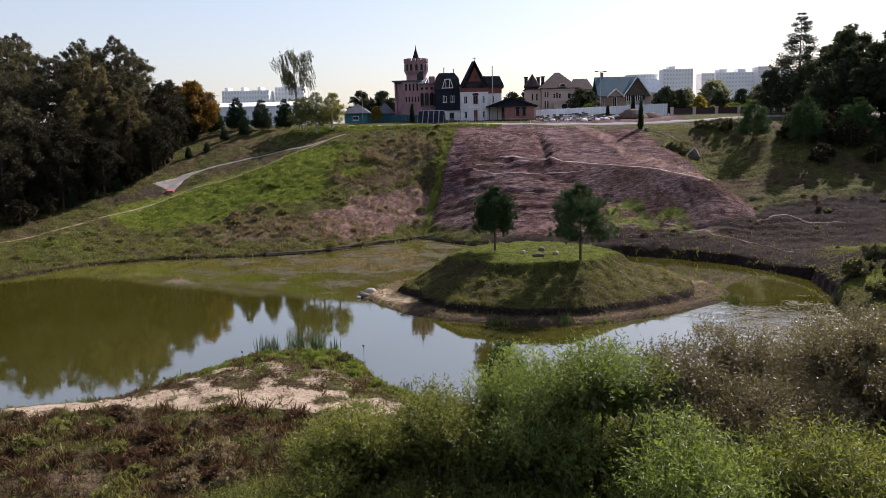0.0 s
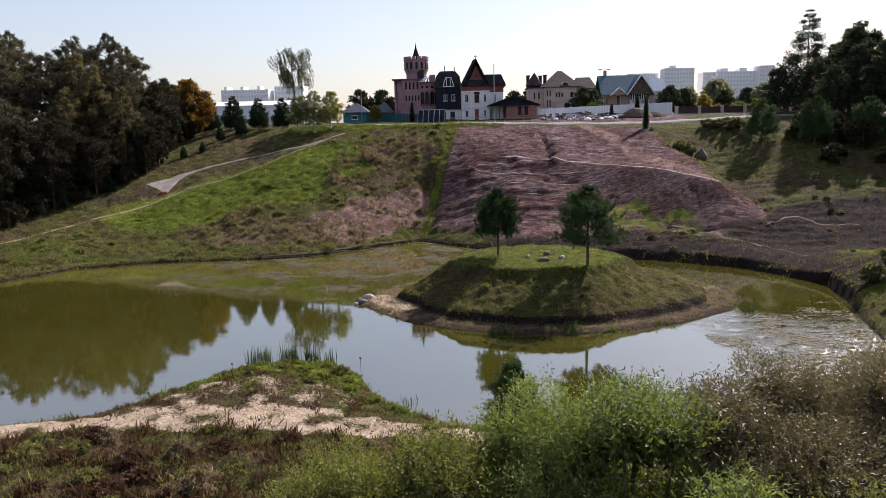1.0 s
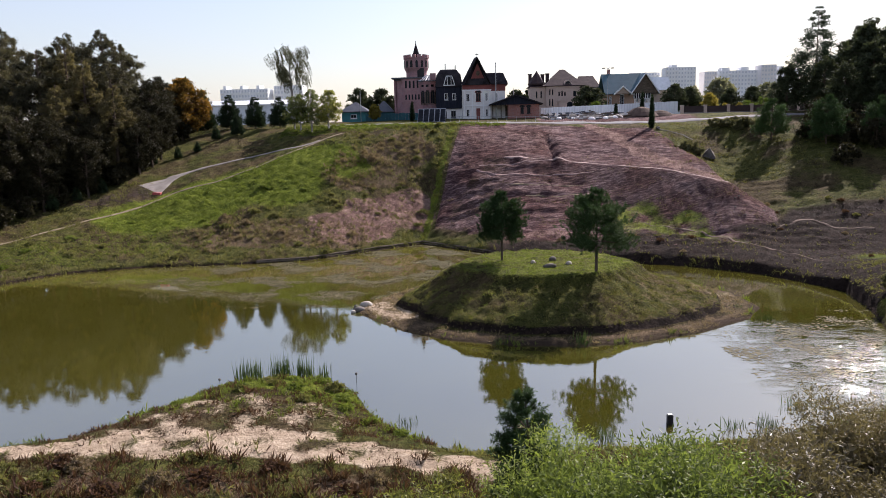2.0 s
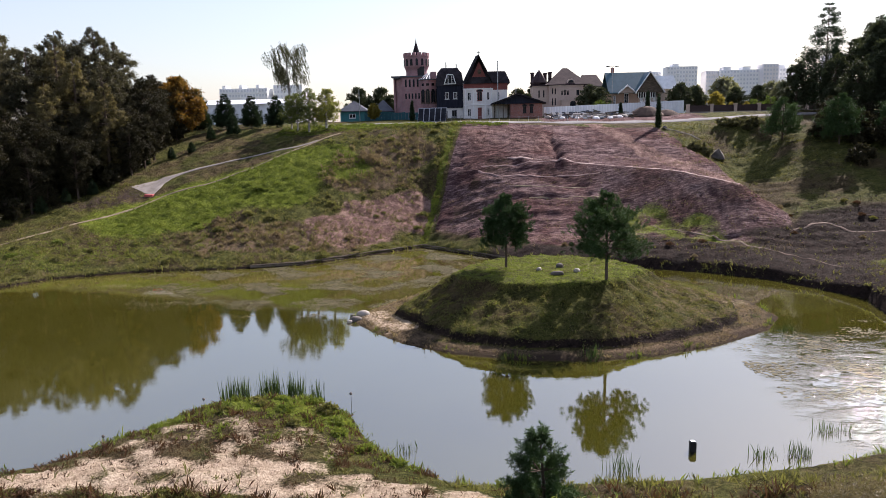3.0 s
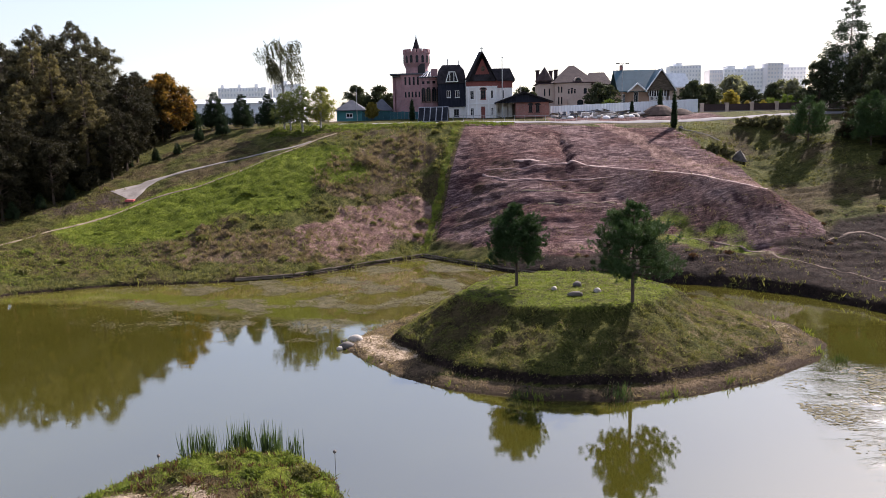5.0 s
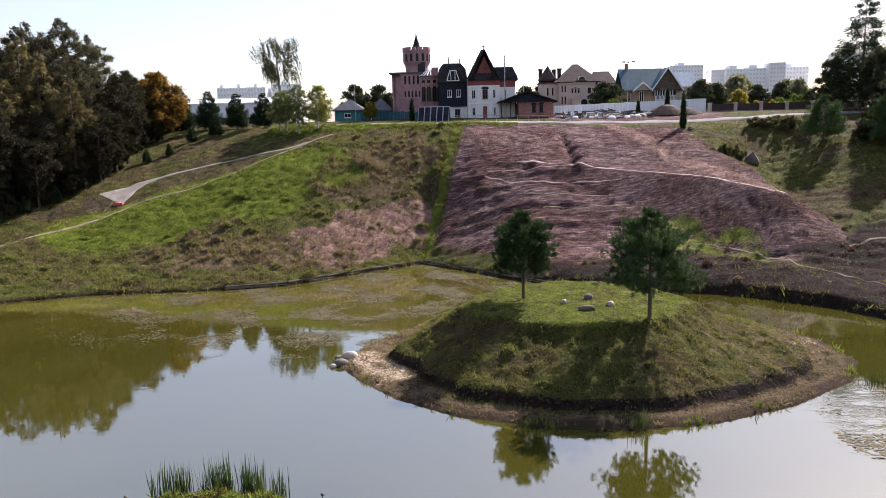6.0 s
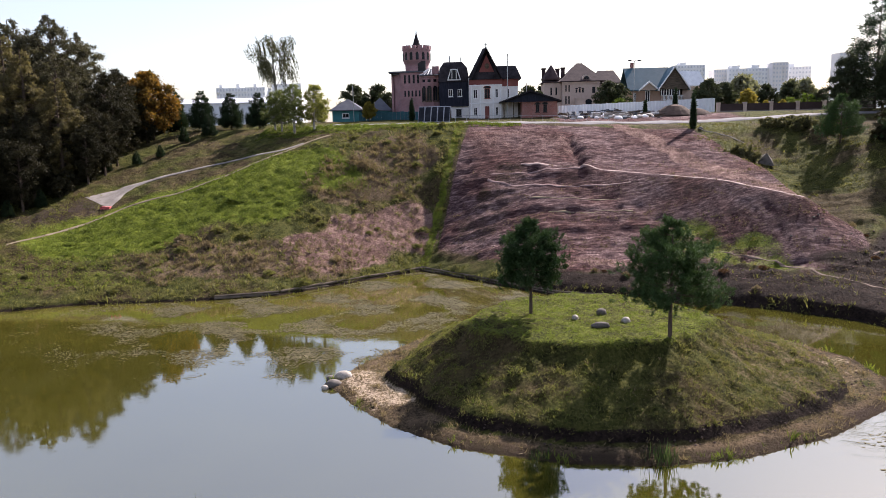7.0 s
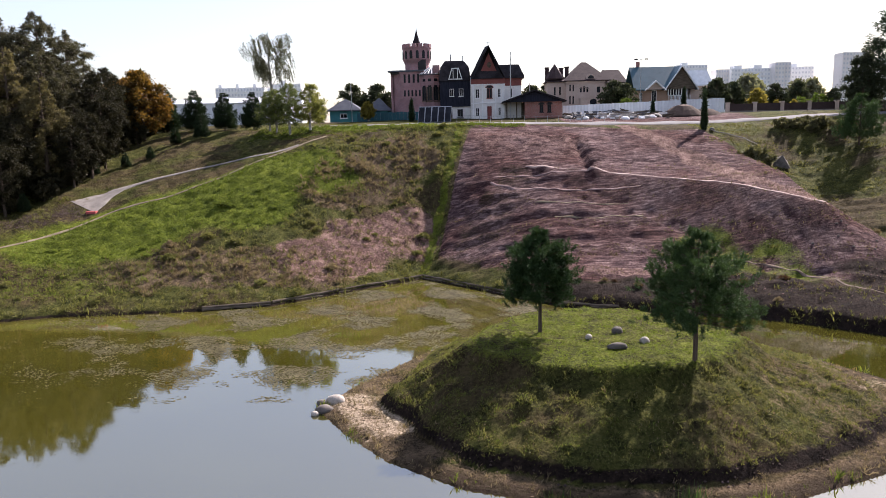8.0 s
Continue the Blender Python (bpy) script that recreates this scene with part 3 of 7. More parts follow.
me, gx, gy, gz = grid_mesh("island", np.arange(-12, 24.6, 0.15), np.arange(50, 80, 0.15), isle_height)
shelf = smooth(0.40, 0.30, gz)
# the worn step: dark mud, with the overhanging turf's shade put into its colour
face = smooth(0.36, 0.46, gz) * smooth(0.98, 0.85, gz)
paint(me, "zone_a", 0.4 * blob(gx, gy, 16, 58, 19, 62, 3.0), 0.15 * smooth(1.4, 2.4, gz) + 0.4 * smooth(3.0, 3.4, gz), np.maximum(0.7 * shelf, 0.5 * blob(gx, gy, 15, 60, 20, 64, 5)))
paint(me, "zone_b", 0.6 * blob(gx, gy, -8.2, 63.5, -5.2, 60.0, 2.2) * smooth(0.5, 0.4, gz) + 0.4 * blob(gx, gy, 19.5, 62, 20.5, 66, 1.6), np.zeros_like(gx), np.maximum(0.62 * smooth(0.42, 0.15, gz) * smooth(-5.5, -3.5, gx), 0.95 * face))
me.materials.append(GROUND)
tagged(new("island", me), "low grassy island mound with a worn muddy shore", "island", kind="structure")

bm = bmesh.new()
hull(bm, [(-95, 30, WATER), (35, 30, WATER), (35, 100, WATER), (-95, 100, WATER)], [(0, 1, 2, 3)])
tagged(part("water", bm, WATER_M), "calm olive-green pond water", "water", kind="structure")


def ribbon(name, line, width, material, lift=0.05, step=0.3, ends=None, uneven=0.12):
    """A strip that lies on the ground along a line."""
    pts = []
    for (ax, ay), (bx, by) in zip(line, line[1:]):
        k = max(1, int(math.hypot(bx - ax, by - ay) / step))
        pts += [(ax + (bx - ax) * i / k, ay + (by - ay) * i / k) for i in range(k)]
    pts.append(line[-1])
    p = np.array(pts, float)
    for _ in range(6):
        p[1:-1] = (p[:-2] + 2 * p[1:-1] + p[2:]) / 4
    way = np.gradient(p, axis=0)
    way /= np.linalg.norm(way, axis=1)[:, None]
    side = np.stack([-way[:, 1], way[:, 0]], -1)
    w = np.interp(np.linspace(0, 1, len(p)), np.linspace(0, 1, len(ends)), ends) if ends else np.full(len(p), width)
    w = w * np.clip(1 + uneven * ripple(p[:, 0], p[:, 1], 0.9, 2.2), 0.15, 2)
    rows = []
    for k in (-0.5, -0.46, -0.2, 0.2, 0.46, 0.5):
        q = p + side * (w * k)[:, None]
        z = land(q[:, 0], q[:, 1]) + (lift if abs(k) < 0.48 else -0.15)
        rows.append(np.column_stack([q, z]))
    v = np.stack(rows, 1).reshape(-1, 3)
    n, m = 6, len(p)
    i = (np.arange(m - 1)[:, None] * n + np.arange(n - 1)[None]).ravel()
    return mesh_of(name, v, np.stack([i, i + n, i + n + 1, i + 1], -1), material)


tagged(part("road", ribbon("road", [(-26, 129), (-10, 127.5), (2, 126.5), (20, 127), (34, 128), (47, 128.5), (62, 127), (90, 124)], 4.5, ASPHALT, 0.06), None), "pale asphalt lane along the hilltop", "road", kind="structure")
tagged(part("path", ribbon("path", PATH, 1.2, GRAVEL, 0.05, ends=[4.7, 2.1, 0.75, 0.5, 0.42, 0.4, 0.4, 0.4, 0.4], uneven=0.05), None), "pale gravel path that widens downhill", "path", kind="structure")
tagged(part("footpath", ribbon("footpath", FOOTPATH, 0.3, RUT, 0.04, uneven=0.4), None), "narrow trodden dirt footpath along the slope", "path", kind="structure")
for line, w, m in ((list(zip(LIP_X, LIP_Y)), 0.34, TRAIL), ([(1.4, 108.2), (6, 107.2), (11.5, 106.1)], 0.16, RIDGE), ([(1.0, 107.4), (4.0, 105.4), (8.0, 103.9), (16.4, 102.5)], 0.20, RIDGE), ([(5.5, 102.2), (10, 101.3), (14.8, 100.6)], 0.14, RUT),
                   ([(7.2, 99.6), (15.7, 98.1)], 0.14, RUT),
                   ([(20.1, 90.4), (24.3, 87.2), (27.0, 83.8), (29.0, 81.1), (31.8, 79.2), (33.1, 74.3)], 0.16, TRACK_SOIL), ([(33.9, 86.1), (37.9, 87.6), (38.8, 85.1), (43, 84)], 0.22, TRACK_SOIL)):
    tagged(part("wheel_track", ribbon("wheel_track", line, w, m, 0.03, uneven=0.7), None), "pale wheel track pressed into the bare soil", "track", "wheel tracks on the soil", "structure")
# ---- plants: how they are made ----
def leaf_faces(n, corners=4):
    return np.arange(n * corners, dtype=np.int32).reshape(n, corners)


def unit(v):
    return v / np.maximum(np.linalg.norm(v, axis=-1, keepdims=True), 1e-9)


def leaves_at(rng, where, way, length, width, spread=0.6):
    """A pointed, slightly bent leaf at each place, turned more or less along its way."""
    n = len(where)
    d = unit(way + rng.normal(0, spread, (n, 3)))
    side = unit(np.cross(d, rng.normal(0, 1, (n, 3))))
    l, w = length * rng.uniform(0.6, 1.25, (n, 1)), width * rng.uniform(0.7, 1.2, (n, 1))
    up = np.cross(side, d)
    a, b, c, e = where, where + d * l * 0.45 + side * w * 0.5 + up * w * 0.15, where + d * l, where + d * l * 0.45 - side * w * 0.5 + up * w * 0.15
    return np.stack([a, b, c, e], 1).reshape(-1, 3)


def clump_points(rng, centres, radii, n, shell=0.55):
    """Points in clumps, denser towards the outside of each."""
    k = rng.choice(len(centres), n, p=np.asarray(radii) ** 2 / np.sum(np.asarray(radii) ** 2))
    d = unit(rng.normal(0, 1, (n, 3)))
    r = np.asarray(radii)[k] * (shell + (1 - shell) * rng.uniform(0, 1, n)) * rng.uniform(0.6, 1.3, n)
    return np.asarray(centres)[k] + d * r[:, None] * np.array([1, 1, 0.8]), d


def crown_mesh(name, rng, centres, radii, n, length, width, material, droop=0.0, shell=0.5, spread=0.8):
    p, d = clump_points(rng, centres, radii, n, shell)
    d = unit(d + np.array([0, 0, -droop]))
    # larger leaves deep inside close the crown
    k = n // 4
    q, e = clump_points(rng, centres, np.asarray(radii) * 0.6, k, 0.1)
    v = np.concatenate([leaves_at(rng, p, d, length, width, spread), leaves_at(rng, q, e, length * 2.2, width * 2.6, 1.0)])
    return mesh_of(name, v, leaf_faces(n + k), material)


def broadleaf(name, label, height, spread, leaves, size, material, seed, bark=None, bare=0.22, droop=0.0, clumps=64, category="tree", narrow=0.8, group=""):
    """A trunk with limbs that fork, and leaf clumps round their ends."""
    rng = np.random.default_rng(seed)
    tree = thing(name, (0, 0, 0), label, category, group)
    bm = bmesh.new()
    lean = rng.normal(0, 0.02, 2) * height
    trunk = [(lean[0] * k * k, lean[1] * k * k, height * k * 0.88 - 0.3 * (k == 0)) for k in np.linspace(0, 1, 7)]
    r0 = 0.014 * height + 0.04
    tube(bm, trunk, [r0 * (1.15 - k) + 0.015 for k in np.linspace(0, 1, 7)], 7)
    centres, radii = [], []
    for i in range(clumps):
        k = bare + (0.97 - bare) * ((i + 0.5) / clumps)
        a = i * 2.4 + rng.normal(0, 0.4)
        shape = math.sin(math.pi * min(1, max(0.05, (k - bare * 0.6) / (1 - bare * 0.6))) ** narrow) * 0.85 + 0.15
        reach = spread * shape * rng.uniform(0.55, 1.0)
        base = Vector((lean[0] * k * k, lean[1] * k * k, height * k * 0.86))
        tip = base + Vector((math.cos(a) * reach, math.sin(a) * reach, height * 0.06 * (1 - 2 * droop) + rng.normal(0, 0.02) * height))
        mid = base.lerp(tip, 0.55) + Vector((0, 0, 0.03 * height))
        tube(bm, [base, mid, tip], [r0 * 0.45 * (1.1 - k) + 0.012, r0 * 0.25 * (1.1 - k) + 0.01, 0.008], 5)
        for q, f in ((tip, 1.0), (mid, 0.75)):
            centres.append(tuple(q)), radii.append(f * spread * 0.235 * rng.uniform(0.5, 1.35) * (0.55 + 0.45 * shape))
    part("trunk", bm, bark or BARK, tree)
    part("crown", crown_mesh("crown", rng, centres, radii, leaves, size, size * 0.45, material, droop, 0.2), None, tree)
    return tree


def conifer(name, label, height, spread, needles, size, material, seed, bare=0.06, rows=20, droop=0.25, category="tree", power=0.85, sparse=1.0):
    """A straight trunk with whorls of boughs, shorter towards the tip, clothed in needle tufts."""
    rng = np.random.default_rng(seed)
    tree = thing(name, (0, 0, 0), label, category)
    bm = bmesh.new()
    r0 = 0.012 * height + 0.03
    tube(bm, [(0, 0, -0.3), (0, 0, height * 0.5), (0, 0, height)], [r0, r0 * 0.6, 0.015], 7)
    where, way = [], []
    for i in range(rows):
        k = bare + (0.98 - bare) * i / (rows - 1)
        z0, reach = height * k, spread * ((1 - k) / (1 - bare)) ** power + 0.06 * spread
        if k < bare + 0.08:
            reach *= 0.8
        count = int(7 - 3 * k)
        for j in range(count):
            a = 2 * math.pi * j / count + i * 1.1 + rng.normal(0, 0.2)
            r = reach * rng.uniform(0.6, 1.12)
            z = z0 + rng.normal(0, 0.55) * height / rows * (k < 0.93)
            tip = Vector((math.cos(a) * r, math.sin(a) * r, z - droop * r + 0.16 * r))
            mid = Vector((math.cos(a) * r * 0.5, math.sin(a) * r * 0.5, z - droop * r * 0.55))
            base = Vector((0, 0, z))
            tube(bm, [base, mid, tip], [r0 * 0.3 * (1.1 - k) + 0.008, r0 * 0.18 * (1.1 - k) + 0.006, 0.005], 4)
            m = max(6, int(needles * r * sparse / (rows * 5 * spread * 0.5)))
            t = rng.uniform(0.15, 1.0, m) ** 0.7
            p = np.where((t < 0.5)[:, None], np.array(base) + (np.array(mid) - np.array(base)) * (t * 2)[:, None], np.array(mid) + (np.array(tip) - np.array(mid)) * ((t - 0.5) * 2)[:, None])
            side = np.array([-math.sin(a), math.cos(a), 0])
            fan = rng.normal(0, 0.28, m) * r * (1.05 - t * 0.6)
            p = p + side * fan[:, None] + rng.normal(0, 0.05, (m, 3)) * r - np.array([0, 0, 1.0]) * (rng.uniform(-0.10, 0.26, m) * r)[:, None]
            where.append(p)
            way.append(np.tile([math.cos(a) * 0.8, math.sin(a) * 0.8, 0.15], (m, 1)) + side * (np.sign(fan) * 0.7)[:, None])
    part("trunk", bm, BARK, tree)
    p, d = np.concatenate(where), np.concatenate(way)
    part("crown", mesh_of("crown", leaves_at(rng, p, d, size, size * 0.30, 0.35), leaf_faces(len(p)), material), None, tree)
    return tree


def thuja(label, height, wide, x, y):
    """A dark spindle of upright sprays on a short stem."""
    rng = np.random.default_rng(int(abs(x) * 10) + 300)
    tree = thing("columnar_thuja", (0, 0, 0), label, "tree")
    part("trunk", tube(bmesh.new(), [(0, 0, -0.3), (0, 0, height * 0.6)], [0.07, 0.03], 6), BARK, tree)
    k = np.linspace(0.04, 0.985, 24)
    centres = np.column_stack([rng.normal(0, 0.02, 24), rng.normal(0, 0.02, 24), height * k])
    part("crown", crown_mesh("crown", rng, centres, wide * (np.minimum(1.0, k * 4 + 0.4) * (1 - k) ** 0.62 * 1.1 + 0.06), 6000, 0.17, 0.05, CONIFER, -1.5, 0.6), None, tree)
    return settle(tree, x, y)


def young_pine(name, label, height, spread, needles, seed, bare=0.3, size=0.24):
    """A pine with a clear stem and a rounded crown of upturned needle shoots."""
    rng = np.random.default_rng(seed)
    tree = thing(name, (0, 0, 0), label, "tree")
    bm = bmesh.new()
    r0 = 0.013 * height + 0.04
    tube(bm, [(0, 0, -0.3), (0.02 * height * rng.normal(), 0.01 * height, height * 0.45), (0, 0, height * 0.96)], [r0, r0 * 0.7, 0.02], 8)
    where, way = [], []
    rows = 10
    for i in range(rows):
        k = bare + (1 - bare) * (i / (rows - 1)) * 0.93
        u = (k - bare) / (1 - bare)
        reach = spread * (0.66 + 0.42 * math.sin(math.pi * min(1, u * 1.7 + 0.25)) * (u < 0.42) + 0.40 * (u >= 0.42) * 0.0) if u < 0.42 else spread * (1.06 * (1 - u) / 0.58 + 0.05) * 0.98
        for j in range(7 if u < 0.7 else 5):
            a = 2 * math.pi * j / 7 + i * 0.9 + rng.normal(0, 0.25)
            r = reach * rng.uniform(0.7, 1.05)
            base = np.array([0, 0, height * k])
            tip = np.array([math.cos(a) * r, math.sin(a) * r, height * k + r * rng.uniform(0.1, 0.4) - 0.05 * height * (u < 0.2)])
            mid = base + (tip - base) * 0.55 - np.array([0, 0, 0.06 * r])
            tube(bm, [base, mid, tip], [0.035 * (1.2 - k), 0.022, 0.006], 5)
            shoots = max(8, int(27 * r / spread))
            for _ in range(shoots):
                s = rng.uniform(0.4, 1.0)
                q = base + (tip - base) * s + rng.normal(0, 0.13, 3) * r * np.array([1, 1, 0.8])
                d = unit(np.array([math.cos(a) * 0.5, math.sin(a) * 0.5, 0.9]) + rng.normal(0, 0.35, 3))
                m = max(6, int(needles / (rows * 6 * 18)))
                t = rng.uniform(0, 1, (m, 1))
                where.append(q + d * t * rng.uniform(0.22, 0.42))
                way.append(d * 0.6 + rng.normal(0, 0.6, (m, 3)))
    part("trunk", bm, BARK, tree)
    p, d = np.concatenate(where), np.concatenate(way)
    part("crown", mesh_of("crown", leaves_at(rng, p, unit(d), size, size * 0.13, 0.3), leaf_faces(len(p)), PINE), None, tree)
    return tree


def willow(name, label, height, spread, sprays, material, seed, size=0.12):
    """A dense shrub of many stems, each ending in upright sprays of narrow leaves."""
    rng = np.random.default_rng(seed)
    bush = thing(name, (0, 0, 0), label, "shrub")
    bm = bmesh.new()
    lobes = []
    for i in range(26):
        a, k = i * 2.4 + rng.normal(0, 0.15), math.sqrt((i + 0.5) / 26)
        x, y = math.cos(a) * spread * k * 0.92, math.sin(a) * spread * k * 0.92
        z = height * (0.92 - 0.40 * k * k) * rng.uniform(0.74, 1.06)
        lobes.append((x, y, z, spread * rng.uniform(0.16, 0.25)))
        tube(bm, [(x * 0.1, y * 0.1, -0.2), (x * 0.5, y * 0.5, z * 0.55), (x, y, z)], [0.07, 0.045, 0.012], 5)
        if i % 2:
            lobes.append((x * 1.06, y * 1.06, z * 0.74, spread * rng.uniform(0.15, 0.22)))
        if k > 0.6:
            lobes.append((x * 1.12, y * 1.12, z * 0.45, spread * rng.uniform(0.16, 0.24)))
    lobes = np.array(lobes)
    p, d = clump_points(rng, lobes[:, :3], lobes[:, 3], sprays, 0.7)
    way = unit(d * 0.55 + np.array([0.1, -0.08, 0.95]) + rng.normal(0, 0.28, (sprays, 3)))
    per = 7
    t = np.tile(np.linspace(0.0, 1.0, per), sprays)
    stem, sway = np.repeat(p, per, 0), np.repeat(way, per, 0)
    long = np.repeat(rng.uniform(0.3, 0.62, (sprays, 1)), per, 0)
    q = stem + sway * t[:, None] * long + np.array([0, 0, -0.10]) * (t ** 2)[:, None]
    out = unit(sway * 0.8 + unit(rng.normal(0, 1, (len(q), 3))) * 0.85 + np.array([0, 0, -0.25]))
    part("trunk", bm, BARK, bush)
    k, e = clump_points(rng, lobes[:, :3] * np.array([0.9, 0.9, 0.94]), lobes[:, 3] * 0.8, sprays, 0.1)
    v = np.concatenate([leaves_at(rng, q, out, size, size * 0.23, 0.15), leaves_at(rng, np.repeat(k, 2, 0) + rng.normal(0, 0.12, (2 * sprays, 3)), np.repeat(e, 2, 0), 0.2, 0.1, 1.0)])
    part("crown", mesh_of("crown", v, leaf_faces(len(v) // 4), material), None, bush)
    return bush


def weeping_birch(name, label, height, spread, material, seed):
    """A bare stem, limbs that rise and spread, and long hanging twigs set with small leaves."""
    rng = np.random.default_rng(seed)
    tree = thing(name, (0, 0, 0), label, "tree")
    bm = bmesh.new()
    tube(bm, [(0, 0, -0.3), (0.15, 0, height * 0.35), (-0.1, 0.1, height * 0.65), (0.1, 0, height * 0.95)], [0.3, 0.22, 0.14, 0.02], 8)
    where, way = [], []
    for i in range(15):
        k = 0.36 + 0.5 * i / 15
        a = i * 2.4 + rng.normal(0, 0.3)
        reach = spread * (0.55 + 0.45 * math.sin(math.pi * (0.25 + 0.6 * i / 15))) * rng.uniform(0.6, 1.05)
        base = np.array([0, 0, height * k])
        tip = base + np.array([math.cos(a) * reach, math.sin(a) * reach, height * rng.uniform(0.10, 0.24) * (1.15 - 0.5 * i / 15)])
        mid = base + (tip - base) * 0.5 + np.array([0, 0, 0.05 * height])
        tube(bm, [base, mid, tip], [0.08 * (1.2 - k), 0.05, 0.012], 5)
        for _ in range(26):
            s = rng.uniform(0.35, 1.0)
            q = (1 - s) ** 2 * base + 2 * s * (1 - s) * mid + s * s * tip + rng.normal(0, 0.35, 3)
            drop = rng.uniform(0.7, 2.6)
            m = int(26 * drop)
            t = rng.uniform(0, 1, (m, 1))
            blow = np.array([rng.normal(0.12, 0.12), rng.normal(0, 0.12), -1.0])
            where.append(q + blow * t * drop + np.array([0.25, 0, 0]) * np.sin(t * 2.0) + rng.normal(0, 0.07, (m, 3)))
            way.append(np.tile(blow, (m, 1)))
    part("trunk", bm, BIRCH_BARK, tree)
    p, d = np.concatenate(where), np.concatenate(way)
    part("crown", mesh_of("crown", leaves_at(rng, p, d, 0.20, 0.11, 0.7), leaf_faces(len(p)), material), None, tree)
    return tree


def plant(proto, x, y, scale=1.0, turn=0.0, ground=None, tall=1.0):
    z = float(land(x, y)) if ground is None else ground
    return copy_thing(proto, pose(x, y, z - 0.05, 0, 0, turn) @ Matrix.Diagonal((scale, scale, scale * tall, 1)))


def settle(proto, x, y, ground=None, turn=0.0):
    """Put a single plant in its place."""
    proto.matrix_basis = pose(x, y, (float(land(x, y)) if ground is None else ground) - 0.05, 0, 0, turn)
    return proto


def isle_at(x, y):
    return float(isle_height(np.array(float(x)), np.array(float(y))))


# ---- the two pines on the island ----
settle(young_pine("pine_tree", "young dark green pine with a rounded crown", 6.2, 2.5, 70000, 11, 0.31, 0.19), 9.3, 59.9, isle_at(9.3, 59.9))
settle(young_pine("pine_tree", "young green pine with a dense round crown on the island", 5.6, 2.0, 70000, 12, 0.35, 0.19), 2.45, 65.1, isle_at(2.45, 65.1))
settle(young_pine("pine_tree", "small bushy pine at the pond's near bank", 4.75, 1.2, 60000, 13, 0.05, 0.15), 1.45, 28.1)

# ---- willows on the near bank ----
a = settle(willow("willow_shrub", "tall fresh green willow shrub with narrow leaves", 8.1, 2.8, 12500, LEAF_WILLOW, 21), 2.8, 16.4)
b = settle(willow("willow_shrub", "tall olive-brown willow shrub with silvery leaf backs", 8.7, 2.8, 13000, LEAF_OLIVE, 22), 5.7, 17.0)
c = settle(willow("willow_shrub", "yellowish green willow shrub in the sun", 6.9, 2.7, 13000, LEAF_LIME, 23), -0.9, 17.4)
for kind, x, y, size, turn in ((a, 1.6, 18.0, 0.91, 200), (a, 4.3, 12.4, 0.94, 220), (c, -2.9, 17.0, 0.93, 60), (c, -4.9, 14.8, 0.78, 150), (c, 6.2, 12.4, 1.10, 20), (c, 8.6, 12.8, 1.08, 130), (b, 7.6, 18.8, 0.96, 310), (b, 9.9, 19.2, 1.03, 80),
                               (b, 12.2, 21.0, 0.92, 250), (b, 9.3, 24.8, 0.62, 140), (b, 12.4, 25.6, 0.66, 20), (b, 17.5, 27.0, 0.65, 40)):
    plant(kind, x, y, size, turn)

# ---- the wood to the west ----
w1 = settle(broadleaf("birch_tree", "tall dark birch with a drooping crown at the wood's edge", 21, 4.5, 29000, 0.19, foliage("dusky_leaves", (0.018, 0.017, 0.010), (0.115, 0.105, 0.062), 0.2), 31, BARK, 0.2, 0.5, narrow=1.5), -62, 112)
w2 = settle(broadleaf("oak_tree", "broad dark green broadleaf tree of the wood", 16, 5.2, 25000, 0.21, LEAF_DARK, 32, None, 0.12, 0.1, narrow=1.4), -57, 121)
w3 = settle(broadleaf("birch_tree", "tall yellowing birch with hanging twigs", 19, 3.8, 26000, 0.18, foliage("olive_yellow_leaves", (0.048, 0.041, 0.019), (0.20, 0.165, 0.082), 0.28), 33, BARK, 0.12, 0.8, narrow=1.3), -55.5, 112)
w4 = settle(broadleaf("maple_tree", "maple in orange autumn leaf", 10, 3.8, 15000, 0.26, LEAF_ORANGE, 34, None, 0.15, 0.1), -50.5, 133)
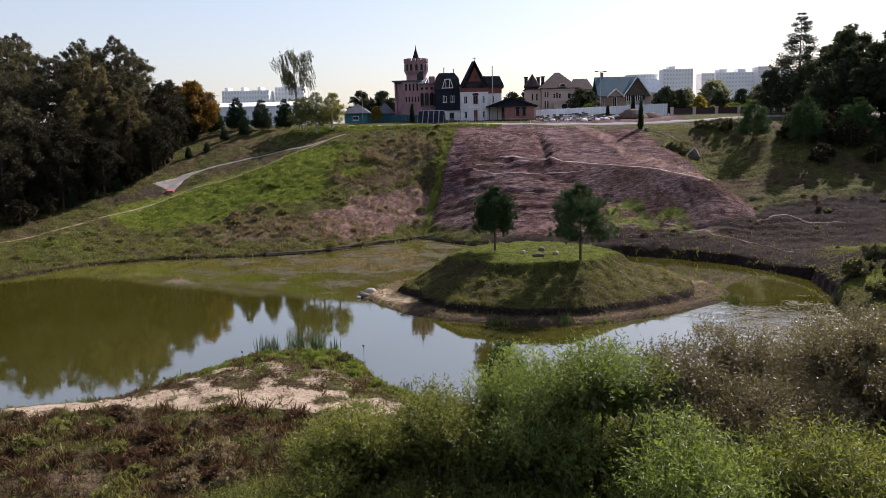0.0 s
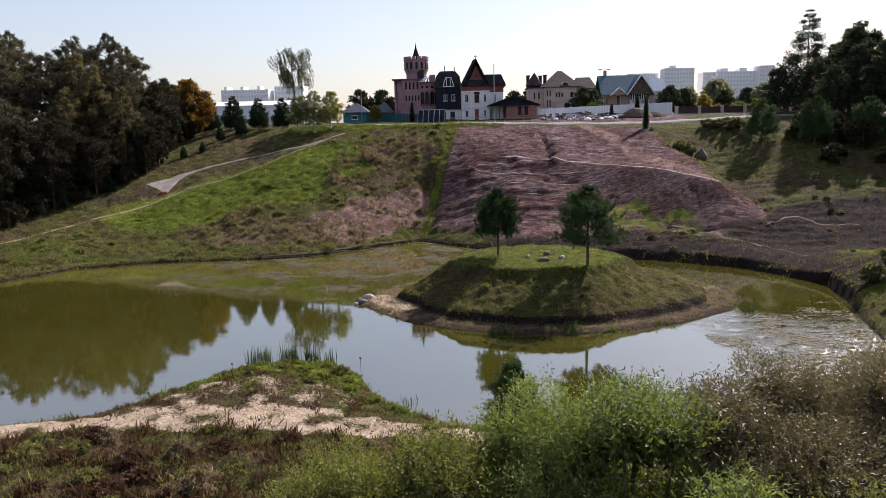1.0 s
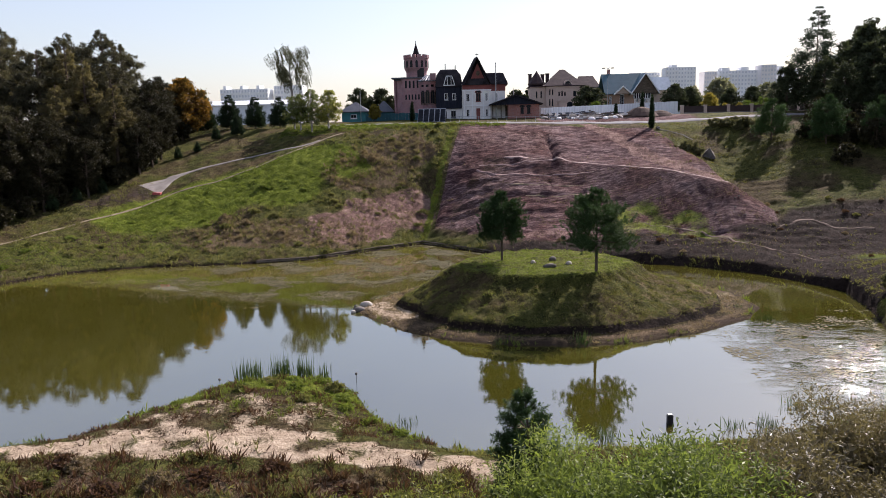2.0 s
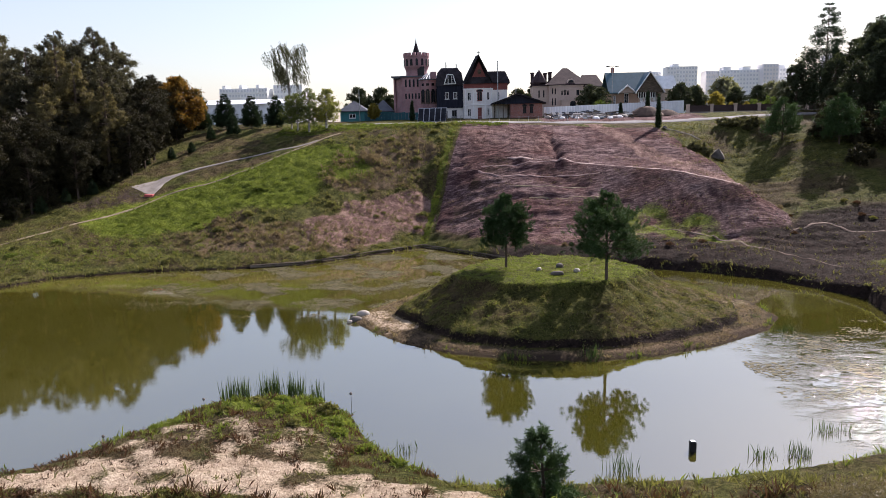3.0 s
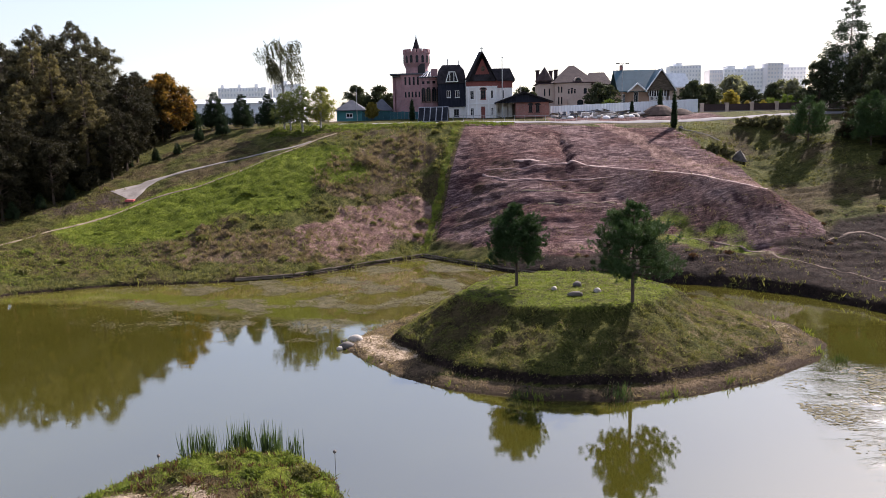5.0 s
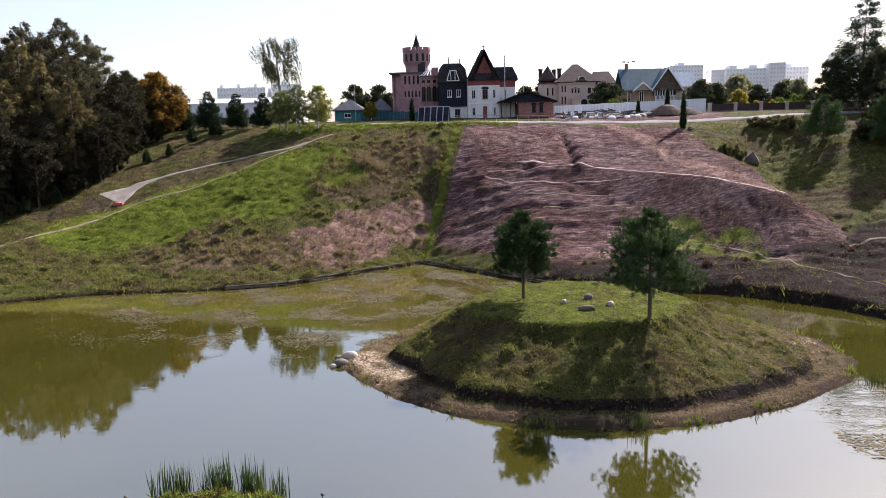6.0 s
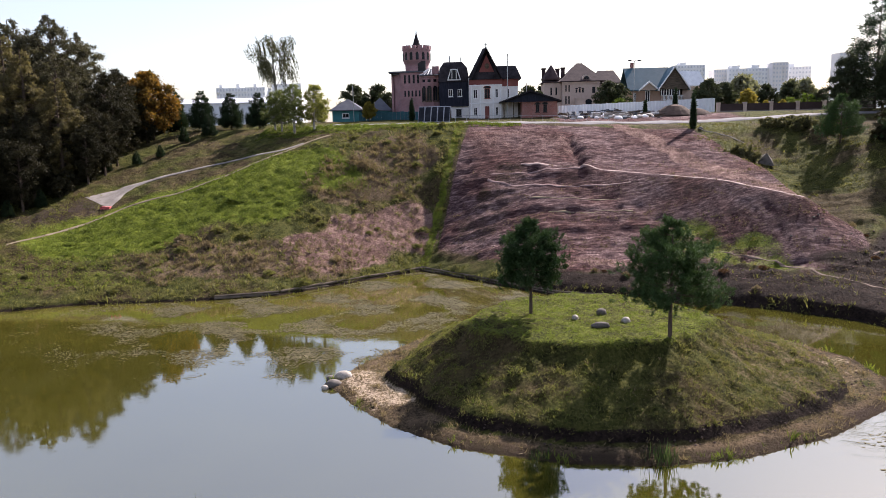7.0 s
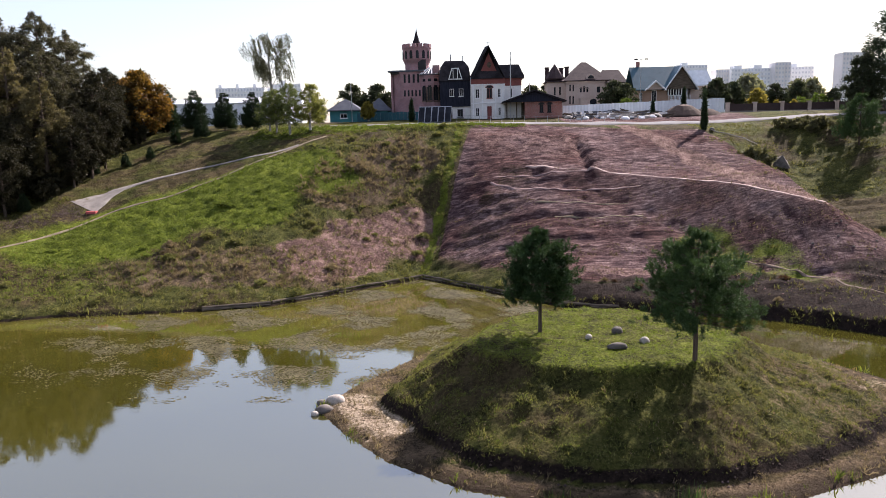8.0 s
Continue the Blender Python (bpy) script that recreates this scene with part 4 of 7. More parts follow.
for i, (p, x, y, s, r) in enumerate([
        (w2, -66, 103, 0.95, 40), (w4, -48.0, 131.0, 1.08, 200), (w1, -69, 108, 1.0, 80), (w2, -63, 118, 1.1, 200), (w1, -73, 118, 1.08, 160), (w2, -74, 104, 1.1, 10),
        (w1, -66, 127, 1.05, 300), (w2, -57, 128, 0.85, 120), (w1, -60, 134, 0.9, 220), (w2, -52.5, 124, 0.62, 70), (w2, -70, 138, 1.15, 310),
        (w1, -79, 128, 1.1, 15), (w2, -83, 112, 1.1, 95), (w1, -80, 98, 1.0, 190), (w2, -72, 94, 0.8, 260), (w1, -88, 104, 1.05, 330),
        (w2, -61, 104, 0.6, 150), (w3, -76, 124, 1.05, 140), (w2, -90, 124, 1.2, 20), (w1, -96, 112, 1.1, 55), (w2, -94, 98, 1.1, 280),
        (w2, -54, 133, 0.7, 5), (w1, -84, 140, 1.1, 75), (w2, -78, 88, 0.7, 35), (w4, -53.0, 131.5, 0.95, 90), (w2, -53.6, 117.5, 0.42, 170),
        (w2, -59.5, 102, 0.85, 200), (w3, -57.5, 107.5, 0.85, 60), (w2, -53.0, 112.5, 0.72, 10), (w1, -51.6, 117.5, 0.60, 110), (w2, -50.6, 122.5, 0.66, 300), (w2, -49.8, 128.5, 0.60, 240), (w2, -65, 97.5, 0.8, 20), (w1, -72, 100, 0.95, 290),
        (w2, -60, 93, 0.72, 30), (w2, -58.4, 98, 0.8, 130), (w2, -56.2, 102.6, 0.75, 230), (w2, -52.6, 107, 0.66, 330), (w2, -63.5, 88, 0.65, 90), (w1, -61, 98.5, 0.8, 190), (w3, -50.6, 110.2, 0.80, 20), (w2, -48.6, 113.6, 0.62, 80), (w2, -48.4, 118.4, 0.70, 190), (w2, -50.4, 123.4, 0.80, 310), (w1, -53.4, 116.0, 0.85, 30), (w2, -55.0, 108.4, 0.7, 250), (w3, -59.0, 114.0, 1.1, 10), (w1, -58.0, 124.0, 1.05, 77),
        (w2, -47.8, 110.6, 0.50, 15), (w2, -47.2, 113.8, 0.55, 140), (w2, -47.4, 117.6, 0.58, 260), (w2, -52.0, 103.6, 0.55, 35), (w2, -55.4, 98.6, 0.6, 75),
        (w2, -100, 135, 1.2, 200), (w1, -104, 118, 1.1, 120), (w2, -106, 100, 1.1, 240), (w2, -88, 90, 0.8, 130)]):
    plant(p, x, y, s, r)

u1 = settle(broadleaf("undergrowth_shrub", "dark leafy shrub in the wood's shade", 4.5, 2.6, 3600, 0.28, LEAF_DARK, 35, None, 0.02, 0.1, 18, "shrub"), -64, 98)
rng = np.random.default_rng(36)
for i, (x, y) in enumerate([(-68, 95), (-61, 101), (-58, 105), (-71, 99), (-56, 109), (-54.5, 115), (-52.5, 120), (-52, 127), (-66, 108), (-76, 92), (-61, 110), (-58, 116), (-55, 124), (-63, 122),
                            (-74, 110), (-51.5, 130.5), (-80, 90), (-84, 94), (-69, 115), (-54, 138), (-58, 139), (-49, 140), (-82, 104), (-66, 134), (-90, 95)]):
    plant(u1, x, y, rng.uniform(0.7, 1.25), 47 * i)
for i, (x, y) in enumerate([(-57.5, 103.5), (-54.8, 107.5), (-52.4, 111), (-51, 114.5), (-50, 119), (-49, 124), (-48.2, 129), (-50, 109.8), (-62.5, 97.5), (-67, 92.5), (-49.5, 135.5), (-52, 136), (-57.6, 92), (-56.4, 96.5), (-54.6, 101), (-52.2, 104.4), (-49.6, 107.2), (-48.2, 111.5), (-48, 116), (-60.5, 87), (-64, 83.5), (-68, 86), (-59, 95.5), (-55.5, 104.5)]):
    plant(u1, x, y, rng.uniform(0.55, 0.85), 67 * i)

# ---- trees along the hilltop ----
s1 = settle(conifer("spruce_tree", "small dark spruce with a full rounded crown on the hilltop", 6.7, 2.6, 26000, 0.23, CONIFER, 41, 0.16, 20, 0.22, power=0.62), -48.2, 140)
for x, y, s, r in ((-41.5, 134, 0.9, 240), (-37.85, 126, 0.5, 340), (-36.5, 132, 0.82, 100), (-32.0, 131, 0.8, 210), (-50.6, 139.5, 0.8, 140)):
    plant(s1, x, y, s, r)
for x, y, k in ((-50.7, 105, 0.32), (-52.6, 101.7, 0.3), (-44.5, 117, 0.28), (-42.4, 119.7, 0.26), (-41.3, 125.6, 0.35), (-47.6, 115.2, 0.3), (-54.5, 99.0, 0.34)):
    plant(s1, x, y, k, 77 * k * 100)
settle(weeping_birch("birch_tree", "tall sparse birch with a drooping windblown crown", 16.0, 4.6, foliage("thin_birch_leaves", (0.030, 0.033, 0.017), (0.095, 0.095, 0.050), 0.25), 42), -33.8, 148)
y1 = settle(broadleaf("birch_tree", "young yellow-green birch by the path", 7.6, 2.5, 8000, 0.14, foliage("soft_birch_leaves", (0.050, 0.062, 0.020), (0.15, 0.17, 0.062), 0.38), 43, BIRCH_BARK, 0.2, 0.5), -25.0, 123.4)
plant(y1, -26.9, 124.0, 0.86, 60), plant(y1, -28.2, 125.5, 0.8, 160)
settle(broadleaf("birch_tree", "young birch turning yellow by the path", 7.0, 2.2, 7500, 0.15, foliage("lime_leaves", (0.075, 0.080, 0.020), (0.22, 0.22, 0.065), 0.42), 44, BIRCH_BARK, 0.2, 0.5), -22.4, 124)
h1 = settle(broadleaf("garden_tree", "dark green round garden tree", 8, 3.0, 6500, 0.28, LEAF_GARDEN, 45, None, 0.15), -23.5, 168)
for x, y, s, r in ((-19, 170, 1.0, 50), (-16.5, 165, 0.75, 120), (10.5, 166, 0.85, 10), (24.2, 159, 0.85, 70), (26.4, 160, 0.8, 170), (12.0, 164, 0.7, 33), (41.9, 158, 0.84, 140), (45.6, 160, 0.76, 220), (43.8, 163, 0.8, 20),
                   (59, 175, 0.8, 260), (63, 160, 0.55, 90), (72, 168, 0.9, 200), (53, 182, 0.75, 20), (14.5, 178, 0.9, 300), (-12.5, 160, 0.55, 210), (79, 158, 0.8, 10), (68, 186, 0.9, 33)):
    plant(h1, x, y, s, r)
h2 = settle(broadleaf("garden_tree", "small garden tree in yellow autumn leaf", 4.6, 1.7, 4500, 0.22, LEAF_YELLOW, 46, None, 0.15), 49.0, 158)
plant(h2, -17.2, 143, 0.75, 80), plant(h2, 50.6, 153.5, 0.5, 50), plant(h2, 53.4, 153.5, 0.5, 150)

b1 = settle(broadleaf("garden_bush", "fresh green garden bush behind the white fence", 3.2, 2.2, 3600, 0.17, LEAF_GREEN, 47, None, 0.03, 0.1, 20, "shrub"), 25.2, 152)
plant(b1, 28.0, 151, 0.7, 60), plant(b1, 31.6, 154, 0.55, 130), plant(b1, 38.4, 153, 0.75, 200), plant(b1, 56.5, 158, 0.9, 20), plant(b1, 60.5, 160, 1.1, 90)

# ---- the shaded bank to the east ----
settle(conifer("spruce_tree", "very tall thin-crowned old spruce", 17.6, 6.4, 26000, 0.40, CONIFER, 51, 0.15, 24, 0.34, sparse=1.0), 59.7, 136)
e1 = settle(broadleaf("lime_tree", "large dark round-crowned tree above the bank", 15.5, 4.8, 17000, 0.30, LEAF_GARDEN, 52, None, 0.12), 63.2, 125)
# the copies farthest east stand unseen, added to shade the bank
plant(e1, 69.5, 121, 1.0, 70), plant(e1, 52.5, 130, 0.58, 150), plant(e1, 57.0, 127, 0.62, 230), plant(e1, 60.5, 119, 0.8, 15), plant(e1, 54.8, 116, 0.58, 95), plant(e1, 58.8, 112.5, 0.62, 185), plant(e1, 62.5, 108, 0.72, 285), plant(e1, 65, 131, 1.0, 260), plant(e1, 76, 128, 1.1, 10), plant(e1, 84, 118, 1.0, 310), plant(e1, 67, 108, 0.95, 120), plant(e1, 72, 98, 0.9, 20), plant(e1, 63.5, 115.5, 0.9, 200)
e2 = settle(young_pine("pine_tree", "bushy dark pine on the shaded bank", 5.6, 2.3, 30000, 53, 0.16, 0.26), 42.4, 110.5)
plant(e2, 47.6, 105.5, 1.12, 90), plant(e2, 54, 104, 1.1, 200), plant(e2, 60, 98, 1.2, 300)
for i, (x, y) in enumerate([(47, 108.5), (50, 104.5), (49, 110.5), (51, 106.5), (52.5, 102.5), (50, 113), (52, 109), (57, 106), (55, 113), (61, 109), (66, 104), (47, 99), (53, 97), (59, 102), (64, 113), (70, 110), (74, 104), (66, 96), (57, 100), (62, 94), (69, 100)]):
    plant(u1, x, y, rng.uniform(0.6, 1.0), 61 * i)
g1 = settle(broadleaf("low_bush", "low grey-green bush on the grassy bank", 1.3, 1.5, 3000, 0.15, foliage("grey_olive_leaves", (0.035, 0.036, 0.018), (0.15, 0.14, 0.075), 0.3), 54, None, 0.02, 0.1, 16, "shrub"), 37.6, 119.4)
for i, (x, y, k) in enumerate([(39.0, 118.4, 1.0), (41.0, 117.2, 1.15), (42.6, 115.2, 1.1), (40.6, 119.8, 0.9), (39.8, 116.4, 0.8), (30.6, 109.6, 1.1), (31.7, 109.2, 0.9), (32.2, 60.5, 1.1), (33.8, 57, 1.2), (35, 63, 1.0), (31.2, 55, 0.9), (36.5, 52, 1.3), (33, 50, 1.2), (30.5, 48, 1.0), (37, 58, 1.3)]):
    plant(g1, x, y, k, 53 * i)
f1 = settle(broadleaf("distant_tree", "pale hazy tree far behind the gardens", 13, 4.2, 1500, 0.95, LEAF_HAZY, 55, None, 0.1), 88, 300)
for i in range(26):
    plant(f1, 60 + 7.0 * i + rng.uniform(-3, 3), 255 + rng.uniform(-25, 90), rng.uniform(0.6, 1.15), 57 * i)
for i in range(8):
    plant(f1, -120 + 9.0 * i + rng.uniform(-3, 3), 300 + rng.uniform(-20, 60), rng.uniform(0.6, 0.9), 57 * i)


def weed_clump(label, material, seed, height=0.7, spread=0.75, size=0.13):
    """A low mound of leafy stalks."""
    rng = np.random.default_rng(seed)
    ob = thing("weed_clump", (0, 0, 0), label, "plant", "weed clumps on the slopes")
    bm = bmesh.new()
    c = []
    for i in range(9):
        a, k = i * 2.4, math.sqrt(i / 9)
        tip = (math.cos(a) * spread * k, math.sin(a) * spread * k, height * (1 - 0.5 * k) * rng.uniform(0.6, 1.0))
        tube(bm, [(tip[0] * 0.2, tip[1] * 0.2, -0.1), tip], [0.015, 0.006], 4)
        c.append(tip)
    part("stalks", bm, OLD_WOOD, ob).name = "stalk"
    part("crown", crown_mesh("crown", rng, c, [spread * 0.42] * 9, 620, size, size * 0.5, material, -0.6, 0.3), None, ob)
    return ob


clumps = [weed_clump("leafy dark green weed clump", GRASS_WEED, 81), weed_clump("dry brown weed clump", GRASS_DRY, 82, 0.8), weed_clump("fresh green weed clump", GRASS, 83, 0.55), weed_clump("withered dark weed clump", GRASS_DUSK, 84, 0.6)]
firsts = [(-30, 93.5), (-14, 111), (-28, 104), (-14, 30)]
for ob, (x, y) in zip(clumps, firsts):
    settle(ob, x, y)
for i in range(110):
    x = rng.uniform(-58, -4)
    y = np.interp(x, SHORE_X, SHORE_Y) + 0.6 + rng.uniform(0, 1) ** 0.8 * (np.interp(x, [-62, -48.8, -43.2, -34.1, -20, -5], [77, 90.5, 101.3, 107, 118.5, 123]) - np.interp(x, SHORE_X, SHORE_Y) - 1.2)
    if x > strip_x(y) - 1.2 or y < np.interp(x, SHORE_X, SHORE_Y) + 0.4:
        continue
    dry = float(dry_zone(np.array(x), np.array(y)))
    red = float(red_and_sheen_zone(np.array(x), np.array(y)))
    if red > 0.4 and rng.uniform() < 0.8:
        continue
    if float(lush_zone(np.array(x), np.array(y))) > 0.4 and rng.uniform() < 0.75:
        continue
    kind = 1 if rng.uniform() < dry * 0.8 else (2 if rng.uniform() < float(lush_zone(np.array(x), np.array(y))) * 0.8 else 0)
    plant(clumps[kind], x, y, rng.uniform(0.4, 0.9), 41 * i)
for i in range(60):
    x, y = rng.uniform(-24, 3), rng.uniform(23, 33.6)
    plant(clumps[(3, 3, 0, 1)[i % 4]], x, y, rng.uniform(0.4, 0.95), 37 * i)
for i, (x, y, k) in enumerate([(-13.2, 43.6, 0.5), (-11.8, 44.9, 0.45), (-10.3, 44.6, 0.5), (-8.6, 44.0, 0.6), (-7.6, 42.8, 0.7), (-7.0, 41.6, 0.65), (-9.6, 42.2, 0.6), (-12.4, 42.0, 0.5), (-14.6, 41.8, 0.45), (-6.6, 40.2, 0.55), (-11.0, 43.2, 0.4), (-15.6, 41.2, 0.4), (-5.2, 38.8, 0.5), (-8.8, 40.6, 0.5), (-3.6, 37.4, 0.5)]):
    plant(clumps[(2, 0, 2)[i % 3]], x, y, k, 43 * i)
for i in range(40):
    x, y = rng.uniform(9, 50), rng.uniform(72, 92)
    if y > np.interp(x, SHORE_X, SHORE_Y) + 0.5:
        plant(clumps[(0, 1, 3)[i % 3]], x, y, rng.uniform(0.25, 0.55), 37 * i)
# ---- houses on the hilltop ----
def wall(bm, x0, x1, z0, z1, y, thick, holes=()):
    """A wall that faces south, with openings right through it."""
    cx = sorted({x0, x1, *[h[0] for h in holes], *[h[1] for h in holes]})
    cz = sorted({z0, z1, *[h[2] for h in holes], *[h[3] for h in holes]})
    for xa, xb in zip(cx, cx[1:]):
        run = None
        for za, zb in zip(cz, cz[1:]):
            open_here = any(h[0] - 1e-4 <= xa and xb <= h[1] + 1e-4 and h[2] - 1e-4 <= za and zb <= h[3] + 1e-4 for h in holes)
            if open_here:
                if run:
                    box(bm, xa, xb, y, y + thick, *run)
                run = None
            else:
                run = (run[0], zb) if run else (za, zb)
        if run:
            box(bm, xa, xb, y, y + thick, *run)
    return bm


def window(parent, x0, x1, z0, z1, y, frame=None, arch=False, bars=1, sill=True, name="window"):
    """Frame, pane and sill in an opening whose outer face is at y."""
    f = min(0.09, (x1 - x0) * 0.12)
    bm = boxes((x0, x0 + f, y + 0.06, y + 0.14, z0, z1), (x1 - f, x1, y + 0.06, y + 0.14, z0, z1), (x0 + f, x1 - f, y + 0.06, y + 0.14, z0, z0 + f), (x0 + f, x1 - f, y + 0.06, y + 0.14, z1 - f, z1))
    for i in range(bars):
        c = x0 + (x1 - x0) * (i + 1) / (bars + 1)
        box(bm, c - f * 0.3, c + f * 0.3, y + 0.065, y + 0.135, z0 + f, z1 - f)
    if arch:
        n, r, c = 6, (x1 - x0) / 2 + 0.08, (x0 + x1) / 2
        for i in range(n):
            a, b = math.pi * i / n, math.pi * (i + 1) / n
            hull(bm, [(c + k * math.cos(t), y + d, z1 + k * 0.75 * math.sin(t)) for d in (-0.05, 0.03) for k, t in ((r, a), (r + 0.13, a), (r + 0.13, b), (r, b))],
                 [(0, 1, 2, 3), (7, 6, 5, 4), (0, 4, 5, 1), (1, 5, 6, 2), (2, 6, 7, 3), (3, 7, 4, 0)])
    w = part(name, bm, frame or FRAME_WHITE, parent)
    part("pane", boxes((x0 + f, x1 - f, y + 0.095, y + 0.105, z0 + f, z1 - f)), GLASS, w)
    if arch:
        n, c, r = 8, (x0 + x1) / 2, (x1 - x0) / 2 + 0.07
        bm = bmesh.new()
        rim = [(c + r * math.cos(math.pi * i / n), z1 + 0.003 + r * 0.75 * math.sin(math.pi * i / n)) for i in range(n + 1)]
        loft(bm, [[(px, y - 0.012, pz) for px, pz in rim], [(px, y + 0.02, pz) for px, pz in rim]])
        part("arch_pane", bm, GLASS, w)
    if sill:
        part("sill", boxes((x0 - 0.08, x1 + 0.08, y - 0.08, y + 0.06, z0 - 0.08, z0)), frame or FRAME_WHITE, w)
    return w


def gable(bm, x0, x1, y0, y1, z0, z1, along="x", over=0.4, thick=0.18):
    """A ridged roof of two thick slopes."""
    x0, x1, y0, y1 = x0 - over, x1 + over, y0 - over, y1 + over
    if along == "x":
        m = (y0 + y1) / 2
        for a, b in ((y0, m), (y1, m)):
            hull(bm, [(x0, a, z0), (x1, a, z0), (x1, b, z1), (x0, b, z1), (x0, a, z0 + thick), (x1, a, z0 + thick), (x1, b, z1 + thick), (x0, b, z1 + thick)],
                 [(0, 1, 2, 3), (4, 5, 6, 7), (0, 1, 5, 4), (1, 2, 6, 5), (2, 3, 7, 6), (3, 0, 4, 7)])
    else:
        m = (x0 + x1) / 2
        for a, b in ((x0, m), (x1, m)):
            hull(bm, [(a, y0, z0), (a, y1, z0), (b, y1, z1), (b, y0, z1), (a, y0, z0 + thick), (a, y1, z0 + thick), (b, y1, z1 + thick), (b, y0, z1 + thick)],
                 [(0, 1, 2, 3), (4, 5, 6, 7), (0, 1, 5, 4), (1, 2, 6, 5), (2, 3, 7, 6), (3, 0, 4, 7)])
    return bm


def hip(bm, x0, x1, y0, y1, z0, z1, ridge=0.0, over=0.45, rise=0.15):
    """A hipped roof: eaves board and four slopes that meet in a short ridge along x."""
    x0, x1, y0, y1 = x0 - over, x1 + over, y0 - over, y1 + over
    c, m = (x0 + x1) / 2, (y0 + y1) / 2
    return hull(bm, [(x0, y0, z0), (x1, y0, z0), (x1, y1, z0), (x0, y1, z0), (x0, y0, z0 + rise), (x1, y0, z0 + rise), (x1, y1, z0 + rise), (x0, y1, z0 + rise), (c - ridge, m, z1), (c + ridge, m, z1)],
                [(3, 2, 1, 0), (0, 1, 5, 4), (1, 2, 6, 5), (2, 3, 7, 6), (3, 0, 4, 7), (4, 5, 9, 8), (5, 6, 9), (6, 7, 8, 9), (7, 4, 8)])


def shell(bm, x0, x1, y0, y1, z0, z1, t=0.35):
    """The other three walls of a house whose front is at y0."""
    box(bm, x0, x0 + t, y0 + t, y1, z0, z1), box(bm, x1 - t, x1, y0 + t, y1, z0, z1), box(bm, x0 + t, x1 - t, y1 - t, y1, z0, z1)
    return bm


def castle():
    h = thing("castle_house", (-9.5, 150, 15.6), "plum brick house like a small castle with a battlemented round tower", "house")
    slots = [(-12.0 + 0.62 * i, -11.7 + 0.62 * i, 20.0, 21.0) for i in range(5)] + [(-12.0 + 0.75 * i, -11.65 + 0.75 * i, 22.2, 23.6) for i in range(4)]
    bm = wall(bmesh.new(), -12.5, -8.6, 15.0, 24.0, 150, 0.4, slots)
    shell(bm, -14.3, -6.0, 151.2, 160, 15.0, 24.0)
    hull(bm, [(-14.3, 152.4, 15), (-12.5, 150.0, 15), (-12.5, 150.4, 15), (-14.0, 152.4, 15), (-14.3, 152.4, 24), (-12.5, 150.0, 24), (-12.5, 150.4, 24), (-14.0, 152.4, 24)],
         [(0, 1, 5, 4), (1, 2, 6, 5), (2, 3, 7, 6), (3, 0, 4, 7), (3, 2, 1, 0), (4, 5, 6, 7)])
    part("wall", bm, BRICK, h)
    for s in slots:
        window(h, *s, 150, DARK_STEEL, bars=0, sill=False)
    part("parapet", boxes((-14.6, -12.7, 149.9, 152.2, 24.0, 24.25), (-12.7, -8.6, 149.75, 150.2, 24.0, 24.25)), SLATE, h)
    part("roof", boxes((-14.2, -6.1, 150.45, 159.9, 23.7, 23.95)), SLATE, h)
    # the rounded corner bay
    cx, cy, r = -7.3, 151.0, 2.05
    bm = loft(bmesh.new(), [ring(cx, cy, z, k, 16, 0.2) for z, k in ((15, r), (23.0, r), (23.05, r + 0.12), (23.35, r + 0.12))])
    bay = part("corner_bay", bm, BRICK, h)
    for a in (-128, -100, -72, -46):
        x, y = cx + (r + 0.0) * math.cos(radians(a)), cy + (r - 0.02) * math.sin(radians(a))
        turn = Matrix.Translation((x, y, 0)) @ Matrix.Rotation(radians(a + 90), 4, "Z") @ Matrix.Translation((-x, -y, 0))
        bm = boxes((x - 0.34, x + 0.34, y - 0.05, y + 0.25, 19.2, 21.4), (x - 0.26, x + 0.26, y - 0.05, y + 0.25, 21.4, 21.65), (x - 0.26, x + 0.26, y - 0.05, y + 0.25, 22.3, 22.75))
        bmesh.ops.transform(bm, matrix=turn, verts=bm.verts)
        w = part("window", bm, GLASS, bay)
        bm = boxes((x - 0.42, x - 0.34, y - 0.09, y + 0.2, 19.1, 21.4), (x + 0.34, x + 0.42, y - 0.09, y + 0.2, 19.1, 21.4), (x - 0.42, x + 0.42, y - 0.11, y + 0.2, 19.0, 19.1), (x - 0.03, x + 0.03, y - 0.07, y, 19.2, 21.4))
        bmesh.ops.transform(bm, matrix=turn, verts=bm.verts)
        part("frame", bm, OLD_WOOD, w)
    roof = part("bay_roof", loft(bmesh.new(), [ring(cx, cy, 23.36, r + 0.3, 16), ring(cx, cy, 23.5, r + 0.3, 16), ring(cx, cy, 24.6, 0.5, 16)]), SLATE, h)
    for i in range(11):
        a = radians(-165 + 15 * i)
        bm = tube(bmesh.new(), [(cx + (r + 0.3) * math.cos(a), cy + (r + 0.3) * math.sin(a), 23.52), (cx + 0.5 * math.cos(a), cy + 0.5 * math.sin(a), 24.66)], [0.07, 0.05], 4)
        part("rib", bm, FRAME_WHITE, roof, "pale metal roof rib")
    # the tower
    tx, ty = -9.9, 153.0
    bm = loft(bmesh.new(), [ring(tx, ty, z, k, 18) for z, k in ((18, 2.02), (25.2, 2.02), (25.5, 2.1), (26.1, 2.38), (27.9, 2.40))])
    tower = part("tower", bm, BRICK, h)
    part("tower_cornice", loft(bmesh.new(), [ring(tx, ty, 27.9, 2.5, 18), ring(tx, ty, 28.05, 2.5, 18)]), BRICK, tower)
    part("tower_door", boxes((-9.6, -8.3, 150.9, 151.4, 24.0, 26.0)), DARK_STEEL, tower, "dark lean-to hatch under the tower head")
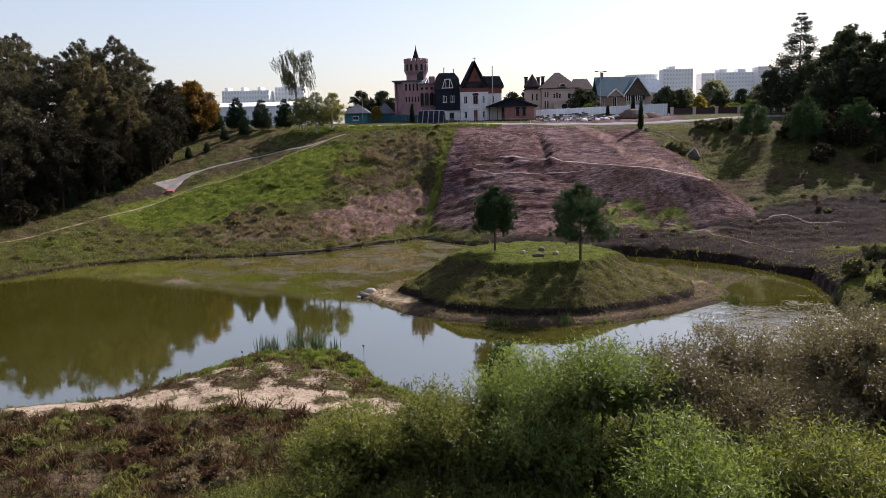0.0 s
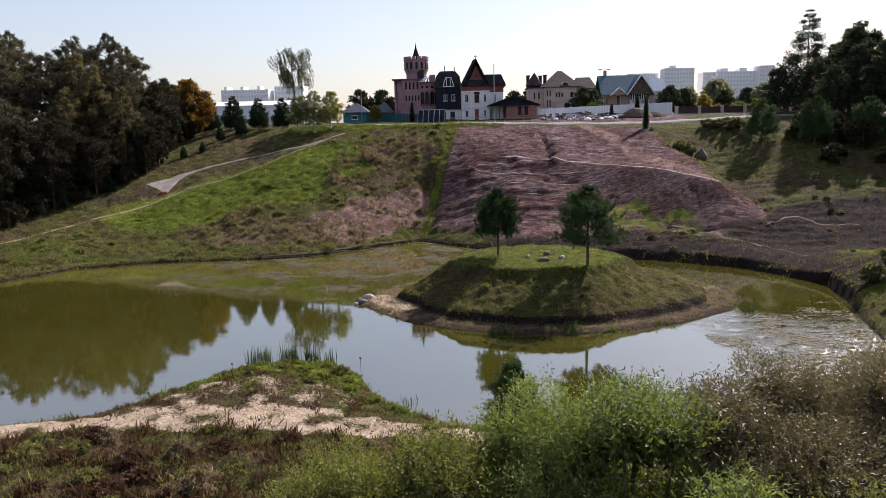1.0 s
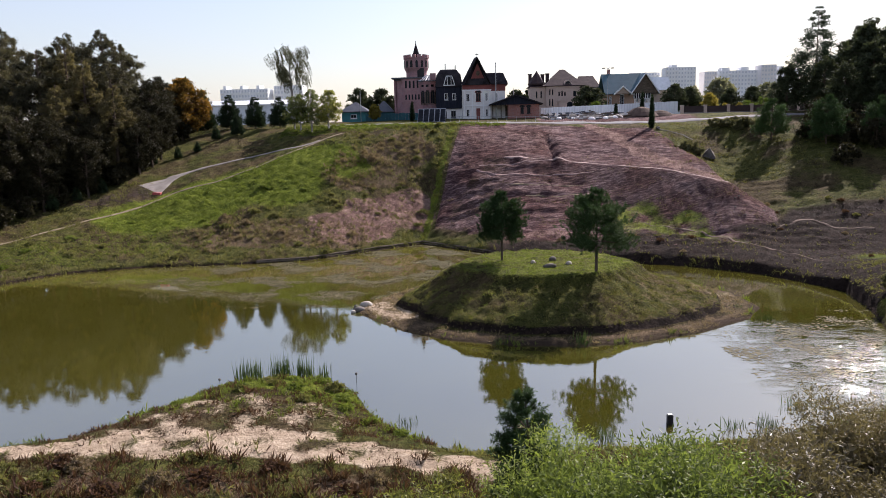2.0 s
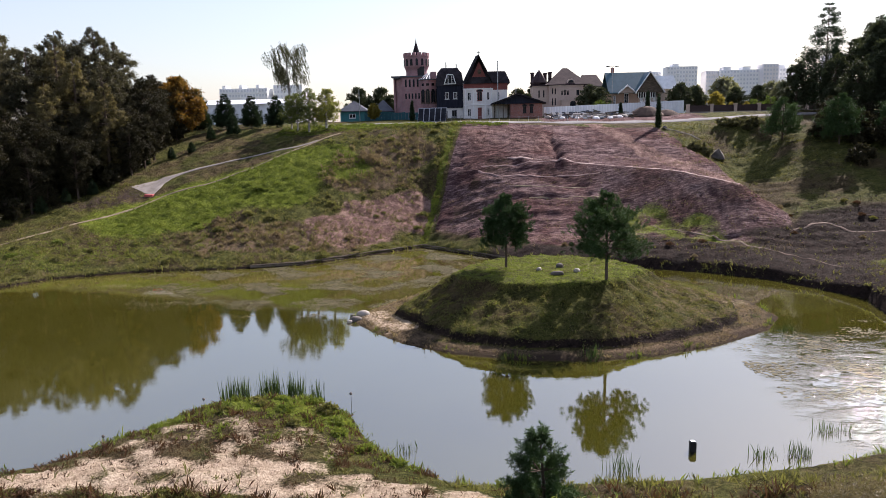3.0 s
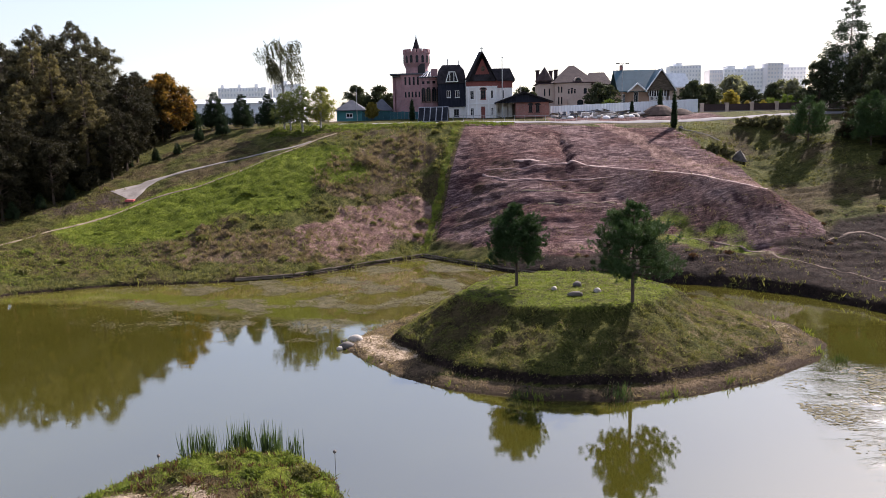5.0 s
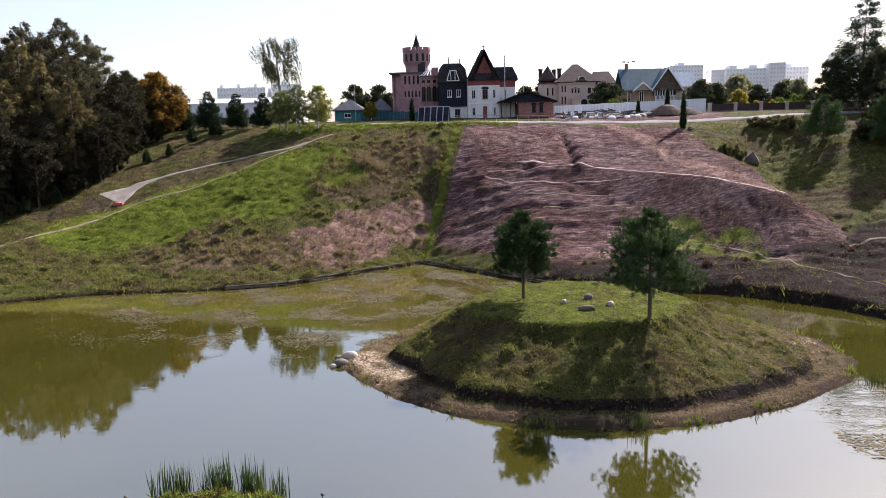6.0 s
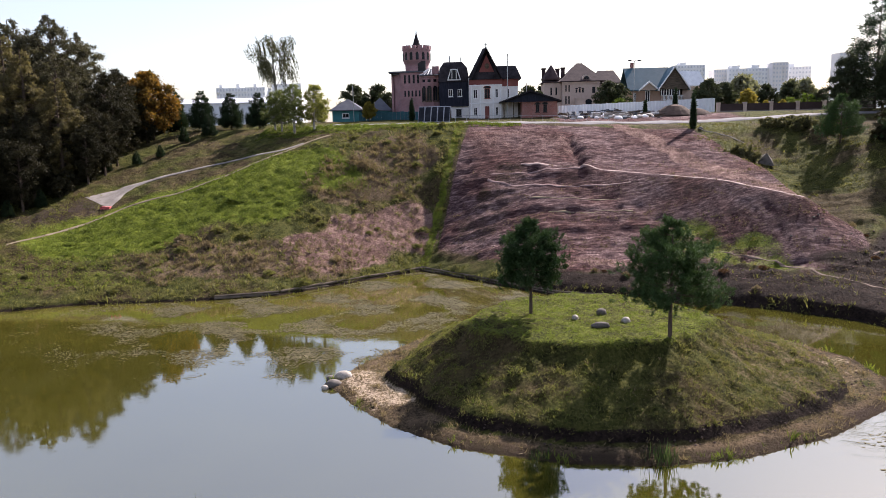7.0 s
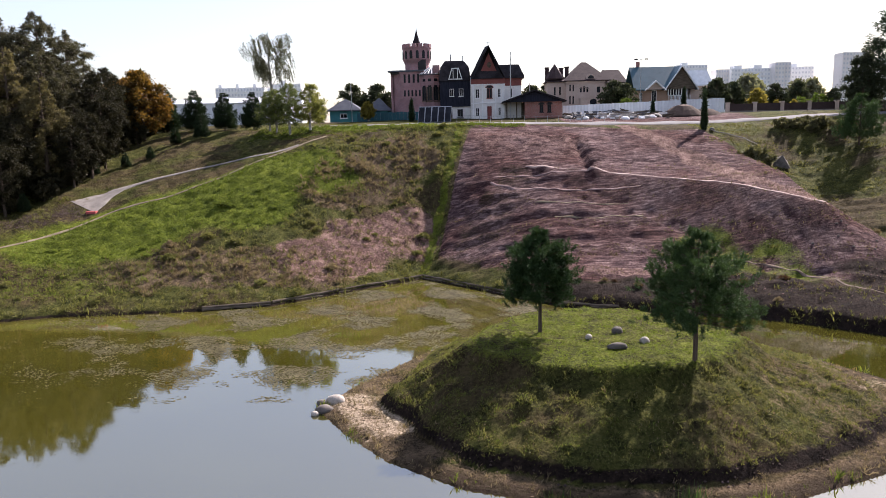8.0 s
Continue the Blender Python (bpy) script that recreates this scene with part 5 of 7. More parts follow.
    for i in range(14):
        a = 2 * math.pi * i / 14 + 0.1
        turn = Matrix.Translation((tx, ty, 0)) @ Matrix.Rotation(a, 4, "Z")
        bm = boxes((2.12, 2.48, -0.36, 0.36, 28.05, 28.62))
        bmesh.ops.transform(bm, matrix=turn, verts=bm.verts)
        part("merlon", bm, BRICK, tower)
        bm = boxes((2.3, 2.44, -0.24, 0.24, 26.2, 27.3), (2.3, 2.43, -0.15, 0.15, 27.3, 27.5))
        bmesh.ops.transform(bm, matrix=turn @ Matrix.Rotation(math.pi / 14, 4, "Z"), verts=bm.verts)
        part("window", bm, GLASS, tower)
    part("spire", loft(bmesh.new(), [ring(tx, ty, 28.0, 0.85, 8), ring(tx, ty, 28.6, 0.72, 8), ring(tx, ty, 30.6, 0.12, 8), ring(tx, ty, 31.4, 0.02, 8)]), ROOF, h)


def timber_house():
    h = thing("timber_house", (-3.3, 146, 15.6), "narrow black timber house with a white ground floor", "house")
    low = [(-4.6, -3.9, 16.3, 17.5), (-3.1, -2.2, 16.3, 17.6)]
    part("ground_floor", shell(wall(bmesh.new(), -5.6, -1.0, 15.0, 18.0, 145.2, 0.4, low), -5.6, -1.0, 145.2, 153, 15.0, 18.0), STUCCO, h)
    high = [(-4.3, -3.6, 19.6, 20.8), (-2.8, -2.1, 19.6, 20.8)]
    part("upper_wall", shell(wall(bmesh.new(), -5.8, -0.95, 18.0, 22.0, 144.9, 0.4, high), -5.8, -0.95, 144.9, 153.2, 18.0, 22.0), TIMBER, h)
    for s in low:
        window(h, *s, 145.2, SLATE)
    for s in high:
        window(h, *s, 144.9)
    bm = loft(bmesh.new(), [[(-5.95, 144.7, 22), (-0.8, 144.7, 22), (-0.8, 153.4, 22), (-5.95, 153.4, 22)], [(-5.7, 145.4, 24.2), (-1.2, 145.4, 24.2), (-1.2, 152.6, 24.2), (-5.7, 152.6, 24.2)],
                            [(-5.0, 146.2, 25.2), (-2.0, 146.2, 25.2), (-2.0, 151.5, 25.2), (-5.0, 151.5, 25.2)], [(-4.6, 147.5, 25.35), (-2.4, 147.5, 25.35), (-2.4, 150, 25.35), (-4.6, 150, 25.35)]])
    part("roof", bm, ROOF, h)
    d = part("dormer", loft(bmesh.new(), [[(-4.45, 144.5, 22.2), (-2.2, 144.5, 22.2), (-2.2, 146.5, 22.2), (-4.45, 146.5, 22.2)], [(-3.9, 144.5, 24.0), (-2.75, 144.5, 24.0), (-2.75, 146.5, 24.0), (-3.9, 146.5, 24.0)]]), FRAME_WHITE, h, "white framed dormer")
    part("pane", hull(bmesh.new(), [(-4.25, 144.46, 22.35), (-2.4, 144.46, 22.35), (-2.85, 144.46, 23.85), (-3.8, 144.46, 23.85), (-4.25, 144.52, 22.35), (-2.4, 144.52, 22.35), (-2.85, 144.52, 23.85), (-3.8, 144.52, 23.85)], [(0, 1, 2, 3), (7, 6, 5, 4), (0, 4, 5, 1), (1, 5, 6, 2), (2, 6, 7, 3), (3, 7, 4, 0)]), GLASS, d)
    part("mullion", boxes((-3.72, -3.62, 144.42, 144.47, 22.3, 23.9), (-3.02, -2.92, 144.42, 144.47, 22.3, 23.9)), FRAME_WHITE, d)
    for x, z in ((-4.1, 26.4), (-2.2, 26.1)):
        part("chimney_pipe", tube(bmesh.new(), [(x, 148, 25.0), (x, 148, z)], [0.09, 0.09], 8), STEEL, h)
    part("chimney", boxes((-7.0, -5.9, 147, 148, 23.5, 24.7)), BRICK, h)


def white_house():
    h = thing("white_house", (3, 144, 15.6), "white two-storey house with a steep dark gable and a red band", "house")
    top = [(-0.25, 0.45, 19.1, 20.6), (1.55, 2.45, 19.1, 20.7), (3.3, 3.75, 19.2, 20.6)]
    low = [(-0.2, 0.4, 16.4, 17.7), (1.6, 2.35, 15.9, 17.9), (3.35, 3.75, 16.4, 17.7)]
    bm = wall(bmesh.new(), -0.9, 4.4, 15.0, 21.3, 143, 0.4, top + low)
    shell(bm, -0.9, 4.4, 143, 152, 15.0, 21.3)
    side = [(5.2, 5.6, 19.2, 20.6)]
    wall(bm, 4.4, 7.0, 15.0, 21.0, 143.9, 0.4, side), shell(bm, 4.4, 7.0, 143.9, 152, 15.0, 21.0)
    part("wall", bm, STUCCO, h)
    part("string_course", boxes((-0.93, 4.43, 142.9, 142.997, 18.3, 18.45), (-0.93, 4.43, 142.88, 142.997, 21.1, 21.3)), FRAME_WHITE, h)
    for x in (-0.55, 0.9, 2.95, 4.1):
        part("pilaster", boxes((x - 0.1, x + 0.1, 142.93, 142.998, 15.2, 21.1)), FRAME_WHITE, h)
    for s in (top[0], top[2], low[0], low[2]):
        window(h, *s, 143)
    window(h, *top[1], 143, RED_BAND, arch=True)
    window(h, *side[0], 143.9)
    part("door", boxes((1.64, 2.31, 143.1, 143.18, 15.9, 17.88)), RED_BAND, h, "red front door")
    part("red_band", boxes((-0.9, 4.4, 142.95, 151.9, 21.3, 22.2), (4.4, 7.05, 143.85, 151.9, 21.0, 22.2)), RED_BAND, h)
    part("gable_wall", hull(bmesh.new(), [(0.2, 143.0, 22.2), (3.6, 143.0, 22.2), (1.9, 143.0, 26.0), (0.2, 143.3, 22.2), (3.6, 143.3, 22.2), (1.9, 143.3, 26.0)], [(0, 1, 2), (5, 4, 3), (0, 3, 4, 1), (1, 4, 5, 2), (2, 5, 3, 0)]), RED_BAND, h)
    part("emblem", loft(bmesh.new(), [[(2.0 + 0.35 * math.cos(a), y, 24.2 + 0.45 * math.sin(a)) for a in np.linspace(0, 2 * math.pi, 13)[:-1]] for y in (143.0, 142.9)]), OLD_WOOD, h)
    bm = bmesh.new()
    gable(bm, 0.0, 3.8, 142.7, 148, 22.15, 26.9, "y", 0.55, 0.22)
    part("gable_roof", bm, ROOF, h)
    bm = hull(bmesh.new(), [(-1.2, 142.9, 22.1), (0.4, 142.7, 22.1), (1.9, 144.0, 27.2), (1.4, 145.5, 27.2), (-1.2, 150, 22.1), (4.2, 142.7, 22.1), (3.6, 150, 22.1), (1.9, 146, 27.3)],
              [(0, 1, 2, 3), (0, 3, 4), (1, 5, 2), (5, 6, 7, 2), (4, 3, 7, 6), (3, 2, 7)])
    part("roof", bm, ROOF, h)
    bm = loft(bmesh.new(), [[(3.6, 143.4, 22.15), (7.5, 143.4, 22.15), (7.5, 152.3, 22.15), (3.6, 152.3, 22.15)], [(3.6, 143.6, 22.6), (7.4, 143.6, 22.6), (7.4, 152.1, 22.6), (3.6, 152.1, 22.6)], [(3.4, 145, 24.3), (6.7, 145, 24.3), (6.7, 151, 24.3), (3.4, 151, 24.3)], [(3.4, 147, 24.5), (6.3, 147, 24.5), (6.3, 149, 24.5), (3.4, 149, 24.5)]])
    part("wing_roof", bm, ROOF, h)
    part("weather_vane", boxes((1.86, 1.94, 145.5, 145.58, 27.2, 28.0), (1.6, 2.2, 145.52, 145.56, 27.75, 27.83)), DARK_STEEL, h)


def garage():
    h = thing("brick_outbuilding", (9, 142, 15.6), "low red brick outbuilding with a dark pitched roof", "house")
    holes = [(9.6, 10.2, 16.7, 17.9), (10.8, 11.4, 16.7, 17.9)]
    part("wall", shell(wall(bmesh.new(), 7.4, 13.0, 15.0, 18.6, 141, 0.35, holes), 7.4, 13.0, 141, 147, 15.0, 18.6), BRICK_RED, h)
    for s in holes:
        window(h, *s, 141, DARK_STEEL, arch=True)
    for x in (4.5, 6.0):
        part("post", boxes((x, x + 0.16, 140.8, 140.96, 15.2, 18.4)), OLD_WOOD, h)
    part("carport_wall", boxes((4.45, 7.38, 144, 144.2, 15.1, 18.3)), OLD_WOOD, h)
    bm = gable(bmesh.new(), 4.4, 13.1, 140.4, 147, 18.25, 19.95, "y", 0.5, 0.2)
    part("pediment", hull(bmesh.new(), [(4.2, 140.6, 18.35), (13.3, 140.6, 18.35), (8.75, 140.6, 19.9), (4.2, 140.8, 18.35), (13.3, 140.8, 18.35), (8.75, 140.8, 19.9)], [(0, 1, 2), (5, 4, 3), (0, 3, 4, 1), (1, 4, 5, 2), (2, 5, 3, 0)]), TIMBER, h)
    part("roof", bm, ROOF, h)


def beige_house():
    h = thing("beige_house", (20, 172, 16), "beige villa with dark brown hipped roofs and a small turret", "house")
    slits = [(18.0, 18.35, 21.0, 22.3), (18.6, 18.95, 21.0, 22.3), (18.0, 18.35, 18.6, 20.2), (18.6, 18.95, 18.6, 20.2)]
    arches = [(20.0, 20.45, 20.75, 21.5), (20.62, 21.07, 20.75, 21.7), (21.24, 21.69, 20.75, 21.5)]
    wide = [(23.2, 24.0, 20.6, 21.9)]
    part("wall", shell(wall(bmesh.new(), 17.5, 24.6, 15.0, 22.9, 170, 0.4, slits + arches + wide), 17.5, 24.6, 170, 180, 15.0, 22.9), BEIGE, h)
    for s in slits + wide:
        window(h, *s, 170, BEIGE, bars=0)
    for s in arches:
        window(h, *s, 170, BEIGE, arch=True, bars=0, sill=False)
    part("cornice", boxes((17.3, 24.8, 169.8, 169.98, 22.55, 22.88)), BEIGE, h)
    part("quoin", boxes((17.42, 17.72, 169.9, 169.99, 15.2, 22.5)), BEIGE, h)
    part("quoin", boxes((24.38, 24.68, 169.9, 169.99, 15.2, 22.5)), BEIGE, h)
    # the porch with its round-headed doorway, and the balcony on top of it
    door = (21.65, 22.9, 16.0, 19.1)
    part("porch", shell(wall(bmesh.new(), 19.9, 23.1, 15.0, 19.5, 167.9, 0.35, [door]), 19.9, 23.1, 167.9, 169.98, 15.0, 19.5, 0.3), BEIGE, h)
    part("doorway", loft(bmesh.new(), [[(22.27 + 0.62 * math.cos(a), y, 19.05 + (0.42 * math.sin(a) if a < 3.2 else -3.0)) for a in (0, 0.52, 1.05, 1.57, 2.09, 2.62, 3.14, 3.9, 5.5)] for y in (167.86, 168.1)]), GLASS, h)
    bm = boxes((19.8, 23.2, 167.8, 169.9, 19.5, 19.66), (19.8, 23.2, 167.8, 167.92, 20.45, 20.58))
    for i in range(15):
        box(bm, 19.85 + i * 0.23, 19.96 + i * 0.23, 167.82, 167.9, 19.66, 20.45)
    part("balcony", bm, BEIGE, h)
    part("roof", hip(bmesh.new(), 17.4, 25.4, 170, 180, 22.9, 26.8, 0.5), ROOF_BROWN, h)
    # the block to the west under its turret roof
    low = [(15.2, 15.6, 20.4, 22.0), (15.2, 15.6, 18.2, 19.8), (16.2, 16.6, 20.4, 22.0)]
    part("side_wall", shell(wall(bmesh.new(), 14.0, 17.5, 15.0, 22.9, 171.2, 0.4, low), 14.0, 17.5, 171.2, 178, 15.0, 22.9), BEIGE, h)
    for s in low:
        window(h, *s, 171.2, BEIGE, bars=0)
    part("side_roof", hip(bmesh.new(), 14.0, 18.4, 171.2, 178, 22.9, 24.4, 0.6, 0.3), ROOF_BROWN, h)
    part("turret_roof", loft(bmesh.new(), [ring(15.5, 172.6, 23.4, 1.9, 8), ring(15.5, 172.6, 23.7, 1.95, 8), ring(15.5, 172.6, 26.4, 0.05, 8)]), ROOF_BROWN, h)
    for x, y in ((14.2, 174), (18.0, 173.5), (17.2, 176)):
        part("chimney", boxes((x - 0.35, x + 0.35, y, y + 0.6, 22.9, 25.7), (x - 0.45, x + 0.45, y - 0.08, y + 0.68, 25.7, 25.95)), ROOF_BROWN, h)
    d = part("dormer", loft(bmesh.new(), [[(22.1 + 0.9 * math.cos(a), y, 23.3 + 0.9 * math.sin(a)) for a in np.linspace(0, math.pi, 9)] for y in (169.9, 172)]), BEIGE, h)
    part("pane", loft(bmesh.new(), [[(22.1 + 0.6 * math.cos(a), y, 23.35 + 0.6 * math.sin(a)) for a in np.linspace(0, math.pi, 9)] for y in (169.84, 169.89)]), GLASS, d)
    part("wing_wall", shell(wall(bmesh.new(), 24.6, 29.4, 15.0, 22.6, 174, 0.4), 24.6, 29.4, 174, 181, 15.0, 22.6), BEIGE, h)
    part("wing_roof", hip(bmesh.new(), 24.9, 29.4, 174, 181, 22.6, 25.4, 1.6), ROOF_BROWN, h)


def teal_house():
    h = thing("teal_roof_house", (34, 166, 16), "brick villa with a steep teal metal roof and white gables", "house")
    holes = [(30.0, 30.5, 18.5, 20.2), (32.2, 33.1, 18.2, 20.6), (35.6, 36.1, 18.9, 20.2), (36.4, 36.9, 18.9, 20.2), (37.2, 37.7, 18.9, 20.2)]
    part("wall", shell(wall(bmesh.new(), 29.4, 38.6, 15.0, 20.9, 164, 0.4, holes), 29.4, 38.6, 164, 172, 15.0, 20.9), plain("ochre_brick", (0.26, 0.16, 0.11), (0.38, 0.26, 0.19), 1.0), h)
    for s in holes:
        window(h, *s, 164)
    part("roof", gable(bmesh.new(), 29.4, 37.0, 164, 172.4, 20.6, 24.9, "x", 0.5), ROOF_TEAL, h)
    part("chimney", boxes((30.3, 30.9, 168.3, 168.9, 23.5, 26.1)), BRICK_RED, h)
    for x, w, z, y in ((32.6, 1.7, 22.0, 163.2), (37.1, 2.8, 24.6, 162.7)):
        g = part("gable_wall", hull(bmesh.new(), [(x - w, y, 20.7), (x + w, y, 20.7), (x, y, z), (x - w, 167, 20.7), (x + w, 167, 20.7), (x, 167, z)], [(0, 1, 2), (5, 4, 3), (0, 3, 4, 1), (1, 4, 5, 2), (2, 5, 3, 0)]), OLD_WOOD if w > 2 else BEIGE, h)
        part("gable_roof", gable(bmesh.new(), x - w, x + w, y - 0.2, 167, 20.5, z + 0.1, "y", 0.25), ROOF_TEAL, g)
        part("bargeboard", gable(bmesh.new(), x - w, x + w, y - 0.53, y - 0.51, 20.4, z, "y", 0.2, 0.3), FRAME_WHITE, g, "white bargeboards")
    bm = boxes((34.9, 38.9, 162.6, 163.9, 18.4, 18.6))
    for i in range(17):
        box(bm, 34.95 + i * 0.24, 35.03 + i * 0.24, 162.62, 162.7, 18.6, 19.5)
    box(bm, 34.9, 38.9, 162.6, 162.7, 19.5, 19.58)
    part("balcony", bm, FRAME_WHITE, h, "white balcony with thin balusters")
    part("glazed_bay", boxes((34.9, 38.4, 163.2, 163.9, 19.65, 21.0)), GLASS, h)
    for i in range(8):
        part("glazing_bar", boxes((34.9 + i * 0.48, 35.04 + i * 0.48, 163.1, 163.19, 19.65, 21.0)), FRAME_WHITE, h)
    # the sun on this slope is put in as white colour
    part("bright_roof", hull(bmesh.new(), [(38.2, 165, 23.9), (42.4, 165, 23.9), (43.0, 163, 21.2), (39.2, 163, 21.2), (38.2, 165, 24.05), (42.4, 165, 24.05), (43.0, 163, 21.35), (39.2, 163, 21.35)], [(0, 1, 2, 3), (7, 6, 5, 4), (0, 4, 5, 1), (1, 5, 6, 2), (2, 6, 7, 3), (3, 7, 4, 0)]), FRAME_WHITE, h, "sheet roof, white with the sun's brightness put in")
    part("annex_wall", boxes((39.2, 42.8, 164.2, 171, 15, 21.2)), BEIGE, h)


castle(), timber_house(), white_house(), garage(), beige_house(), teal_house()
# ---- fences, sheds and small things on the hilltop ----
def sheet_fence():
    h = thing("sheet_fence", (26, 145, 15.7), "white corrugated sheet metal fence", "fence")
    n = 13
    for i in range(n):
        xa, xb = 13.7 + 25.3 * i / n, 13.7 + 25.3 * (i + 1) / n
        za, zb = 17.75 + 0.65 * i / n, 15.3
        k = 16
        fold = [(xa + (xb - xa) * j / k, 145 + 0.04 * (j // 2 % 2)) for j in range(k + 1)]
        fold += [(px, py + 0.02) for px, py in fold[::-1]]
        part("panel", loft(bmesh.new(), [[(px, py, z) for px, py in fold] for z in (zb, za)]), WHITE_METAL, h)
        part("post", boxes((xa - 0.05, xa + 0.05, 145.09, 145.19, 15.2, za + 0.05)), STEEL, h)


def stone_fence():
    h = thing("stone_fence", (50, 150, 15.3), "grey block wall with brown sheet panels between pillars", "fence")
    for i in range(6):
        x = 41.0 + 4.4 * i
        part("pillar", boxes((x, x + 0.55, 149.9, 150.45, 14.8, 17.6), (x - 0.06, x + 0.61, 149.84, 150.51, 17.6, 17.75)), BEIGE, h)
        part("plinth", boxes((x + 0.55, x + 4.4, 150.0, 150.35, 14.6, 16.35)), STONE_WALL, h)
        part("panel", boxes((x + 0.55, x + 4.4, 150.12, 150.18, 16.35, 17.5)), BROWN_METAL, h)


def hut(x0, x1, y, z, top, roof, label):
    h = thing("garden_hut", ((x0 + x1) / 2, y, z), label, "hut")
    w = (x1 - x0)
    holes = [(x0 + w * 0.35, x0 + w * 0.6, z + 0.9, z + 1.7)]
    part("wall", shell(wall(bmesh.new(), x0, x1, z - 0.3, top, y, 0.2, holes), x0, x1, y, y + w * 0.9, z - 0.3, top, 0.2), TEAL, h)
    window(h, *holes[0], y)
    part("roof", hip(bmesh.new(), x0, x1, y, y + w * 0.9, top, roof, 0.15), SLATE, h)


def board_fence(x0, x1, y, z):
    h = thing("board_fence", ((x0 + x1) / 2, y, z), "dark teal board fence", "fence")
    n = int((x1 - x0) / 0.6)
    for i in range(n):
        a = x0 + (x1 - x0) * i / n
        part("board", boxes((a, a + (x1 - x0) / n - 0.03, y, y + 0.05, z - 0.2, z + 1.75 + 0.05 * (i % 3))), DARK_TEAL, h)
    part("rail", boxes((x0, x1, y + 0.05, y + 0.11, z + 0.4, z + 0.5)), OLD_WOOD, h)
    part("rail", boxes((x0, x1, y + 0.05, y + 0.11, z + 1.3, z + 1.4)), OLD_WOOD, h)


def cold_frame():
    h = thing("greenhouse", (-6.2, 133, 15.2), "small slanting greenhouse of dark glass panels", "greenhouse")
    z = float(land(-6.2, 133))
    for i in range(5):
        x = -8.6 + i * 0.95
        p = part("frame", hull(bmesh.new(), [(x, 132.0, z), (x + 0.93, 132.0, z), (x + 1.08, 133.4, z + 2.3), (x + 0.15, 133.4, z + 2.3), (x, 132.08, z), (x + 0.93, 132.08, z), (x + 1.08, 133.48, z + 2.3), (x + 0.15, 133.48, z + 2.3)],
                               [(0, 1, 2, 3), (7, 6, 5, 4), (0, 4, 5, 1), (1, 5, 6, 2), (2, 6, 7, 3), (3, 7, 4, 0)]), STEEL, h)
        part("pane", hull(bmesh.new(), [(x + 0.06, 131.97, z + 0.1), (x + 0.87, 131.97, z + 0.1), (x + 1.0, 133.3, z + 2.2), (x + 0.2, 133.3, z + 2.2), (x + 0.06, 131.99, z + 0.1), (x + 0.87, 131.99, z + 0.1), (x + 1.0, 133.32, z + 2.2), (x + 0.2, 133.32, z + 2.2)],
                          [(0, 1, 2, 3), (7, 6, 5, 4), (0, 4, 5, 1), (1, 5, 6, 2), (2, 6, 7, 3), (3, 7, 4, 0)]), GLASS, p)
    part("back_wall", boxes((-8.4, -3.7, 133.5, 133.65, z - 0.2, z + 2.3)), OLD_WOOD, h)


def pole(x, y, z, height, r, label, name="utility_pole", arms=0):
    h = thing(name, (x, y, z), label, "pole")
    part("shaft", tube(bmesh.new(), [(x, y, z - 0.3), (x, y, z + height)], [r, r * 0.7], 8), STEEL, h)
    if arms:
        for s in (-1, 1):
            part("arm", tube(bmesh.new(), [(x, y, z + height - 0.1), (x + s * 0.3, y, z + height + 0.1), (x + s * 0.6, y, z + height + 0.05)], [0.05, 0.045, 0.04], 6), STEEL, h)
            part("lamp_head", boxes((x + s * 0.85 - 0.28, x + s * 0.85 + 0.28, y - 0.15, y + 0.15, z + height - 0.05, z + height + 0.12)), DARK_STEEL, h)
    else:
        part("cap", boxes((x - r, x + r, y - r, y + r, z + height, z + height + 0.08)), STEEL, h)


def lump(bm, x, y, z, sx, sy, sz, rng, n=9, rows=5):
    """A rough stone: a squashed ball with an uneven skin."""
    rings = []
    for j in range(rows + 1):
        a = math.pi * (0.04 + 0.92 * j / rows) - math.pi / 2
        rings.append([(x + sx * math.cos(a) * math.cos(b) * q, y + sy * math.cos(a) * math.sin(b) * q, z + sz * math.sin(a) * (0.9 + 0.1 * q))
                      for i in range(n) for b in (2 * math.pi * i / n,) for q in (rng.uniform(0.82, 1.12),)])
    return loft(bm, rings)


def stone(x, y, z, sx, sy, sz, label, material, seed, name="boulder"):
    rng = random.Random(seed)
    ob = thing(name, (x, y, z), label, "stone")
    p = part("body", lump(bmesh.new(), x, y, z + sz * 0.55, sx, sy, sz, rng, 12, 7), material, ob)
    p.data.polygons.foreach_set("use_smooth", np.ones(len(p.data.polygons), bool))
    return ob


DARK_TEAL = plain("dark_teal_board", (0.015, 0.06, 0.075), (0.03, 0.10, 0.12), 0.8, 0.55)
sheet_fence(), stone_fence(), cold_frame()
hut(-24.2, -19.4, 148, 15.7, 17.8, 19.8, "teal hut with a grey pyramid roof")
hut(-18.0, -14.8, 150, 15.7, 17.7, 19.9, "small teal hut with a steep slate roof")
board_fence(-19.3, -8.6, 145.5, 15.6)
thuja("dark columnar thuja on the soil's edge", 4.9, 0.42, 27.9, 119.3)
thuja("dark columnar thuja by the white fence", 4.2, 0.42, 31.5, 141)
thuja("small columnar thuja by the rubble", 2.4, 0.25, 26.6, 140)
thuja("dark columnar thuja by the castle house", 3.6, 0.42, -9.9, 138)
pole(5.2, 141.6, 15.6, 10.2, 0.10, "tall pale steel mast beside the white house")
pole(-0.95, 141.9, 15.6, 6.6, 0.06, "thin steel pole before the white house")
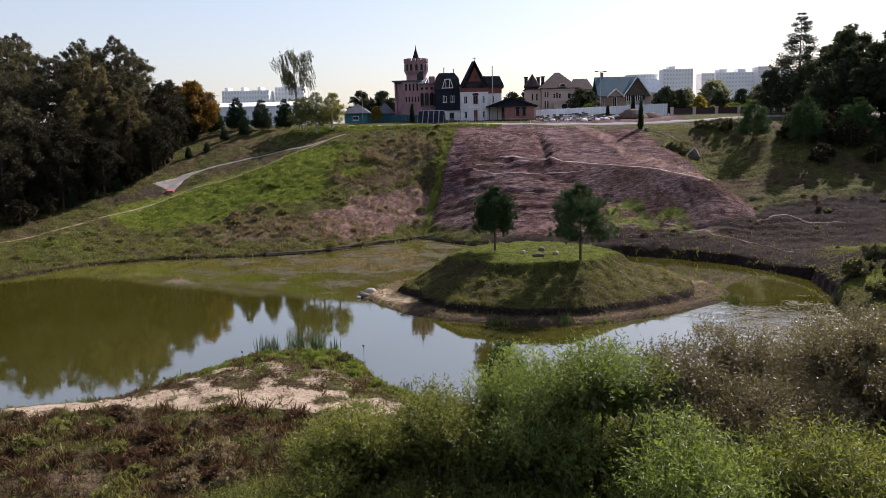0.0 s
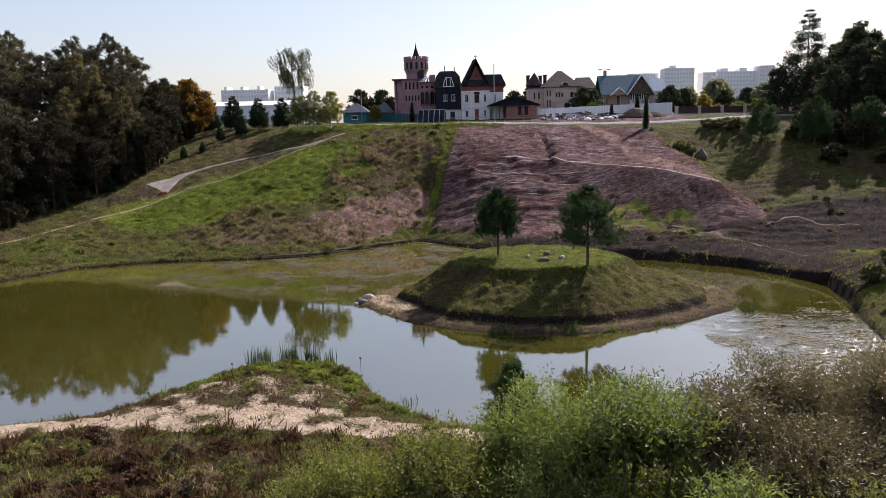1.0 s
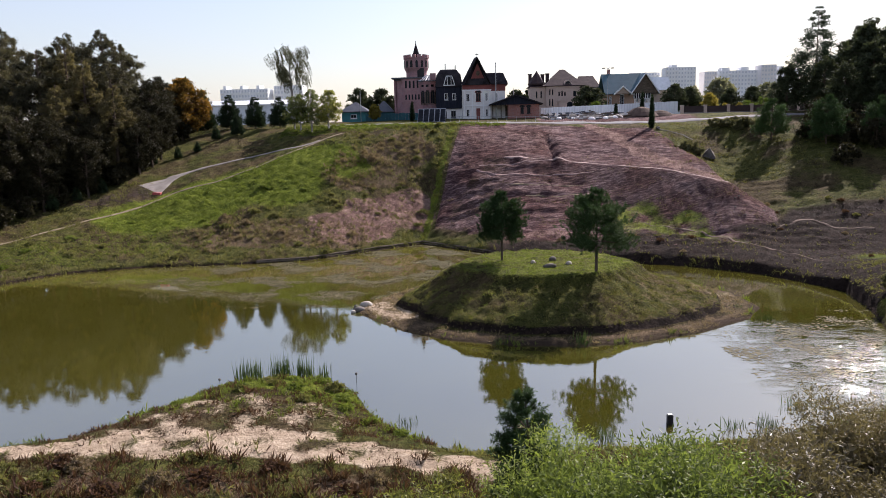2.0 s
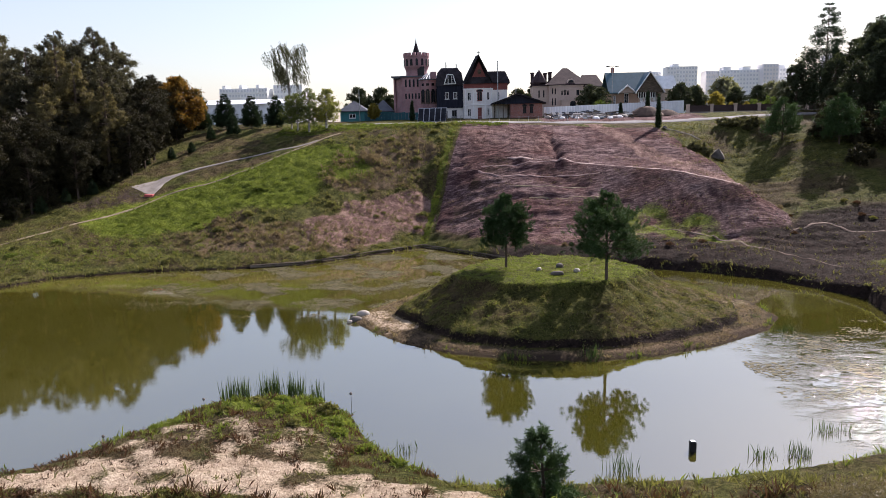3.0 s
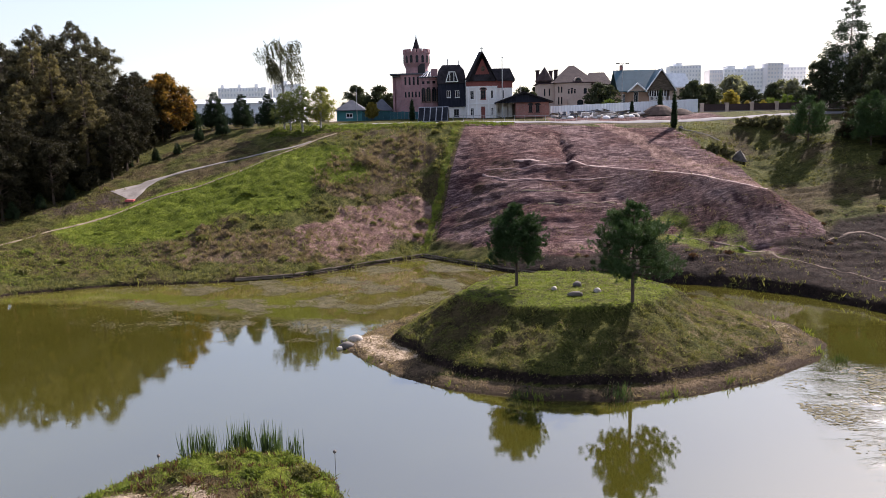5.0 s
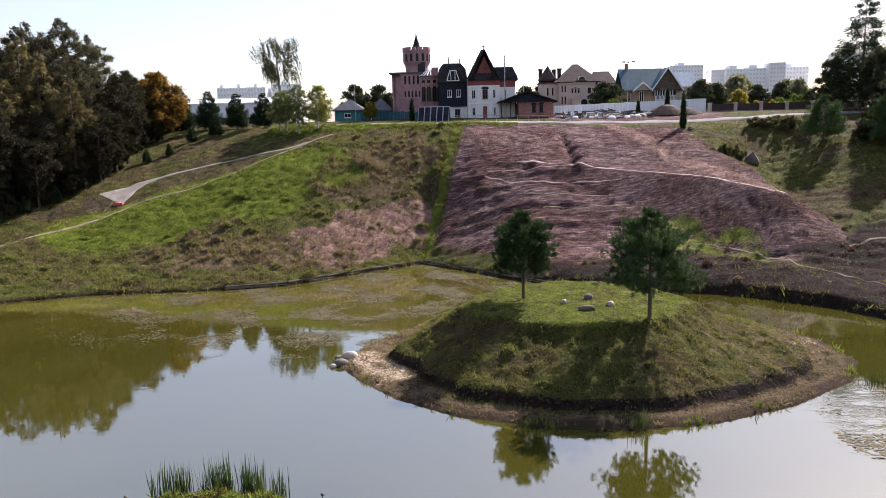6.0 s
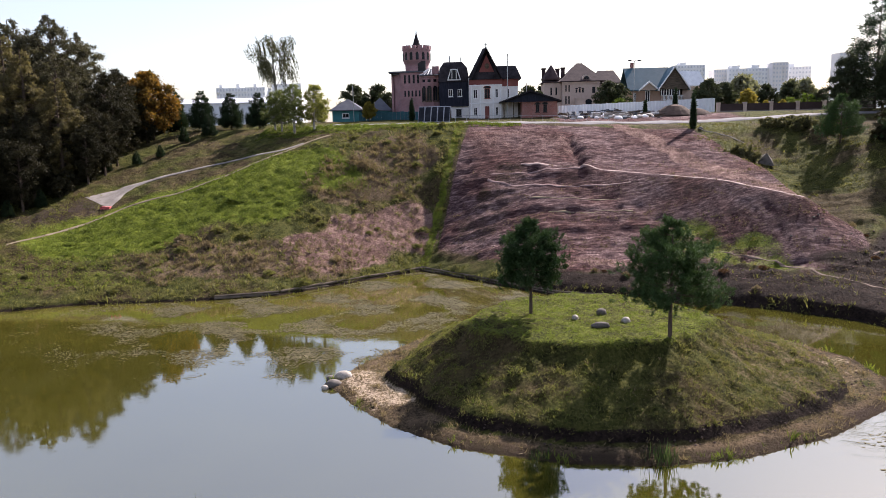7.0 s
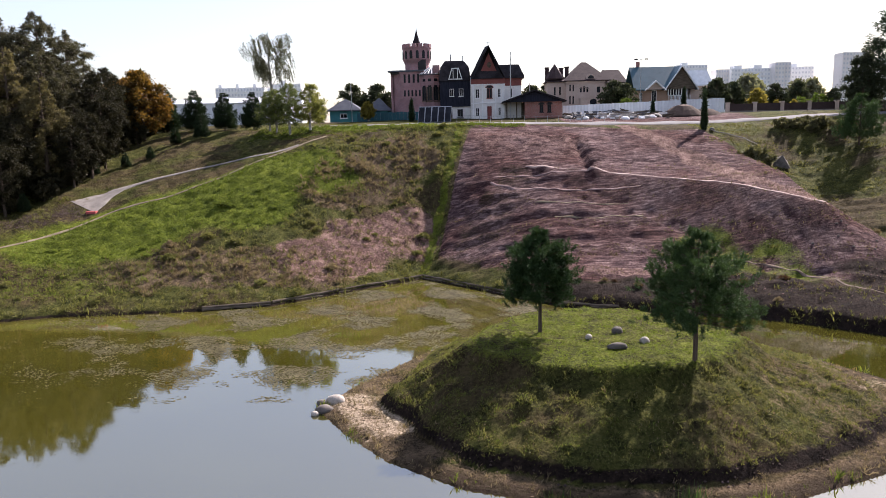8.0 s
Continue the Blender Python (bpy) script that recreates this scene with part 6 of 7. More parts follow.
pole(27.0, 150, 15.6, 9.4, 0.05, "tall thin street lamp with two arms", "street_lamp", 1)
pole(9.5, 158, 15.6, 6.5, 0.08, "pale pole behind the brick outbuilding")
pole(-20.3, 146.5, 15.6, 6.2, 0.07, "wooden pole by the huts")

h = thing("warehouse", (-59, 200, 15), "long low white warehouse behind the trees", "warehouse")
holes = [(-72 + 3.4 * i, -70.2 + 3.4 * i, 16.2, 18.2) for i in range(8)]
part("wall", shell(wall(bmesh.new(), -74, -45, 14.5, 21.6, 200, 0.3, holes), -74, -45, 200, 212, 14.5, 21.6), WHITE_METAL, h)
part("roof", gable(bmesh.new(), -74, -45, 200, 212, 21.5, 22.8, "x", 0.3), WHITE_METAL, h)
for s in holes:
    window(h, *s, 200, sill=False)

# building rubble and a heap before the white fence
rng = random.Random(5)
for i in range(84):
    x, y = 13.8 + 14.2 * rng.random(), 135 + 8 * rng.random() ** 0.8
    s = rng.uniform(0.25, 0.75)
    if i % 4 == 1:
        z, a = float(land(x, y)), rng.uniform(0, 6.28)
        b = thing("timber_pile", (x, y, z), "loose heap of old boards and beams", "timber")
        for j in range(5):
            t, l = a + rng.uniform(-0.5, 0.5), rng.uniform(0.7, 1.5)
            part("board", tube(bmesh.new(), [(x - l * math.cos(t), y - l * math.sin(t), z + 0.06 + 0.12 * j), (x + l * math.cos(t), y + l * math.sin(t), z + 0.1 + rng.uniform(0.05, 0.24) * j)], [0.09, 0.09], 4), rng.choice((OLD_WOOD, SLATE, GRAVEL)), b)
    elif i % 3:
        stone(x, y, float(land(x, y)) - 0.05, s, s * 0.8, s * 0.55, rng.choice(("pale broken concrete lump", "grey rubble lump", "dusty light rubble lump")), rng.choice((STUCCO, STONE, CONCRETE_WARM)), i, "rubble")
    else:
        z = float(land(x, y))
        b = thing("block_stack", (x, y, z), "low stack of pale building blocks", "building blocks")
        for j in range(3):
            for k in range(2):
                part("block", boxes((x + k * 0.62, x + k * 0.62 + 0.58, y, y + 0.4, z - 0.02 + j * 0.26, z + 0.23 + j * 0.26)), rng.choice((STUCCO, SLATE, STONE)), b)
for x, y, r, hgt in ((31, 139.5, 3.4, 1.7), (34.5, 140, 2.6, 1.0)):
    z = float(land(x, y))
    ob = tagged(part("soil_heap", loft(bmesh.new(), [[(x + r * k * math.cos(a) * rng.uniform(0.92, 1.08), y + r * 0.7 * k * math.sin(a), z - 0.1 + hgt * q) for a in np.linspace(0, 2 * math.pi, 19)[:-1]] for k, q in ((1, 0), (0.72, 0.45), (0.4, 0.85), (0.12, 1.0))]), plain("heaped_soil", (0.04, 0.028, 0.022), (0.13, 0.09, 0.07), 0.5, 0.95, relief=0.06)), "dark soil heap before the fence", "soil heap")

# thin post-and-rail along the lane
h = thing("rail_fence", (6, 131, 15.5), "low thin steel rail fence along the lane", "fence")
for i in range(15):
    x = -3 + i * 1.6
    z = float(land(x, 131.5))
    part("post", boxes((x - 0.03, x + 0.03, 131.47, 131.53, z - 0.1, z + 0.85)), STEEL, h)
    if i < 14:
        z2 = float(land(x + 1.6, 131.5))
        part("rail", tube(bmesh.new(), [(x, 131.5, z + 0.8), (x + 1.6, 131.5, z2 + 0.8)], [0.025, 0.025], 5), STEEL, h)

# ---- stones ----
for i, (x, y, sx, sy, sz, lab, m) in enumerate((
        (4.9, 63.8, 0.2, 0.2, 0.19, "small pale stone on the island lawn", STONE), (6.6, 64.9, 0.31, 0.28, 0.27, "dark round boulder on the island lawn", DARK_STONE),
        (6.1, 62.2, 0.52, 0.26, 0.2, "long flat grey stone on the island lawn", DARK_STONE), (7.7, 63.2, 0.27, 0.24, 0.22, "pale rounded stone on the island lawn", STONE))):
    stone(x, y, isle_at(x, y) - 0.04, sx, sy, sz, lab, m, 60 + i)
stone(-8.7, 63.4, 0.10, 0.56, 0.42, 0.36, "big pale boulder at the island's tip", STONE, 71)
stone(-9.2, 62.6, 0.02, 0.5, 0.4, 0.25, "dark wet stone at the waterline", DARK_STONE, 72)
stone(-9.5, 63.6, -0.02, 0.35, 0.3, 0.22, "dark wet stone at the waterline", DARK_STONE, 73)
stone(-9.6, 62.2, -0.02, 0.22, 0.2, 0.16, "small pale stone in the shallows", STONE, 74)
z = float(land(33.4, 109.6)) - 0.15
ob = thing("boulder", (33.4, 109.6, z), "angular grey slab of a boulder on the grassy bank", "stone")
part("body", hull(bmesh.new(), [(32.5, 109.1, z), (34.3, 108.9, z), (34.4, 110.3, z), (32.7, 110.4, z), (32.7, 109.3, z + 0.75), (33.5, 109.2, z + 1.5), (34.2, 109.6, z + 0.8), (33.3, 110.1, z + 1.2)],
                 [(3, 2, 1, 0), (0, 1, 5, 4), (1, 6, 5), (1, 2, 6), (2, 3, 7), (2, 7, 6), (6, 7, 5), (3, 0, 4), (3, 4, 7), (4, 5, 7)]), DARK_STONE, ob)
stone(28.8, 119.0, float(land(28.8, 119.0)) - 0.1, 0.35, 0.3, 0.3, "small dark stone beside the thuja", DARK_STONE, 76)
for i in range(7):
    x, y = 27.5 + rng.random() * 6, 87 + rng.random() * 4
    stone(x, y, float(land(x, y)) - 0.05, 0.12, 0.11, 0.09, "clod of dark soil at the heap's foot", DARK_STONE, 90 + i, "soil_clod")

# ---- timber edging of the far shore ----
h = thing("shore_edging", (-6.2, 97, 0.1), "old timber logs that hold the far shore", "edging")
line = [(-24, 84.9), (-18.5, 86.6), (-13.4, 91.1), (-9.2, 94.6), (-6.2, 97.1), (-3.1, 94.1), (-0.2, 91.4), (2.2, 88.8), (6.3, 84.9), (10.5, 83.4)]
for (ax, ay), (bx, by) in zip(line, line[1:]):
    k = max(1, round(math.hypot(bx - ax, by - ay) / 2.6))
    for i in range(k):
        for lift in (0.08, 0.30):
            o = rng.uniform(-0.06, 0.06)
            p, q = ((ax + (bx - ax) * (i + e) / k + o, ay + (by - ay) * (i + e) / k + o + lift * 0.5, lift + rng.uniform(-0.04, 0.04)) for e in (0.0, 0.99))
            part("log", tube(bmesh.new(), [p, q], [rng.uniform(0.10, 0.15), rng.uniform(0.09, 0.13)], 7), OLD_WOOD, h)

# ---- things in and by the water ----
for x, y, up in ((-6.6, 43.9, 1.15), (-14.6, 44.9, 0.55), (-18.1, 41.0, 0.22)):
    h = thing("pond_marker", (x, y, 0), "thin stake with a round dark head in the pond", "marker")
    part("stake", tube(bmesh.new(), [(x, y, -0.4), (x, y, up)], [0.012, 0.012], 6), DARK_STEEL, h)
    part("head", lump(bmesh.new(), x, y, up + 0.05, 0.08, 0.08, 0.075, random.Random(3), 8, 5), DARK_STONE, h)
h = thing("floating_box", (9.35, 39.5, 0), "black plastic box that floats upright in the pond", "box")
bm = boxes((9.21, 9.49, 39.39, 39.66, -0.1, 0.46))
bmesh.ops.bevel(bm, geom=list(bm.edges), offset=0.03, segments=2, affect="EDGES")
part("body", bm, DARK_STEEL, h)
part("lid", boxes((9.25, 9.45, 39.43, 39.62, 0.462, 0.48)), STEEL, h, "grey lid")
h = thing("drain_cover", (-42.95, 104.7, float(land(-42.95, 104.7))), "red plastic drain cover at the path's end", "drain cover")
part("body", boxes((-43.5, -42.4, 104.45, 105.0, float(land(-42.95, 104.7)) - 0.1, float(land(-42.95, 104.7)) + 0.22)), plain("red_plastic", (0.38, 0.07, 0.07), (0.50, 0.15, 0.14), 0.4, 0.6), h)
h = thing("white_pipe", (30, 115, float(land(30, 115))), "thin white pipe laid down the grassy bank", "pipe")
line = [(28.6 + 4.2 * k, 118.8 - 4.2 * k) for k in np.linspace(0, 1, 8)]
part("tube", tube(bmesh.new(), [(x, y, float(land(x, y)) + 0.12) for x, y in line], [0.055] * 8, 6), STONE, h)
# ---- grass, weeds, reeds and floating plants ----
def scattered(rng, n, x0, x1, y0, y1, weight, height=land):
    x, y = rng.uniform(x0, x1, n), rng.uniform(y0, y1, n)
    k = rng.uniform(0, 1, n) < weight(x, y)
    x, y = x[k], y[k]
    return np.column_stack([x, y, height(x, y)])


def tufts(name, label, category, rng, p, tall, wide, blades, material, lean=0.35, varied=0.5, loose=0.22, bow=0.22):
    """Blades of grass, a few to a tuft, as one mesh."""
    if not len(p):
        return
    q = np.repeat(p, blades, 0) + np.column_stack([rng.normal(0, tall * loose, (len(p) * blades, 2)), np.full(len(p) * blades, -0.02)])
    scale = np.repeat(rng.uniform(1 - varied, 1 + varied, (len(p), 1)), blades, 0) * rng.uniform(0.7, 1.2, (len(q), 1))
    if tall < 0.4:
        scale = scale * np.repeat(np.clip(1 + 0.75 * ripple(p[:, :1], p[:, 1:2], 0.6, 1.9), 0.3, 1.8), blades, 0)
    d = unit(np.array([0, 0, 1.0]) + rng.normal(0, lean, (len(q), 3)))
    side = unit(np.cross(d, rng.normal(0, 1, (len(q), 3))))
    bend = unit(rng.normal(0, 1, (len(q), 3))) * np.array([1, 1, 0.0])
    l, w = tall * scale, wide * scale ** 0.5
    a, b, c, e = q - side * w * 0.35, q + side * w * 0.35, q + d * l * 0.55 + side * w * 0.4, q + d * l + bend * l * bow
    ob = new(name, mesh_of(name, np.stack([a, b, c, e], 1).reshape(-1, 3), leaf_faces(len(q)), material))
    return tagged(ob, label, category, kind="stuff")


rng = np.random.default_rng(8)


def west_hill(x, y):
    return (x < strip_x(y) - 0.3) * (y > np.interp(x, SHORE_X, SHORE_Y) + 0.2) * (y < np.interp(x, EDGE_X, EDGE_Y) + 3)


def off_path(x, y):
    a = near_line(x, y, -44, 104, -41, 109.5)[0] > 2.4
    for p in ((-41, 109.5, -32.4, 112), (-32.4, 112, -22, 118)):
        a = a & (near_line(x, y, *p)[0] > 0.8)
    for p in ((-62, 77, -55, 83.6), (-55, 83.6, -48.8, 91.3), (-48.8, 91.3, -43.2, 102.3), (-43.2, 102.3, -34.1, 108), (-34.1, 108, -20, 119.5)):
        a = a & (near_line(x, y, *p)[0] > 0.4)
    return a


below = lambda x, y: y < np.interp(x, [-62, -48.8, -43.2, -34.1, -20, -5], [77, 91.3, 102.3, 108, 119.5, 130])
tufts("meadow_grass", "bright green meadow grass on the slope", "grass", rng, scattered(rng, 150000, -62, 3, 78, 124, lambda x, y: lush_zone(x, y) * west_hill(x, y) * off_path(x, y) * below(x, y) * 0.7), 0.17, 0.055, 3, GRASS, 0.6, 0.7)
tufts("hillside_weeds", "rough green and brown weeds on the slope", "weeds", rng, scattered(rng, 90000, -64, 3, 70, 125, lambda x, y: west_hill(x, y) * off_path(x, y) * below(x, y) * (1 - lush_zone(x, y)) * np.clip(0.55 + 0.6 * ripple(x, y, 2.6, 1.5), 0.1, 1) * (1 - 0.6 * red_and_sheen_zone(x, y))), 0.22, 0.055, 5, GRASS_WEED, 0.8, 0.8)
tufts("dry_weeds", "tall dry reddish-brown weeds", "weeds", rng, scattered(rng, 60000, -40, 0, 84, 122, lambda x, y: west_hill(x, y) * off_path(x, y) * np.maximum(dry_zone(x, y), 0.25 * red_and_sheen_zone(x, y)) * np.clip(0.5 + 0.7 * ripple(x, y, 1.7, 2.5), 0, 1)), 0.27, 0.045, 5, GRASS_DRY, 0.7, 0.8)
tufts("short_lawn", "short mown grass on the upper slope", "grass", rng, scattered(rng, 30000, -60, -18, 90, 140, lambda x, y: off_path(x, y) * (1 - below(x, y)) * 0.6), 0.08, 0.08, 2, GRASS_WEED)
tufts("wood_edge_scrub", "low brown scrub between wood and footpath", "weeds", rng, scattered(rng, 30000, -70, -44, 78, 108, lambda x, y: (1 - below(x, y)) * off_path(x, y) * np.clip(0.4 + 0.7 * ripple(x, y, 1.7, 4.9), 0, 1)), 0.18, 0.045, 4, GRASS_WEED, 0.8, 0.8)
tufts("soil_stubble", "dry stubble on the bare soil", "stubble", rng, scattered(rng, 15000, -6, 34, 80, 122, lambda x, y: soil_zone(x, y) * (1 - lush_zone(x, y)) * smooth(112, 98, y) * np.clip(0.35 + 0.8 * np.sin(y * 1.35 + 1.2 * ripple(x, y, 6.0, 2.0) + x * 0.12), 0, 1)), 0.15, 0.05, 3, GRASS_DRY, 0.6)
tufts("slope_grass", "patchy grass on the worked slope", "grass", rng, scattered(rng, 22000, 12, 52, 68, 112, lambda x, y: np.maximum(lush_zone(x, y), 0.06 * smooth(27, 31, x) + 0.12 * smooth(90, 84, y)) * (y > np.interp(x, SHORE_X, SHORE_Y) + 0.2) * np.clip(0.5 + 0.7 * ripple(x, y, 1.9, 3.5), 0, 1)), 0.16, 0.06, 4, GRASS_WEED, 0.6, 0.7)
tufts("strip_grass", "green grass strip down the ditch", "grass", rng, scattered(rng, 16000, -8, 2, 97, 124, lambda x, y: 0.45 * smooth(0.9, 0.3, np.abs(x - strip_x(y)) + 0.4 * ripple(x, y, 1.3, 2.0))), 0.18, 0.055, 5, GRASS_WEED, 0.6)
tufts("bank_grass", "grass and weeds on the eastern bank", "grass", rng, scattered(rng, 14000, 27, 46, 44, 78, lambda x, y: (pond_distance(x, y) > 0.1) * smooth(72, 65, y) * np.clip(0.6 + 0.6 * ripple(x, y, 2.0, 3.9), 0.1, 1)), 0.16, 0.05, 6, GRASS_WEED, 0.8, 0.7)
tufts("shore_sedge", "sedge along the pond's far shore", "sedge", rng, scattered(rng, 60000, -62, 32, 62, 99, lambda x, y: smooth(0.9, 0.3, np.abs(pond_distance(x, y) - 0.35)) * (y > np.interp(x, SHORE_X, SHORE_Y) - 1.5) * np.clip(0.5 + 0.8 * ripple(x, y, 2.2, 4.5), 0, 1)), 0.22, 0.05, 4, GRASS_WEED, 0.5, 0.8)
tufts("hilltop_grass", "green verge at the hilltop", "grass", rng, scattered(rng, 12000, -30, 6, 121, 127, lambda x, y: (y < np.interp(x, EDGE_X, EDGE_Y) + 3) * 0.7), 0.14, 0.09, 3, GRASS)
tufts("bank_turf", "sunlit grass above the hollow", "grass", rng, scattered(rng, 12000, 27, 46, 99, 124, lambda x, y: smooth(-0.5, 1.0, x - np.interp(y, [99, 110, 122], [30.5, 27.5, 24.5])) * np.clip(0.35 + 0.5 * ripple(x, y, 2.0, 2.7), 0, 1)), 0.13, 0.09, 3, GRASS_WEED)

lawn = lambda lo, hi: (lambda x, y: (isle_height(x, y) > lo) * (isle_height(x, y) < hi))
tufts("island_grass", "short fresh grass on the island's level top", "grass", rng, scattered(rng, 60000, -10, 23, 52, 78, lambda x, y: lawn(0.95, 9)(x, y) * np.clip(smooth(2.9, 3.4, isle_height(x, y)) + 0.45 * smooth(10, 2, x) * (0.5 + 0.8 * lumps(x, y, 1.1, 7.0)), 0.02, 1), isle_height), 0.085, 0.035, 3, GRASS, 0.7)
tufts("island_side_grass", "rough olive grass on the island's sides", "grass", rng, scattered(rng, 80000, -10, 23, 52, 78, lambda x, y: lawn(0.7, 3.4)(x, y) * np.clip(0.75 + 0.5 * lumps(x, y, 0.9, 9.0) - 0.3 * smooth(8, 18, x), 0.05, 1), isle_height), 0.12, 0.035, 3, GRASS_WEED, 0.9)
tufts("island_dry_grass", "faded dry grass on the island mound", "grass", rng, scattered(rng, 40000, -10, 23, 52, 78, lambda x, y: lawn(0.95, 3.2)(x, y) * np.clip(0.05 + 0.5 * ripple(x, y, 2.1, 1.1) + 0.5 * smooth(8, 18, x), 0.03, 1), isle_height), 0.10, 0.035, 2, GRASS_DRY, 0.7)
tufts("island_clumps", "rough olive grass clumps on the island's slopes", "grass", rng, scattered(rng, 16000, -10, 23, 52, 78, lambda x, y: lawn(0.8, 3.3)(x, y) * np.clip(0.45 + 0.7 * ripple(x, y, 0.8, 2.9), 0, 1), isle_height), 0.13, 0.04, 6, GRASS_WEED, 0.9, 0.6, 0.6)
tufts("island_rim_weeds", "weeds on the island's muddy rim", "weeds", rng, scattered(rng, 26000, -11, 24, 51, 78, lambda x, y: lawn(0.08, 0.55)(x, y) * np.clip(0.45 + 0.8 * ripple(x, y, 1.5, 2.1) + 0.6 * smooth(-3, -6, x), 0, 1), isle_height), 0.15, 0.025, 6, GRASS_DRY, 0.8)
tufts("island_sedge", "green sedge at the island's waterline", "sedge", rng, scattered(rng, 12000, -11, 24, 51, 78, lambda x, y: lawn(-0.06, 0.16)(x, y) * np.clip(0.2 + 1.0 * ripple(x, y, 1.9, 5.1), 0, 1), isle_height), 0.28, 0.022, 5, GRASS, 0.4)

tufts("sand_tufts", "small dry tufts on the sand", "grass", rng, scattered(rng, 3200, -28, 2, 31, 42, lambda x, y: (pond_distance(x, y) > 0.3) * 0.6), 0.10, 0.03, 7, GRASS_DUSK, 0.9, 0.8, 0.7)
near = lambda x, y: (pond_distance(x, y) > 0.15) * (1 - 0.9 * smooth(0.25, 0.6, sand_zone(x, y)))
tufts("near_dry_weeds", "brown withered weeds on the near bank", "weeds", rng, scattered(rng, 30000, -28, 18, 20, 35, lambda x, y: near(x, y) * smooth(34.8, 33.0, y) * np.clip(0.55 + 0.6 * ripple(x, y, 1.4, 6.1), 0.1, 1)), 0.24, 0.022, 7, GRASS_DUSK, 0.7, 0.8)
tufts("near_weeds", "dark green weeds on the near bank", "weeds", rng, scattered(rng, 30000, -28, 18, 20, 36, lambda x, y: near(x, y) * np.clip(0.35 + 0.8 * ripple(x, y, 1.9, 7.1), 0.05, 1)), 0.2, 0.03, 6, GRASS_WEED, 0.8, 0.8)
tufts("spit_grass", "lush green grass on the sandy spit", "grass", rng, scattered(rng, 9000, -20, -2, 36, 47, lambda x, y: (pond_distance(x, y) > 0.0) * np.clip(1.1 - 1.6 * sand_zone(x, y) + 0.5 * ripple(x, y, 1.2, 8.1), 0, 1) * smooth(37.0, 39.5, y + 0.15 * (x + 10))), 0.13, 0.025, 6, GRASS, 0.7, 0.8)
tufts("spit_weeds", "brown weeds on the sandy spit", "weeds", rng, scattered(rng, 13000, -20, -2, 36, 47, lambda x, y: (pond_distance(x, y) > 0.1) * np.clip(0.3 + 0.8 * ripple(x, y, 0.9, 3.8), 0, 1) * np.clip(1.2 - sand_zone(x, y), 0, 1)), 0.16, 0.025, 6, GRASS_DUSK, 0.8, 0.8)
tufts("waterside_grass", "grass along the near waterline", "grass", rng, scattered(rng, 18000, -30, 24, 33, 48, lambda x, y: smooth(0.9, 0.2, np.abs(pond_distance(x, y) - 0.3)) * np.clip(0.6 + 0.7 * ripple(x, y, 1.6, 9.1), 0, 1)), 0.22, 0.022, 5, GRASS, 0.5, 0.7)


def reed_bed(x0, x1, y, n, tall, seed):
    r = np.random.default_rng(seed)
    x = r.uniform(x0, x1, n)
    p = np.column_stack([x, y + 0.5 - 0.06 * (x + 11.5) ** 2 + r.normal(0, 0.25, n), np.full(n, -0.1)])
    return tufts("reed_bed", "stand of dark green reeds in the shallows", "reeds", r, p, tall, 0.042, 3, REED, 0.05, 0.4, 0.06, 0.03)


reed_bed(-13.9, -12.6, 46.0, 60, 1.1, 1), reed_bed(-12.2, -10.9, 46.1, 60, 1.2, 2), reed_bed(-10.7, -9.6, 46.1, 54, 1.15, 4), reed_bed(-9.1, -8.5, 45.9, 20, 1.1, 3)
for x, y, n, tall in ((5.9, 37.6, 22, 0.7), (12.2, 38.9, 20, 0.5), (13.9, 39.1, 26, 0.5), (16.3, 41.5, 20, 0.45), (-3.6, 39.6, 14, 0.45), (7.2, 52.6, 46, 0.75), (1.8, 53.0, 24, 0.5), (21.6, 58.6, 30, 0.5)):
    tufts("water_grass", "tuft of green water grass", "grass", rng, np.column_stack([rng.normal(x, 0.3, n), rng.normal(y, 0.18, n), np.full(n, -0.05)]), tall, 0.03, 3, REED, 0.15, bow=0.06)


def mats(name, label, n, area, size, material):
    """Floating leaves in drifts, as one mesh of small uneven plates."""
    p = scattered(rng, n, *area[0], area[1], lambda x, y: np.full(np.shape(x), WATER))
    k = 5
    a = np.linspace(0, 2 * math.pi, k + 1)[:-1]
    r = size * rng.uniform(0.4, 1.3, (len(p), 1)) * rng.uniform(0.6, 1.2, (len(p), k))
    t = rng.uniform(0, 6.28, (len(p), 1))
    v = np.stack([p[:, :1] + r * np.cos(a + t) * 1.5, p[:, 1:2] + r * np.sin(a + t), np.full((len(p), k), 0.0) + rng.uniform(0.006, 0.02, (len(p), 1))], -1)
    return tagged(new(name, mesh_of(name, v.reshape(-1, 3), leaf_faces(len(p), k), material)), label, "water plants", kind="stuff")


drift = lambda x, y: (pond_distance(x, y) < -0.4) * (isle_height(x, y) < -0.05)
ALGAE = plain("floating_algae", (0.035, 0.030, 0.012), (0.11, 0.095, 0.048), 0.5, 0.8, gloss=0.15)
mats("floating_weed", "brown-green drifts of floating pondweed", 330000, ((-40, 4, 64, 96), lambda x, y: drift(x, y) * np.clip(0.08 + 1.1 * ripple(x, y, 2.6, 2.2) + 0.5 * ripple(x, y, 0.9, 3.2), 0, 1) * smooth(62, 76, y + 0.35 * x + 8) * smooth(-38, -22, x)), 0.05, ALGAE)
mats("floating_leaves", "pale drift of floating leaves by the eastern shore", 22000, ((16, 31, 44, 66), lambda x, y: drift(x, y) * np.clip(0.1 + 1.0 * ripple(x, y, 1.9, 4.2), 0, 1) * smooth(6, 3, near_line(x, y, 19, 50, 28, 56)[0])), 0.075, ALGAE)


